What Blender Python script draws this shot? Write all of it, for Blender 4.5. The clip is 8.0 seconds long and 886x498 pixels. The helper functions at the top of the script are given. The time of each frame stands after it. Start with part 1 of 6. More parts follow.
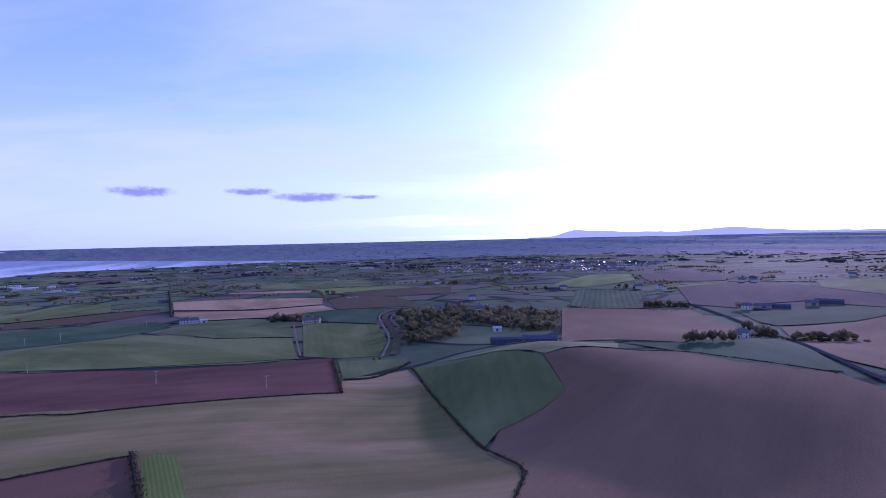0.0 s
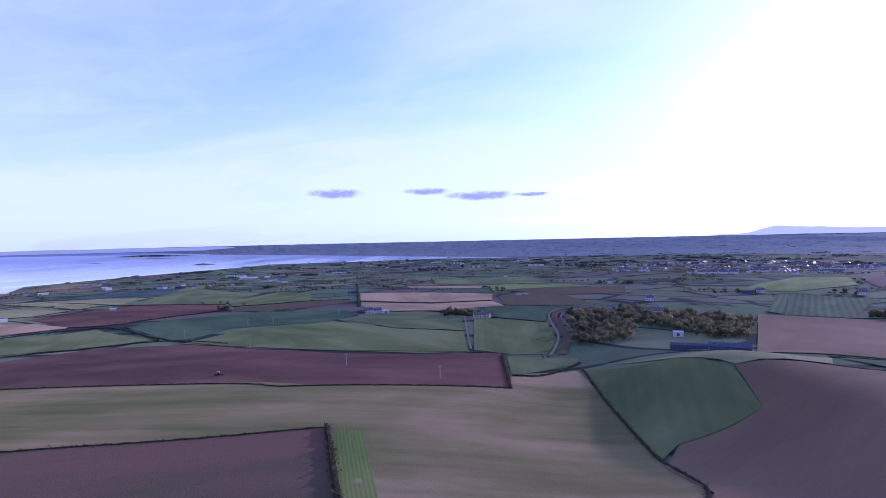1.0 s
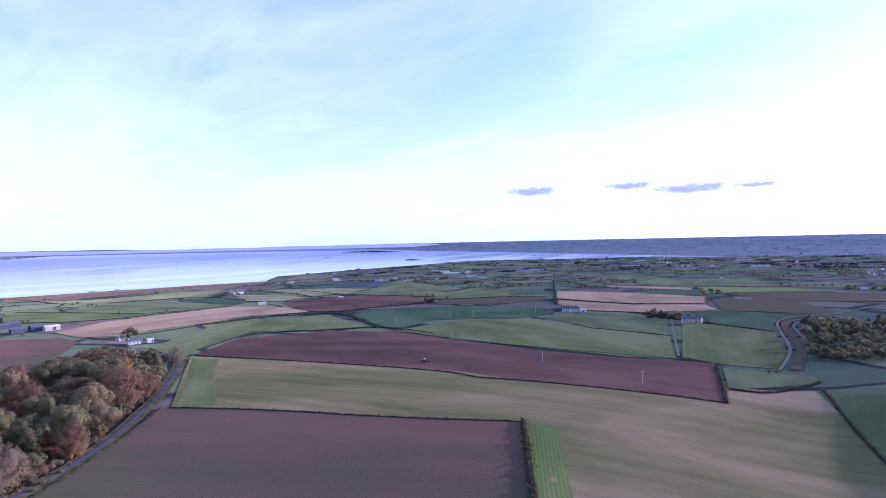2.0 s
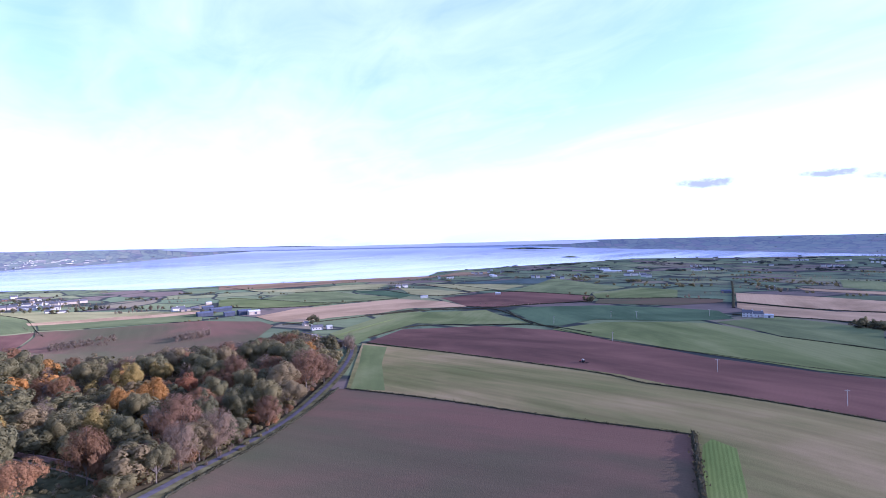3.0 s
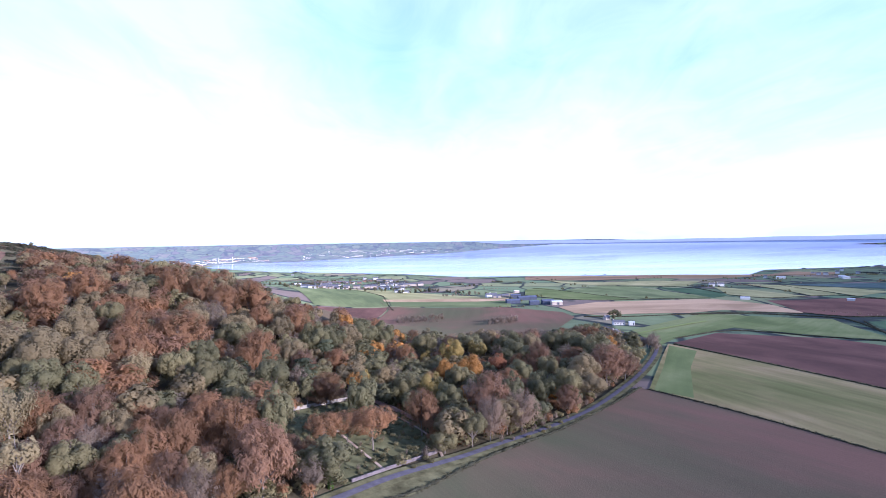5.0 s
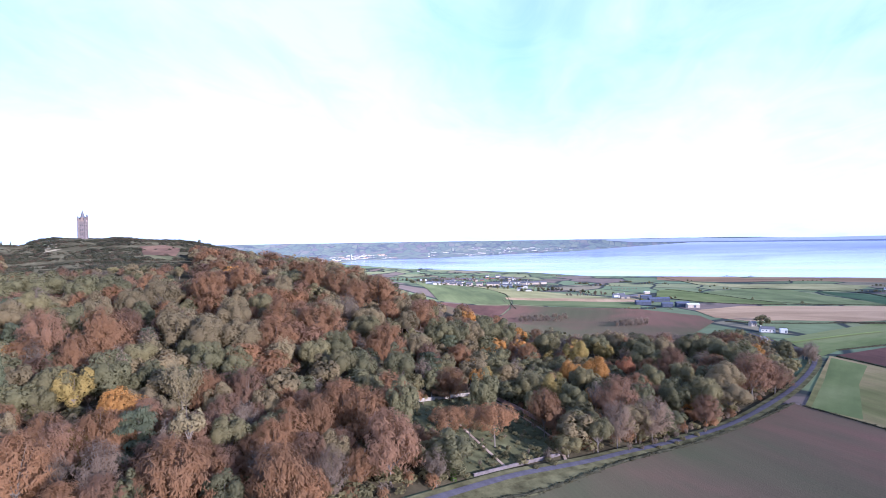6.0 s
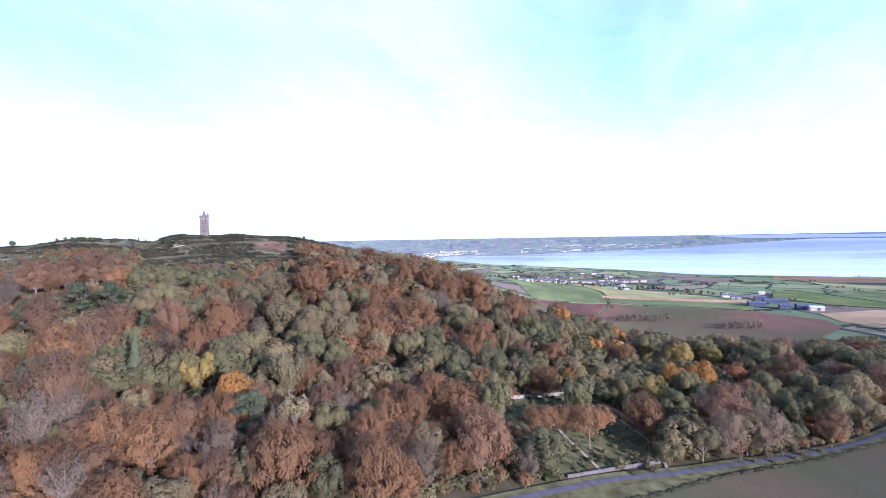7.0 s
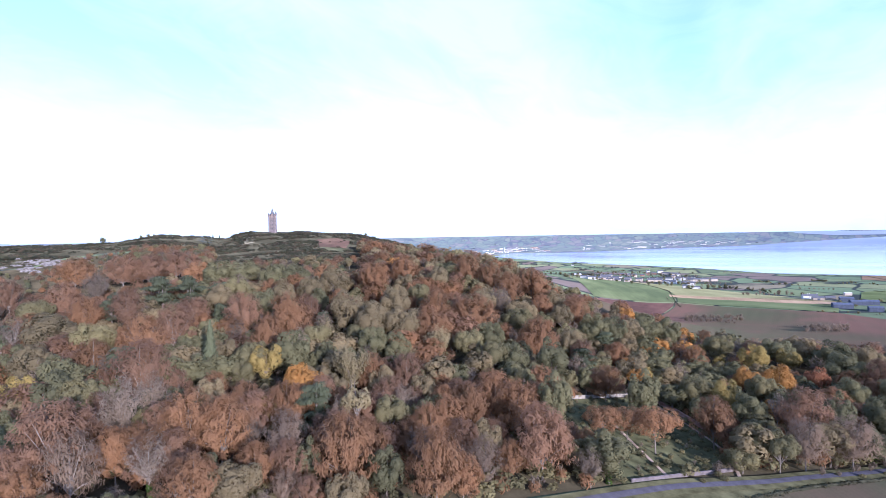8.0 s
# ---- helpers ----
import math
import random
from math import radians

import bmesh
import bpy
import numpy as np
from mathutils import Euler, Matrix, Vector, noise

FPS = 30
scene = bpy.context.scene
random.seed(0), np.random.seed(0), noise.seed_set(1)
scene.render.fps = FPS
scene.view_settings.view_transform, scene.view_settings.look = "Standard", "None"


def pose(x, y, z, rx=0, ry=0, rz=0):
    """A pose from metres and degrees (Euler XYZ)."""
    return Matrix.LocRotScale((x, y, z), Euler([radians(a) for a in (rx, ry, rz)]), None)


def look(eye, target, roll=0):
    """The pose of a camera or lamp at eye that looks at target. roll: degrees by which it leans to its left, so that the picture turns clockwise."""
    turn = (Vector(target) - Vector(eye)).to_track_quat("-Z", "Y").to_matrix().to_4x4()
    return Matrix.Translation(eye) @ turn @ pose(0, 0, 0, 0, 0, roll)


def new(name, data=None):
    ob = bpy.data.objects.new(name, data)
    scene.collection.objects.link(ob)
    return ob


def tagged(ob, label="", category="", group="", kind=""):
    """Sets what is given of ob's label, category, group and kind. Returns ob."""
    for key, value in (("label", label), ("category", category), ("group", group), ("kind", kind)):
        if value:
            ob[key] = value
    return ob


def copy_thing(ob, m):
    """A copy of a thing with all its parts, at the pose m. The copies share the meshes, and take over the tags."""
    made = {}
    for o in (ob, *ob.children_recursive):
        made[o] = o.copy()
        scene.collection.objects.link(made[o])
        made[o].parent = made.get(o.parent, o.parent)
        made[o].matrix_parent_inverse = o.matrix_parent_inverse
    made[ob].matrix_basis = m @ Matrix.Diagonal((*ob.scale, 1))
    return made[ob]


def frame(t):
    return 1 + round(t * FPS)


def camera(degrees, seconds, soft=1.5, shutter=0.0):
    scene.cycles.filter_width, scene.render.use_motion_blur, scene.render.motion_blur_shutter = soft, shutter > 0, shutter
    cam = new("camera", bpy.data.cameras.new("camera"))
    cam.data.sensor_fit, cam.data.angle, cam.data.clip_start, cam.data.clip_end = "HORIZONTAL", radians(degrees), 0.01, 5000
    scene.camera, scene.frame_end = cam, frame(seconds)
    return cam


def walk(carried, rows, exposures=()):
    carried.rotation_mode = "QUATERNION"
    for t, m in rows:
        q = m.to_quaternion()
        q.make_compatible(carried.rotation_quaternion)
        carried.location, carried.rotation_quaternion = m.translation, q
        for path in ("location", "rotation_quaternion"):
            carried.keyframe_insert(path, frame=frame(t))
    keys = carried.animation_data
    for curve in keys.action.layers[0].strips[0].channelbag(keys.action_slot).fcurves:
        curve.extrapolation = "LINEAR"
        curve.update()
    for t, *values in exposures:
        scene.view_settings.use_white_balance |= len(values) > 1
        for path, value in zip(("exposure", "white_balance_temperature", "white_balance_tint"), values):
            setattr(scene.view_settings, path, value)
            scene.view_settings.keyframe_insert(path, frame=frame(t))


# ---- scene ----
EYE = 156.1  # metres above the lough
cam = camera(79.47, 8.0, soft=0.9)
TURNS = [(0.0, 89.06, 1.30, 0.62), (0.5, 89.11, 1.24, 9.37), (1.0, 89.14, 1.24, 18.69), (1.5, 89.23, 1.23, 29.88),
         (2.0, 89.29, 1.21, 39.62), (2.2, 89.31, 1.19, 42.99), (3.3, 89.28, 1.23, 61.66), (3.5, 89.27, 1.22, 65.24),
         (4.0, 89.26, 1.11, 72.99), (4.5, 89.23, 1.02, 80.50), (5.0, 89.18, 0.99, 88.01), (6.3, 89.10, 0.95, 104.67),
         (6.5, 89.03, 0.97, 106.90), (7.0, 88.92, 0.95, 111.07), (7.5, 88.81, 0.95, 114.13), (8.0, 88.70, 0.99, 117.46)]
EXPOSURES = [(0.0, 0.27, 4830, 58), (1.0, 0.60, 4920, 51), (2.0, 0.97, 5040, 43), (3.5, 1.23, 5050, 34), (5.0, 1.25, 5060, 28), (8.0, 1.22, 5060, 23)]
walk(cam, [(t, pose(0, 0, EYE, rx, ry, rz)) for t, rx, ry, rz in TURNS], EXPOSURES)

# ---- daylight: low autumn sun under thin high cloud ----
SUN_AZ, SUN_EL = -33.0, 12.3  # degrees left of the first view's axis, degrees above the horizon
SUN_WAY = Vector((-math.sin(radians(SUN_AZ)) * math.cos(radians(SUN_EL)), math.cos(radians(SUN_AZ)) * math.cos(radians(SUN_EL)), math.sin(radians(SUN_EL))))
sun = new("sun", bpy.data.lights.new("sun", "SUN"))
sun.data.energy, sun.data.angle, sun.data.color = 5.0, radians(1.8), (1.0, 0.86, 0.70)
sun.matrix_world = look(SUN_WAY * 100, (0, 0, 0))


def make_sky():
    world = bpy.data.worlds.new("sky")
    scene.world = world
    world.use_nodes = True
    nt = world.node_tree
    nt.nodes.clear()
    N, L = nt.nodes.new, nt.links.new
    out, back = N("ShaderNodeOutputWorld"), N("ShaderNodeBackground")
    sky = N("ShaderNodeTexSky")
    sky.sky_type, sky.sun_disc = "NISHITA", False
    sky.sun_elevation, sky.sun_rotation = radians(SUN_EL), radians(-SUN_AZ)
    sky.air_density, sky.dust_density, sky.ozone_density = 1.0, 1.0, 2.0
    coord = N("ShaderNodeTexCoord")
    # thin cirrus, seen on a flat ceiling: direction divided by its height
    sep = N("ShaderNodeSeparateXYZ")
    L(coord.outputs["Generated"], sep.inputs[0])
    up = N("ShaderNodeMath"); up.operation = "MAXIMUM"; up.inputs[1].default_value = 0.0
    L(sep.outputs["Z"], up.inputs[0])
    add = N("ShaderNodeMath"); add.operation = "ADD"; add.inputs[1].default_value = 0.12
    L(up.outputs[0], add.inputs[0])
    div = N("ShaderNodeVectorMath"); div.operation = "DIVIDE"
    L(coord.outputs["Generated"], div.inputs[0])
    comb = N("ShaderNodeCombineXYZ")
    for k in range(3):
        L(add.outputs[0], comb.inputs[k])
    L(comb.outputs[0], div.inputs[1])
    mp = N("ShaderNodeMapping")
    mp.inputs["Rotation"].default_value = (0, 0, radians(-62))
    mp.inputs["Scale"].default_value = (0.5, 1.0, 0.0)
    L(div.outputs[0], mp.inputs[0])
    n1 = N("ShaderNodeTexNoise")
    n1.inputs["Scale"].default_value, n1.inputs["Detail"].default_value, n1.inputs["Roughness"].default_value = 0.75, 5.0, 0.5
    n1.inputs["Distortion"].default_value = 0.6
    L(mp.outputs[0], n1.inputs[0])
    n2 = N("ShaderNodeTexNoise")
    n2.inputs["Scale"].default_value, n2.inputs["Detail"].default_value, n2.inputs["Roughness"].default_value = 3.2, 8.0, 0.6
    n2.inputs["Distortion"].default_value = 1.2
    L(mp.outputs[0], n2.inputs[0])
    wisp = N("ShaderNodeMath"); wisp.operation = "MULTIPLY_ADD"; wisp.inputs[1].default_value = 0.30
    L(n2.outputs[0], wisp.inputs[0]); L(n1.outputs[0], wisp.inputs[2])
    ramp = N("ShaderNodeMapRange")
    ramp.inputs[1].default_value, ramp.inputs[2].default_value = 0.52, 0.80
    ramp.inputs[3].default_value, ramp.inputs[4].default_value = 0.30, 0.84
    L(wisp.outputs[0], ramp.inputs[0])
    cloud = N("ShaderNodeMix"); cloud.data_type = "RGBA"
    # cloud takes the sky's own brightness, whitened
    bw = N("ShaderNodeRGBToBW"); L(sky.outputs[0], bw.inputs[0])
    gain = N("ShaderNodeMath"); gain.operation = "MULTIPLY"; gain.inputs[1].default_value = 0.35
    L(bw.outputs[0], gain.inputs[0])
    veil = N("ShaderNodeMath"); veil.operation = "ADD"; veil.inputs[1].default_value = 3.8
    L(gain.outputs[0], veil.inputs[0])
    white = N("ShaderNodeCombineXYZ")
    for k, tint in enumerate((0.82, 0.97, 1.13)):
        m = N("ShaderNodeMath"); m.operation = "MULTIPLY"; m.inputs[1].default_value = tint
        L(veil.outputs[0], m.inputs[0]); L(m.outputs[0], white.inputs[k])
    # haze gathers towards the horizon
    low = N("ShaderNodeMapRange"); low.interpolation_type = "SMOOTHSTEP"
    low.inputs[1].default_value, low.inputs[2].default_value, low.inputs[3].default_value, low.inputs[4].default_value = 0.0, 0.34, 0.52, 0.0
    L(up.outputs[0], low.inputs[0])
    both = N("ShaderNodeMath"); both.operation = "ADD"; both.use_clamp = True
    L(ramp.outputs[0], both.inputs[0]); L(low.outputs[0], both.inputs[1])
    rich = N("ShaderNodeVectorMath"); rich.operation = "MULTIPLY"; rich.inputs[1].default_value = (1.04, 1.18, 1.60)
    L(sky.outputs[0], rich.inputs[0])
    L(both.outputs[0], cloud.inputs["Factor"])
    L(rich.outputs[0], cloud.inputs["A"]); L(white.outputs[0], cloud.inputs["B"])
    L(cloud.outputs["Result"], back.inputs[0])
    back.inputs[1].default_value = 0.132
    L(back.outputs[0], out.inputs[0])


make_sky()

# ---- materials ----
def material(name, rough=0.85):
    m = bpy.data.materials.new(name)
    m.use_nodes = True
    nt = m.node_tree
    bsdf = nt.nodes["Principled BSDF"]
    bsdf.inputs["Roughness"].default_value = rough
    bsdf.inputs["Specular IOR Level"].default_value = 0.25 if rough < 0.8 else 0.0
    if rough >= 0.7:
        bsdf.inputs["Diffuse Roughness"].default_value = 1.0  # soil, crops and leaves throw light back towards the sun
    return m, nt, bsdf


def ramp_node(nt, source, stops):
    r = nt.nodes.new("ShaderNodeValToRGB")
    el = r.color_ramp.elements
    while len(el) < len(stops):
        el.new(0.5)
    for e, (p, c) in zip(el, stops):
        e.position, e.color = p, (*c, 1)
    nt.links.new(source, r.inputs[0])
    return r.outputs[0]


def noise_node(nt, scale, detail=4.0, rough=0.55, coord="Object", stretch=None, distort=0.0):
    tc = nt.nodes.new("ShaderNodeTexCoord")
    n = nt.nodes.new("ShaderNodeTexNoise")
    n.inputs["Scale"].default_value, n.inputs["Detail"].default_value = scale, detail
    n.inputs["Roughness"].default_value, n.inputs["Distortion"].default_value = rough, distort
    if stretch:
        mp = nt.nodes.new("ShaderNodeMapping")
        mp.inputs["Scale"].default_value = stretch
        nt.links.new(tc.outputs[coord], mp.inputs[0])
        nt.links.new(mp.outputs[0], n.inputs[0])
    else:
        nt.links.new(tc.outputs[coord], n.inputs[0])
    return n.outputs[0]


def mix_node(nt, kind, fac, a, b):
    m = nt.nodes.new("ShaderNodeMix")
    m.data_type, m.blend_type = "RGBA", kind
    for key, v in (("Factor", fac), ("A", a), ("B", b)):
        if hasattr(v, "is_linked"):
            nt.links.new(v, m.inputs[key])
        else:
            m.inputs[key].default_value = v if key == "Factor" else (*v, 1)
    return m.outputs["Result"]


def bump_node(nt, bsdf, height, strength, distance):
    b = nt.nodes.new("ShaderNodeBump")
    b.inputs["Strength"].default_value, b.inputs["Distance"].default_value = strength, distance
    nt.links.new(height, b.inputs["Height"])
    nt.links.new(b.outputs[0], bsdf.inputs["Normal"])


def field_material(name, dark, mid, light, row=2.0, row_mix=0.04, patch=0.012, streak=0.22, rough=0.95):
    """Soil or crop: broad patches, streaks along the rows (local x), fine grain and drill lines."""
    m, nt, bsdf = material(name, rough)
    bsdf.inputs["Diffuse Roughness"].default_value, bsdf.inputs["Specular IOR Level"].default_value = 0.6, 0.005  # damp clods and blades shine a little against the light
    broad = noise_node(nt, patch, 5.0, 0.6, stretch=(0.45, 1.0, 1.0), distort=0.4)
    c = ramp_node(nt, broad, [(0.38, dark), (0.50, mid), (0.61, light)])
    strk = noise_node(nt, 0.10, 3.0, 0.6, stretch=(0.05, 1.0, 1.0))
    c = mix_node(nt, "OVERLAY", streak, c, ramp_node(nt, strk, [(0.3, (0.36, 0.36, 0.36)), (0.7, (0.62, 0.62, 0.62))]))
    grain = noise_node(nt, 1.6, 3.0, 0.65)
    c = mix_node(nt, "OVERLAY", 0.35, c, ramp_node(nt, grain, [(0.3, (0.35, 0.35, 0.35)), (0.7, (0.65, 0.65, 0.65))]))
    tc = nt.nodes.new("ShaderNodeTexCoord")
    w = nt.nodes.new("ShaderNodeTexWave")
    w.bands_direction = "Y"
    w.inputs["Scale"].default_value, w.inputs["Distortion"].default_value = 0.314 / row, 1.5
    w.inputs["Detail"].default_value, w.inputs["Detail Scale"].default_value = 2.0, 0.3
    nt.links.new(tc.outputs["Object"], w.inputs[0])
    c = mix_node(nt, "OVERLAY", row_mix, c, ramp_node(nt, w.outputs["Color"], [(0.2, (0.25, 0.25, 0.25)), (0.8, (0.7, 0.7, 0.7))]))
    nt.links.new(c, bsdf.inputs["Base Color"])
    bump_node(nt, bsdf, grain, 0.6, 0.25)
    return m


M = {}
M["plough"] = field_material("ploughed_soil", (0.076, 0.074, 0.042), (0.094, 0.072, 0.047), (0.130, 0.077, 0.056), row=2.5, patch=0.007)
M["plough_red"] = field_material("red_ploughed_soil", (0.076, 0.044, 0.036), (0.104, 0.058, 0.047), (0.136, 0.074, 0.059), row=3.0, row_mix=0.08)
M["plough_dark"] = field_material("dark_purple_tilth", (0.058, 0.044, 0.046), (0.075, 0.055, 0.056), (0.092, 0.066, 0.066), row=3.0)
M["stubble"] = field_material("grassy_stubble", (0.112, 0.112, 0.044), (0.180, 0.148, 0.070), (0.270, 0.196, 0.112), row=6.0, patch=0.0075, streak=0.6)
M["brown"] = field_material("bare_brown_soil", (0.138, 0.092, 0.058), (0.180, 0.120, 0.074), (0.222, 0.148, 0.092), row=4.0, row_mix=0.02, streak=0.12, patch=0.006)
M["tan"] = field_material("pale_straw_stubble", (0.227, 0.156, 0.095), (0.289, 0.202, 0.124), (0.338, 0.238, 0.148), row=5.0)
M["grass"] = field_material("pasture_grass", (0.082, 0.102, 0.040), (0.110, 0.130, 0.052), (0.145, 0.158, 0.070), row=8.0)
M["grass_pale"] = field_material("dry_pasture", (0.168, 0.165, 0.078), (0.215, 0.204, 0.100), (0.268, 0.247, 0.127), row=8.0)
M["crop"] = field_material("dark_green_crop", (0.042, 0.070, 0.039), (0.057, 0.090, 0.051), (0.073, 0.110, 0.060), row=3.0)
M["grass_dark"] = field_material("damp_pasture", (0.082, 0.100, 0.048), (0.110, 0.130, 0.060), (0.142, 0.160, 0.075), row=8.0)
M["grass_bright"] = field_material("lush_grass", (0.115, 0.150, 0.050), (0.150, 0.185, 0.062), (0.19, 0.22, 0.080), row=8.0)
M["crop_blue"] = field_material("blue_green_brassica_crop", (0.041, 0.062, 0.059), (0.054, 0.078, 0.076), (0.068, 0.094, 0.090), row=3.0)
M["crop_rows"] = field_material("drilled_dark_crop", (0.045, 0.074, 0.043), (0.061, 0.096, 0.054), (0.077, 0.116, 0.063), row=9.0, row_mix=0.35)
M["bright"] = field_material("bright_green_crop_rows", (0.085, 0.118, 0.036), (0.120, 0.155, 0.046), (0.165, 0.180, 0.064), row=1.8, row_mix=0.25)


def country_material(name="far_farmland", air=None, glow=0.0, size=1.0):
    """Distant farmland: a patchwork of small fields parted by dark hedges, with woods."""
    m, nt, bsdf = material(name, 0.95)
    bsdf.inputs["Specular IOR Level"].default_value = 0.004
    tc = nt.nodes.new("ShaderNodeTexCoord")
    warp = nt.nodes.new("ShaderNodeVectorMath"); warp.operation = "MULTIPLY_ADD"
    n = nt.nodes.new("ShaderNodeTexNoise"); n.inputs["Scale"].default_value = 0.004
    nt.links.new(tc.outputs["Object"], n.inputs[0])
    nt.links.new(n.outputs["Color"], warp.inputs[0]); warp.inputs[1].default_value = (90, 90, 0)
    nt.links.new(tc.outputs["Object"], warp.inputs[2])
    mp = nt.nodes.new("ShaderNodeMapping")
    mp.inputs["Rotation"].default_value = (0, 0, 0.35)
    mp.inputs["Scale"].default_value = (0.0052 / size, 0.0085 / size, 0.0)
    nt.links.new(warp.outputs[0], mp.inputs[0])
    v1, v2 = nt.nodes.new("ShaderNodeTexVoronoi"), nt.nodes.new("ShaderNodeTexVoronoi")
    v1.distance = v2.distance = "EUCLIDEAN"
    v2.feature = "DISTANCE_TO_EDGE"
    for v in (v1, v2):
        v.inputs["Scale"].default_value = 1.0
        v.inputs["Randomness"].default_value = 0.75
        nt.links.new(mp.outputs[0], v.inputs[0])
    pick = nt.nodes.new("ShaderNodeSeparateXYZ")
    nt.links.new(v1.outputs["Color"], pick.inputs[0])
    c = ramp_node(nt, pick.outputs[0], [(0.0, (0.090, 0.112, 0.066)), (0.22, (0.118, 0.142, 0.076)), (0.42, (0.150, 0.162, 0.088)), (0.58, (0.120, 0.096, 0.084)), (0.72, (0.102, 0.134, 0.078)), (0.88, (0.150, 0.132, 0.092))])
    for r in nt.nodes:
        if r.type == "VALTORGB":
            r.color_ramp.interpolation = "CONSTANT"
    c = mix_node(nt, "OVERLAY", 0.4, c, ramp_node(nt, noise_node(nt, 0.03, 5.0), [(0.3, (0.35, 0.35, 0.35)), (0.7, (0.65, 0.65, 0.65))]))
    edge = nt.nodes.new("ShaderNodeMapRange")
    edge.inputs[1].default_value, edge.inputs[2].default_value = 0.02, 0.05
    nt.links.new(v2.outputs["Distance"], edge.inputs[0])
    # hedges here and woods below are lightened and blued to paint in haze
    c = mix_node(nt, "MIX", edge.outputs[0], (0.032, 0.038, 0.036), c)
    wood = ramp_node(nt, noise_node(nt, 0.006, 6.0, 0.62, distort=0.5), [(0.57, (0, 0, 0)), (0.63, (1, 1, 1))])
    c = mix_node(nt, "MIX", wood, c, (0.036, 0.042, 0.038))
    nt.links.new(c, bsdf.inputs["Base Color"])
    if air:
        # base colour pulled to blue-grey, haze painted in
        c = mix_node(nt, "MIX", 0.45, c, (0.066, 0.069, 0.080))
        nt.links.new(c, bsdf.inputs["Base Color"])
    if air:  # haze beyond the plain, painted as emission
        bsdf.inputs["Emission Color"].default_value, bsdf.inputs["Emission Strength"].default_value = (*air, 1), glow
    return m


M["country"] = country_material()


def hazed_land_material(name, low, high, air, glow):
    """Land far off, haze painted in as bluish base colours and an even glow."""
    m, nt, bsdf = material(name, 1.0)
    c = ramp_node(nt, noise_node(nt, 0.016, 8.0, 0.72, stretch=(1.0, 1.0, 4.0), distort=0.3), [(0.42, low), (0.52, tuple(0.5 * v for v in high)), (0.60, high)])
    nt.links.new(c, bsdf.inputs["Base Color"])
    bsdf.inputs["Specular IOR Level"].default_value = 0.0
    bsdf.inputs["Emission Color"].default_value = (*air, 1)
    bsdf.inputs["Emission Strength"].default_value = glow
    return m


M["distance"] = country_material("hazed_distant_country", (0.26, 0.34, 0.54), 0.145, 0.45)
M["far_shore"] = hazed_land_material("hazed_distant_shore", (0.05, 0.06, 0.07), (0.08, 0.09, 0.10), (0.42, 0.48, 0.62), 0.45)
M["mountain"] = hazed_land_material("hazed_distant_mountain", (0.05, 0.06, 0.08), (0.07, 0.08, 0.10), (0.62, 0.68, 0.85), 0.55)


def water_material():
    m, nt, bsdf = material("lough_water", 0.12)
    # sky reflection put into the base colour; the upturned far surface mirrors too little
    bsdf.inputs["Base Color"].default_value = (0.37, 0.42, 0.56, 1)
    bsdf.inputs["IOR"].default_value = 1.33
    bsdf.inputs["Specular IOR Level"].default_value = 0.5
    big = noise_node(nt, 0.0022, 4.0, 0.5, stretch=(2.2, 0.5, 1.0))
    r = nt.nodes.new("ShaderNodeMapRange")
    r.inputs[1].default_value, r.inputs[2].default_value, r.inputs[3].default_value, r.inputs[4].default_value = 0.35, 0.65, 0.06, 0.16
    nt.links.new(big, r.inputs[0]); nt.links.new(r.outputs[0], bsdf.inputs["Roughness"])
    bump_node(nt, bsdf, noise_node(nt, 0.05, 2.0), 0.06, 0.4)
    return m


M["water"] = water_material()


def simple(name, colour, spread=0.25, scale=1.0, rough=0.85, bump=0.0, coord="Object", metal=0.0):
    """A plain surface with patches at two sizes."""
    m, nt, bsdf = material(name, rough)
    lo, hi = tuple(v * (1 - spread) for v in colour), tuple(min(0.9, v * (1 + spread)) for v in colour)
    c = ramp_node(nt, noise_node(nt, scale, 5.0, 0.6, coord), [(0.3, lo), (0.7, hi)])
    fine = noise_node(nt, scale * 9, 3.0, 0.6, coord)
    c = mix_node(nt, "OVERLAY", 0.3, c, ramp_node(nt, fine, [(0.3, (0.36, 0.36, 0.36)), (0.7, (0.64, 0.64, 0.64))]))
    nt.links.new(c, bsdf.inputs["Base Color"])
    bsdf.inputs["Metallic"].default_value = metal
    if bump:
        bump_node(nt, bsdf, fine, 0.7, bump)
    return m


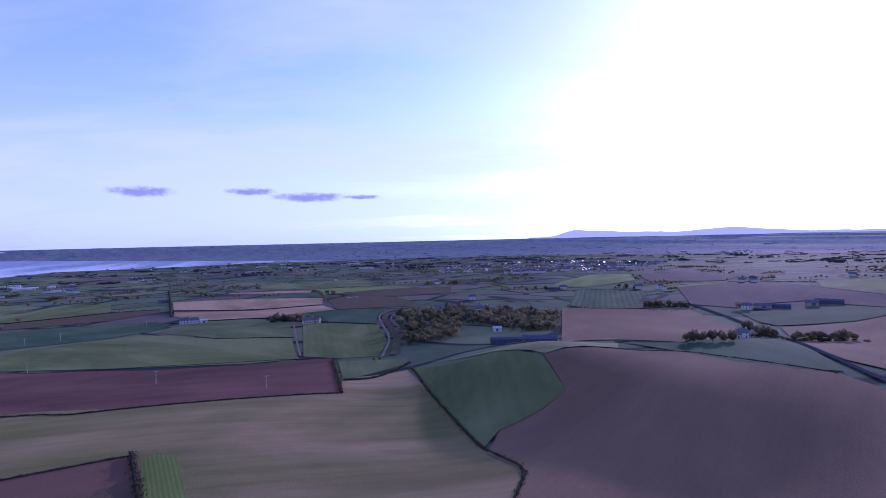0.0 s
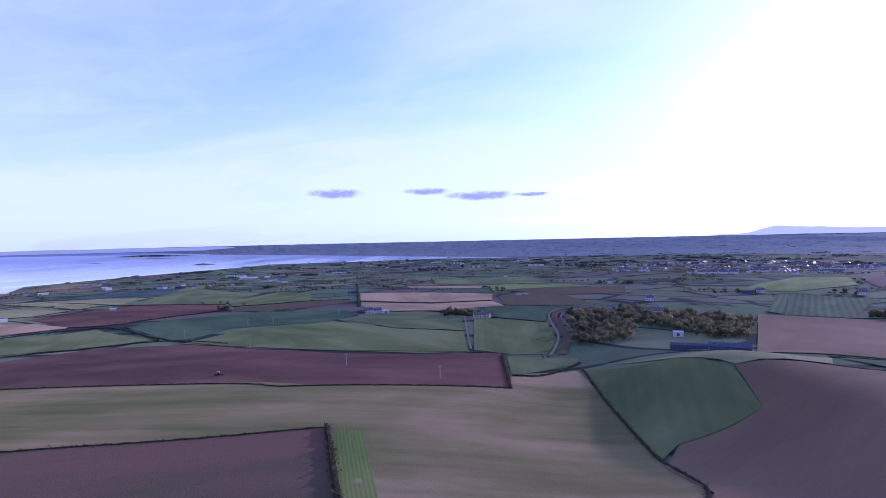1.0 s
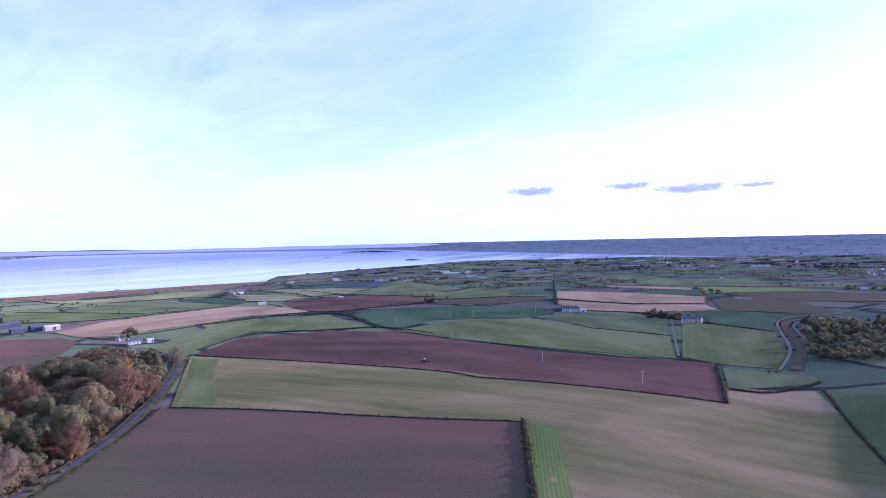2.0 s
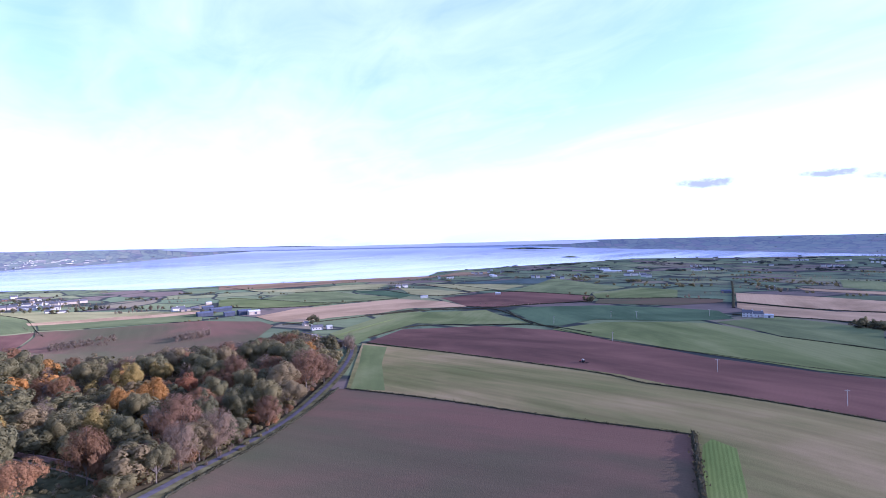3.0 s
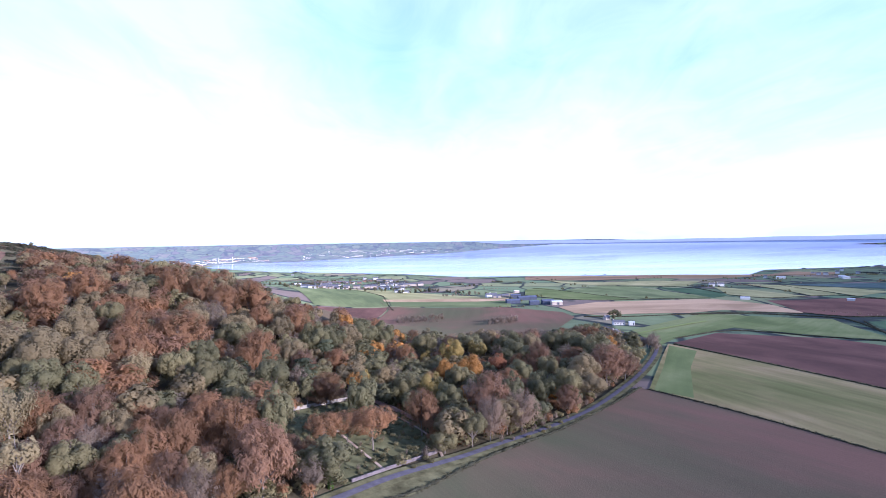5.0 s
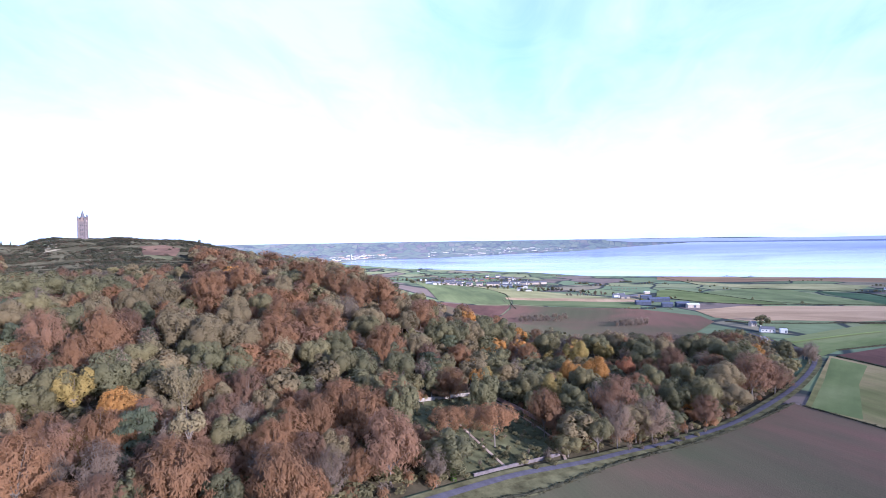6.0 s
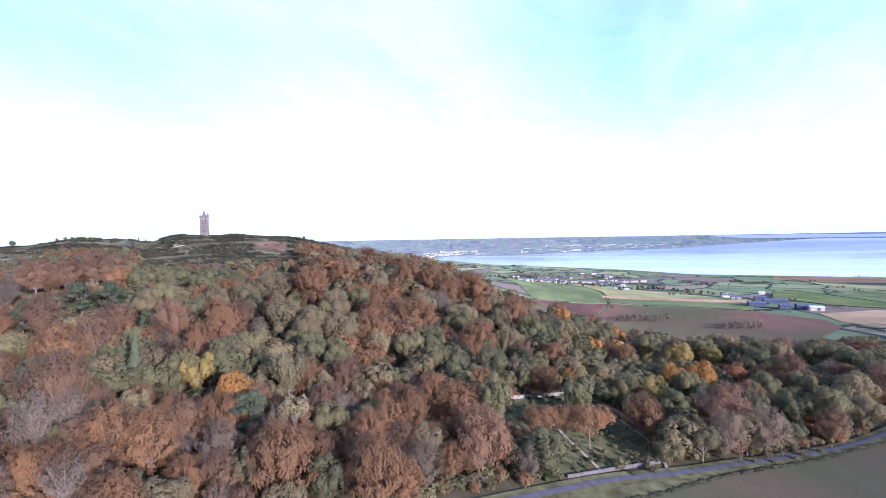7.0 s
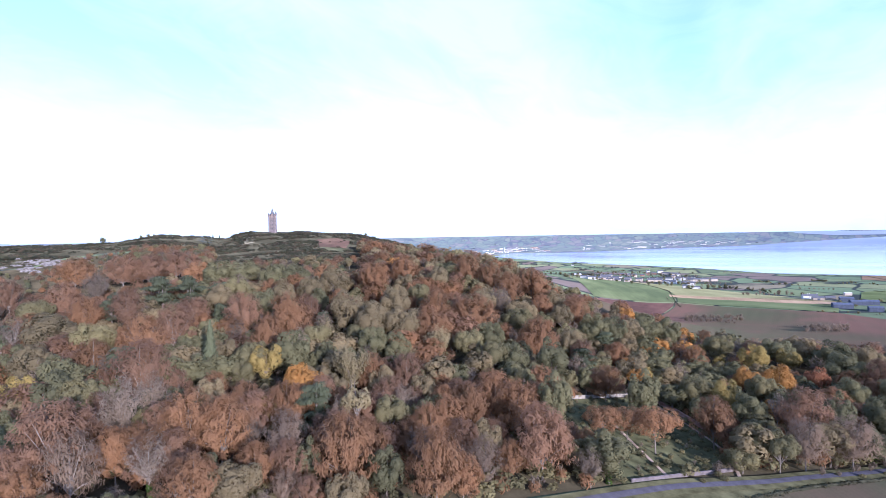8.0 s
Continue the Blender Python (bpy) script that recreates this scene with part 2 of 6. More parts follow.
def leaf_material(name, colour, spread=0.35, single=True):
    """Foliage: each tree has its own shade, each leaf clump a little more."""
    m, nt, bsdf = material(name, 0.7)
    bsdf.inputs["Diffuse Roughness"].default_value, bsdf.inputs["Specular IOR Level"].default_value = 0.2, 0.1
    lo = (colour[0] * (1 - spread), colour[1] * (1 - spread), colour[2] * (1 - spread))
    hi = (min(0.6, colour[0] * (1 + spread)), colour[1] * (1 + spread * 0.8), colour[2] * (1 + spread * 0.5))
    if single:
        src = nt.nodes.new("ShaderNodeObjectInfo").outputs["Random"]
    else:
        src = ramp_node(nt, noise_node(nt, 0.04, 1.0, 0.5), [(0.3, (0, 0, 0)), (0.7, (1, 1, 1))])
    c = ramp_node(nt, src, [(0.0, lo), (1.0, hi)])
    isl = nt.nodes.new("ShaderNodeNewGeometry").outputs["Random Per Island"]
    c = mix_node(nt, "OVERLAY", 0.22 if single else 0.20, c, ramp_node(nt, isl, [(0.0, (0.32, 0.33, 0.32)), (1.0, (0.68, 0.66, 0.64))]))
    nt.links.new(c, bsdf.inputs["Base Color"])
    thin, mix = nt.nodes.new("ShaderNodeBsdfTranslucent"), nt.nodes.new("ShaderNodeMixShader")
    nt.links.new(c, thin.inputs[0])
    mix.inputs[0].default_value = 0.50
    nt.links.new(bsdf.outputs[0], mix.inputs[1]); nt.links.new(thin.outputs[0], mix.inputs[2])
    nt.links.new(mix.outputs[0], nt.nodes["Material Output"].inputs[0])
    return m


M["rough_grass"] = simple("rough_garden_grass", (0.062, 0.062, 0.032), 0.6, 0.12, 0.95)
M["bark"] = simple("grey_bark", (0.19, 0.16, 0.135), 0.4, 2.0, 0.9)
M["bark_pale"] = simple("pale_bark", (0.21, 0.18, 0.155), 0.3, 2.0, 0.85)
M["hedge"] = simple("hedge_leaves", (0.046, 0.044, 0.028), 0.5, 0.35, 0.9, 0.3)
M["asphalt"] = simple("asphalt", (0.066, 0.062, 0.074), 0.2, 0.3, 0.8)
M["verge"] = simple("verge_grass", (0.074, 0.070, 0.037), 0.5, 0.15, 0.95)
M["track"] = simple("earth_track", (0.20, 0.155, 0.12), 0.3, 0.2, 0.95)
M["stone"] = simple("dark_tower_stone", (0.138, 0.116, 0.114), 0.35, 0.35, 0.9)
M["sandstone"] = simple("sandstone_dressing", (0.20, 0.155, 0.135), 0.25, 0.5, 0.9)
M["forest_floor"] = simple("forest_floor", (0.050, 0.042, 0.026), 0.5, 0.08, 0.95)
M["heath"] = simple("hilltop_heath", (0.052, 0.048, 0.031), 0.6, 0.035, 0.95)
M["heath_grass"] = field_material("hilltop_turf", (0.070, 0.072, 0.040), (0.092, 0.090, 0.050), (0.130, 0.118, 0.068), row=8.0, patch=0.03)
M["bracken"] = field_material("dead_bracken", (0.072, 0.048, 0.036), (0.096, 0.060, 0.044), (0.122, 0.078, 0.054), row=8.0, patch=0.03)

# ---- the lie of the land ----
HILLS = []


def hill(x, y, top, size):
    """A rounded rise (or hollow, where top is negative) of the land."""
    HILLS.append((x, y, top, size))


hill(-700, -714, 27, 300)
hill(-505, -863, 72, 300)
hill(-751, -496, 44, 260)
hill(-197, -723, 8, 260)
hill(-467, -549, 29, 260)
hill(-497, -258, 10, 150)
hill(-429, -328, -4, 200)
hill(-534, -169, 33, 120)
hill(-353, -139, 10, 130)
hill(-232, -191, 25, 180)
hill(-128, -271, -7, 200)
hill(164, 376, 30, 150)
hill(52, 397, 16, 90)
hill(256, 307, -16, 150)
hill(98, 592, -3, 150)
hill(346, 608, -17, 200)
hill(-5, 480, -19, 120)
hill(-430, 359, 3, 150)
hill(-653, 544, -8, 220)
hill(-823, -214, -39, 200)
hill(-1, 130, -5, 130)
hill(-1050, -1071, 45, 350)
hill(500, 2, 2, 400)
hill(-735, -750, -4, 110)
hill(21, 339, -22, 75)
hill(48, 235, -5, 90)
hill(75, 164, -5, 110)
hill(-37, 248, 2, 110)
hill(-416, -56, -30, 110)
hill(-199, -16, -13, 110)
hill(263, 1016, -12, 200)
hill(-515, -651, -46, 140)
hill(-1154, -598, 31, 250)
hill(-282, -152, 3, 110)
# the drumlin whose brow hides the sun from its near slope
hill(63, 363, 15, 36)
hill(123, 297, 9, 45)
hill(40, 420, 10, 40)
hill(76, 461, -6, 40)
hill(218, 321, 1, 40)
hill(-4, 380, -6, 40)
hill(147, 366, -4, 45)
hill(-25, 460, -4, 40)
hill(119, 216, -8, 48)
# saddles between the summit knolls
for d in range(900, 1240, 24):
    for az, drop, size in ((139.8, -6.5, 19), (142.8, -3.0, 26), (145.6, -1.2, 22), (149.0, -3.3, 34), (153.0, -2.3, 36), (133.8, -1.6, 10), (136.0, -0.8, 22), (130.5, -0.7, 30)):
        hill(-math.sin(math.radians(az)) * d, math.cos(math.radians(az)) * d, drop, size)
HILL_TABLE = np.array(HILLS, float)
SHORE = [(-3714, -1517), (-3006, -828), (-2600, -112), (-2320, 155), (-2259, 553), (-2180, 1050), (-2082, 1287), (-2393, 1556), (-2508, 2266),
         (-2558, 3136), (-2642, 3524), (-2465, 3673), (-2007, 3974), (-1117, 4470), (-743, 4413), (-764, 4513), (-1117, 4710), (-2652, 5510),
         (-4067, 6342), (-6718, 7587), (-14409, 12913), (-30037, 19944), (-27633, 8195), (-10524, 1596), (-6781, 232), (-5970, -397), (-4707, -1069), (-4384, -1638)]
NEAR, REACH = 2200.0, 2700.0  # past NEAR the distance is drawn in, so that the horizon lies within NEAR + REACH


def draw_in(p):
    """Draws far points in towards the eye along their lines of sight, keeping their bearing and height angle."""
    p = np.asarray(p, float).copy()
    off = p - np.array([0, 0, EYE])
    d = np.hypot(off[:, 0], off[:, 1])
    r = np.where(d > NEAR, NEAR + REACH * (1 - np.exp(-(d - NEAR) / REACH)), d)
    return np.array([0, 0, EYE]) + off * (r / np.maximum(d, 1e-6))[:, None]


def ease(v, a, b):
    v = np.clip((v - a) / (b - a), 0, 1)
    return v * v * (3 - 2 * v)


def shore_distance(x, y):
    """Metres to the shoreline, negative over the water."""
    pts = np.array(SHORE, float)
    best, inside = np.full(x.shape, 1e12), np.zeros(x.shape, bool)
    for (ax, ay), (bx, by) in zip(pts, np.roll(pts, -1, 0)):
        ex, ey = bx - ax, by - ay
        t = np.clip(((x - ax) * ex + (y - ay) * ey) / (ex * ex + ey * ey), 0, 1)
        best = np.minimum(best, (x - ax - t * ex) ** 2 + (y - ay - t * ey) ** 2)
        cross = (ay > y) != (by > y)
        inside ^= cross & (x < ax + (y - ay) / (by - ay if by != ay else 1e-9) * ex)
    d = np.sqrt(best)
    return np.where(inside, -d, d)


def height(x, y):
    x, y = np.asarray(x, float), np.asarray(y, float)
    d = np.hypot(x, y)
    z = 4 + 57 * np.clip((x + 2250) / 2250, 0, 1.1) * (1 - 0.8 * ease(y, 300, 3500))
    if x.ndim == 0:
        h = HILL_TABLE
        z = z + (h[:, 2] * np.exp(-((x - h[:, 0]) ** 2 + (y - h[:, 1]) ** 2) / (2 * h[:, 3] ** 2))).sum()
    for hx, hy, top, size in HILLS if x.ndim else ():
        z = z + top * np.exp(-((x - hx) ** 2 + (y - hy) ** 2) / (2 * size * size))
    z = z + 1.2 * np.sin(x / 83 + 1.0) * np.sin(y / 71 + 0.4) * ease(d, 250, 700)
    roll = np.sin(x / 410 + 2) * np.sin(y / 350) + 0.6 * np.sin(x / 190 + y / 260)
    z = z + ease(d, 1200, 3000) * 3 * roll
    far = ease(d, 4300, 9000)
    s = shore_distance(x, y)
    far = far * ease(s, 0, 2600)
    z = z * (1 - far) + far * (134 + 4 * np.sin(np.arctan2(x, y) * 9) + 7 * roll)
    z = np.maximum(z, 1.5) * ease(s, 0, 160) + 1.2 * ease(s, 0, 30) - 4 * ease(-s, 0, 40)
    return z

# ---- ground, water and fields ----
from mathutils.geometry import delaunay_2d_cdt


def mesh_object(name, verts, faces, mats, parent=None, smooth=False):
    me = bpy.data.meshes.new(name)
    if isinstance(faces, np.ndarray):
        n, k = faces.shape
        me.vertices.add(len(verts))
        me.vertices.foreach_set("co", np.asarray(verts, np.float32).ravel())
        me.loops.add(n * k)
        me.loops.foreach_set("vertex_index", faces.astype(np.int32).ravel())
        me.polygons.add(n)
        me.polygons.foreach_set("loop_start", np.arange(0, n * k, k, dtype=np.int32))
        me.update(calc_edges=True)
    else:
        me.from_pydata([tuple(v) for v in verts], [], [tuple(f) for f in faces])
    for m in mats if isinstance(mats, (list, tuple)) else [mats]:
        me.materials.append(m)
    me.polygons.foreach_set("use_smooth", [smooth] * len(me.polygons))
    ob = new(name, me)
    if parent:
        ob.parent = parent
    return ob


def inside_poly(px, py, poly):
    inside = np.zeros(np.shape(px), bool)
    n = len(poly)
    for i in range(n):
        (ax, ay), (bx, by) = poly[i], poly[(i + 1) % n]
        cross = (ay > py) != (by > py)
        inside ^= cross & (px < ax + (py - ay) / ((by - ay) or 1e-9) * (bx - ax))
    return inside


def ring_radii():
    r = list(np.arange(10, 700, 9.0)) + list(np.arange(700, 1400, 14.0)) + list(np.arange(1400, 2400, 25.0))
    return np.array(r + list(np.arange(2400, 5200, 70.0)) + list(np.arange(5200, 9800, 230.0)) + list(np.geomspace(9900, 32000, 12)))


def build_ground():
    rr, n = ring_radii(), 480
    a = np.linspace(0, 2 * math.pi, n, endpoint=False)
    x, y = (rr[:, None] * np.sin(a)).ravel(), (rr[:, None] * np.cos(a)).ravel()
    v = draw_in(np.stack([x, y, height(x, y)], -1))
    i, j = np.meshgrid(np.arange(len(rr) - 1), np.arange(n), indexing="ij")
    k = (j + 1) % n
    f = np.stack([i * n + j, (i + 1) * n + j, (i + 1) * n + k, i * n + k], -1).reshape(-1, 4)
    v = np.vstack([v, [(0, 0, float(height(0, 0)))]])
    cap = [(len(v) - 1, q, (q + 1) % n) for q in range(n)]
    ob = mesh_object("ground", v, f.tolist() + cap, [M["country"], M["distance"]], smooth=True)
    # rings past 4300 m take the haze-painted material
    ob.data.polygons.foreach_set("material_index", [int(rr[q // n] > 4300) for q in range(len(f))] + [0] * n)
    return tagged(ob, "rolling patchwork farmland with hedges down to the lough", "ground", kind="structure")


build_ground()


def build_water():
    poly = [(float(x), float(y)) for x, y in SHORE]
    pts = []
    for (ax, ay), (bx, by) in zip(poly, poly[1:] + poly[:1]):
        n = max(1, int(math.hypot(bx - ax, by - ay) // 250))
        pts += [(ax + (bx - ax) * k / n, ay + (by - ay) * k / n) for k in range(n)]
    edge = [(k, (k + 1) % len(pts)) for k in range(len(pts))]
    rr = np.concatenate([np.arange(2100, 6000, 130.0), np.geomspace(6000, 34000, 24)])
    a = np.radians(np.arange(-4, 118, 1.5))
    gx, gy = (-rr[:, None] * np.sin(a)).ravel(), (rr[:, None] * np.cos(a)).ravel()
    keep = shore_distance(gx, gy) < -40
    pts += list(zip(gx[keep].tolist(), gy[keep].tolist()))
    co, _, faces, *_ = delaunay_2d_cdt([Vector(p) for p in pts], edge, [], 1, 0.01)
    v = draw_in(np.array([(p.x, p.y, 0.3) for p in co]))
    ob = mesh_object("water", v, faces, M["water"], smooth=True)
    tagged(ob, "calm lough reflecting the bright sky, also painted pale blue for that reflection", "water", kind="structure")


build_water()

LIFT = 0.35


def drape(name, poly, mat, angle=0.0, lift=LIFT, step=14.0, parent=None):
    """A patch of ground cover laid over the land; its local x runs along the rows."""
    pts, poly = [], [(float(x), float(y)) for x, y in poly]
    for (ax, ay), (bx, by) in zip(poly, poly[1:] + poly[:1]):
        n = max(1, int(math.hypot(bx - ax, by - ay) // step))
        pts += [(ax + (bx - ax) * k / n, ay + (by - ay) * k / n) for k in range(n)]
    edge = [(k, (k + 1) % len(pts)) for k in range(len(pts))]
    xs, ys = [p[0] for p in poly], [p[1] for p in poly]
    gx, gy = np.meshgrid(np.arange(min(xs), max(xs), step), np.arange(min(ys), max(ys), step))
    gx, gy = gx.ravel(), gy.ravel()
    keep = inside_poly(gx, gy, poly)
    pts += list(zip(gx[keep].tolist(), gy[keep].tolist()))
    co, _, faces, *_ = delaunay_2d_cdt([Vector(p) for p in pts], edge, [], 1, 0.01)
    x, y = np.array([p.x for p in co]), np.array([p.y for p in co])
    z = height(x, y) + lift
    cx, cy = float(np.mean(xs)), float(np.mean(ys))
    c, s = math.cos(radians(angle)), math.sin(radians(angle))
    lx, ly = (x - cx) * c + (y - cy) * s, -(x - cx) * s + (y - cy) * c
    ob = mesh_object(name, np.stack([lx, ly, z], -1), faces, M[mat], parent, smooth=True)
    ob.matrix_world = Matrix.Translation((cx, cy, 0)) @ Matrix.Rotation(radians(angle), 4, "Z")
    return ob


FIELD_WORDS = {"stubble": "grassy stubble field with tan streaks", "plough": "dark brown freshly ploughed field", "plough_dark": "dark purplish brown tilled field", "plough_red": "reddish brown ploughed field between hedges",
               "brown": "bare pale brown tilled field on a slope", "tan": "pale straw-coloured stubble field", "grass": "green grazed pasture field",
               "grass_pale": "dry pale green pasture field", "crop": "dark green winter crop field", "bright": "bright green strip of crop rows",
               "grass_dark": "dull green damp pasture field", "grass_bright": "lush bright green pasture field", "crop_blue": "blue-green brassica crop field", "crop_rows": "dark green crop field in drilled rows",
               "heath_grass": "dull green turf on the hilltop", "bracken": "reddish dead bracken on the hilltop"}
LAID, SHAPES = [], []


def field(name, mat, angle, *poly):
    ob = drape(name, poly, mat, angle, LIFT + 0.012 * len(LAID))
    SHAPES.append(poly)
    LAID.append(tagged(ob, FIELD_WORDS[mat], "field", kind="structure"))


field('stubble_field', 'stubble', 14, (-535, 247), (-461, 273), (-339, 299), (-253, 321), (-208, 323), (-136, 347), (-78, 371), (-85, 409), (-37, 439), (-16, 376), (0, 318), (14, 264), (32, 236), (23, 207), (14, 175), (-103, 173), (-121, 202), (-149, 244), (-213, 212), (-288, 182), (-354, 150))
field('crop_strip', 'bright', -58, (-102, 173), (-121, 202), (-141, 238), (-143, 249), (-130, 247), (-102, 202), (-84, 173))
field('crop_strip', 'grass', -27, (-351, 152), (-329, 168), (-414, 209), (-489, 253), (-524, 243), (-420, 190))
field('ploughed_field', 'plough', 29, (-354, 150), (-288, 182), (-213, 212), (-151, 247), (-102, 174), (-84, 145), (-125, 130), (-60, 60), (-20, -60), (-66, -110), (-112, -80), (-158, -46), (-204, -5), (-229, 15), (-246, 29), (-261, 45), (-281, 69), (-302, 91), (-327, 116), (-360, 146))
field('ploughed_field', 'plough_red', 14, (-540, 255), (-611, 340), (-562, 439), (-457, 458), (-358, 443), (-249, 433), (-177, 455), (-112, 494), (-78, 371), (-136, 347), (-208, 323), (-253, 321), (-339, 299), (-461, 273))
field('pasture', 'grass', -26, (-465, 467), (-467, 567), (-414, 615), (-366, 638), (-263, 589), (-177, 589), (-140, 486), (-180, 461), (-256, 447), (-301, 446), (-363, 450), (-461, 462))
field('pasture', 'grass_dark', -22, (-368, 653), (-342, 744), (-210, 693), (-178, 592), (-265, 594))
field('pasture', 'grass', 105, (-189, 679), (-92, 668), (-78, 612), (-67, 569), (-69, 502), (-103, 491), (-139, 498))
field('pasture', 'grass_dark', 104, (-102, 476), (-41, 491), (-37, 468), (-83, 404))
field('crop_field', 'crop', 149, (-709, 606), (-702, 666), (-619, 752), (-502, 782), (-435, 780), (-368, 697), (-405, 630), (-500, 586), (-482, 496), (-508, 489), (-641, 570))
field('pasture', 'grass', 134, (-641, 251), (-817, 433), (-744, 583), (-535, 497), (-578, 452), (-660, 390), (-580, 279), (-522, 232))
field('stubble_field', 'tan', 89, (-943, 237), (-1016, 330), (-1013, 486), (-1015, 558), (-912, 605), (-807, 592), (-828, 549), (-859, 489), (-824, 413), (-819, 328), (-801, 271), (-843, 239))
field('ploughed_field', 'plough_red', 3, (-978, 640), (-997, 818), (-947, 857), (-757, 867), (-682, 775), (-756, 662), (-753, 618), (-812, 590))
field('pasture', 'grass', 18, (-1447, 310), (-1250, 344), (-1040, 413), (-1044, 360), (-1075, 283), (-1176, 221), (-1353, 255))
field('pasture', 'grass_dark', 1, (-1306, 344), (-1436, 468), (-1401, 563), (-1038, 567), (-1040, 417), (-1245, 346))
field('pasture', 'grass_pale', -35, (-1827, 421), (-1635, 533), (-1672, 736), (-1599, 838), (-1393, 694), (-1439, 578), (-1474, 480), (-1651, 422))
field('shore_marsh', 'brown', -80, (-2109, 398), (-2351, 569), (-2063, 686), (-2274, 966), (-2220, 1245), (-2049, 1621), (-1846, 1461), (-1761, 987), (-1811, 769), (-1803, 599), (-1827, 421), (-1902, 359))
field('crop_field', 'crop', 174, (-1277, 657), (-1138, 648), (-1072, 620), (-1033, 569), (-1372, 604))
field('pasture', 'grass_pale', 8, (-1335, 734), (-1053, 772), (-1026, 671), (-1111, 642))
field('pasture', 'grass_pale', 167, (-1431, 870), (-1367, 932), (-1064, 853), (-1052, 783))
field('pasture', 'grass_pale', 166, (-1378, 936), (-1268, 1009), (-1114, 1009), (-1017, 849))
field('crop_field', 'crop_blue', -51, (-1386, 1226), (-1353, 1362), (-1135, 1096), (-1284, 1021), (-1401, 963))
field('pasture', 'grass_dark', 124, (-977, 849), (-1311, 1331), (-838, 1090), (-810, 937), (-764, 876), (-956, 865))
field('pasture', 'grass', 95, (-707, 831), (-790, 914), (-809, 1109), (-697, 1086), (-598, 931), (-709, 840))
field('ploughed_field', 'plough', 40, (-696, 825), (-589, 918), (-505, 921), (-486, 886), (-524, 816), (-652, 761))
field('stubble_field', 'tan', 118, (-561, 1070), (-418, 1064), (-246, 1027), (-218, 904), (-314, 860), (-474, 907))
field('stubble_field', 'tan', -16, (-462, 885), (-307, 841), (-213, 883), (-175, 804), (-259, 741), (-345, 752), (-430, 824))
field('ploughed_field', 'plough', 107, (-225, 978), (-191, 1075), (-101, 992), (-57, 890), (-63, 834), (-172, 806))
field('crop_field', 'crop', -92, (-207, 774), (-169, 795), (-98, 809), (-100, 735), (-94, 672), (-158, 686), (-183, 735))
field('pasture', 'grass_bright', -148, (-318, 1254), (-154, 1279), (-66, 1222), (-262, 1098))
field('stubble_field', 'tan', -9, (-542, 1286), (-324, 1254), (-305, 1160), (-503, 1227))
field('pasture', 'grass_dark', 110, (-597, 1662), (-279, 1615), (-146, 1340), (-318, 1278), (-471, 1329))
field('ploughed_field', 'plough', 25, (-253, 1101), (2, 1225), (2, 1059), (-101, 1002), (-187, 1054))
field('crop_field', 'crop_blue', 57, (-85, 746), (1, 879), (1, 786), (-60, 662))
field('pasture', 'grass_dark', -158, (-1744, -506), (-1503, -337), (-1358, -174), (-1140, -79), (-1040, -73), (-998, -206))
field('ploughed_field', 'plough', 174, (-495, -121), (-986, -69), (-1033, -72), (-951, 153), (-863, 224), (-793, 224), (-613, 139), (-542, -39), (-454, -111))
field('ploughed_field', 'plough_red', -6, (-511, -134), (-986, -204), (-1026, -72), (-987, -73), (-499, -122))
field('pasture', 'grass_pale', 54, (-1433, -212), (-1151, 172), (-1080, 174), (-1131, -78), (-1188, -94))
field('pasture', 'grass_dark', 77, (-1114, -75), (-1057, 170), (-959, 154), (-1046, -68))
field('bare_field', 'brown', -128, (62, 357), (116, 370), (162, 374), (182, 343), (224, 311), (232, 279), (242, 236), (171, 145), (93, 125), (13, 127), (22, 206), (33, 234), (16, 256), (25, 285), (52, 300), (67, 311))
field('pasture', 'grass', -88, (-32, 441), (32, 408), (61, 355), (67, 311), (51, 300), (24, 285), (15, 263), (0, 318), (-16, 376))
field('pasture', 'grass_pale', -17, (-19, 460), (33, 418), (80, 383), (127, 407), (118, 376), (63, 358), (32, 410))
field('bare_field', 'brown', 78, (168, 802), (340, 762), (321, 592), (276, 520), (176, 405), (93, 449))
field('crop_field', 'crop', -113, (131, 410), (178, 404), (238, 435), (313, 508), (232, 316), (204, 318), (177, 334), (161, 367))
field('ploughed_field', 'plough_dark', 71, (452, 1064), (576, 1102), (623, 1064), (649, 914), (658, 793), (570, 686), (545, 743), (529, 794), (448, 790), (406, 765), (369, 819))
field('crop_field', 'crop', 8, (389, 721), (488, 734), (538, 734), (567, 683), (534, 644), (465, 615), (371, 607), (368, 639))
field('crop_field', 'crop_rows', 74, (257, 1084), (292, 1106), (417, 1002), (348, 960), (270, 785), (209, 795), (185, 831))
field('pasture', 'grass_bright', 60, (389, 1472), (481, 1433), (429, 1231), (297, 1130), (198, 1136))
field('pasture', 'grass_bright', 14, (436, 1095), (582, 1132), (576, 1102), (439, 1046))
field('ploughed_field', 'plough_dark', 78, (490, 1404), (667, 1461), (684, 1263), (591, 1150), (448, 1193))
field('stubble_field', 'grass', -135, (708, 1035), (891, 1072), (925, 948), (664, 679), (653, 786), (645, 931))
field('bare_field', 'brown', -135, (366, 594), (459, 607), (530, 639), (584, 598), (310, 319), (270, 326), (260, 354), (276, 415))
field('stubble_field', 'tan', 0, (-1128, -90), (-1137, 20), (-1117, 106), (-1112, 176), (-1067, 169), (-1066, 102), (-1090, 19), (-1099, -85))


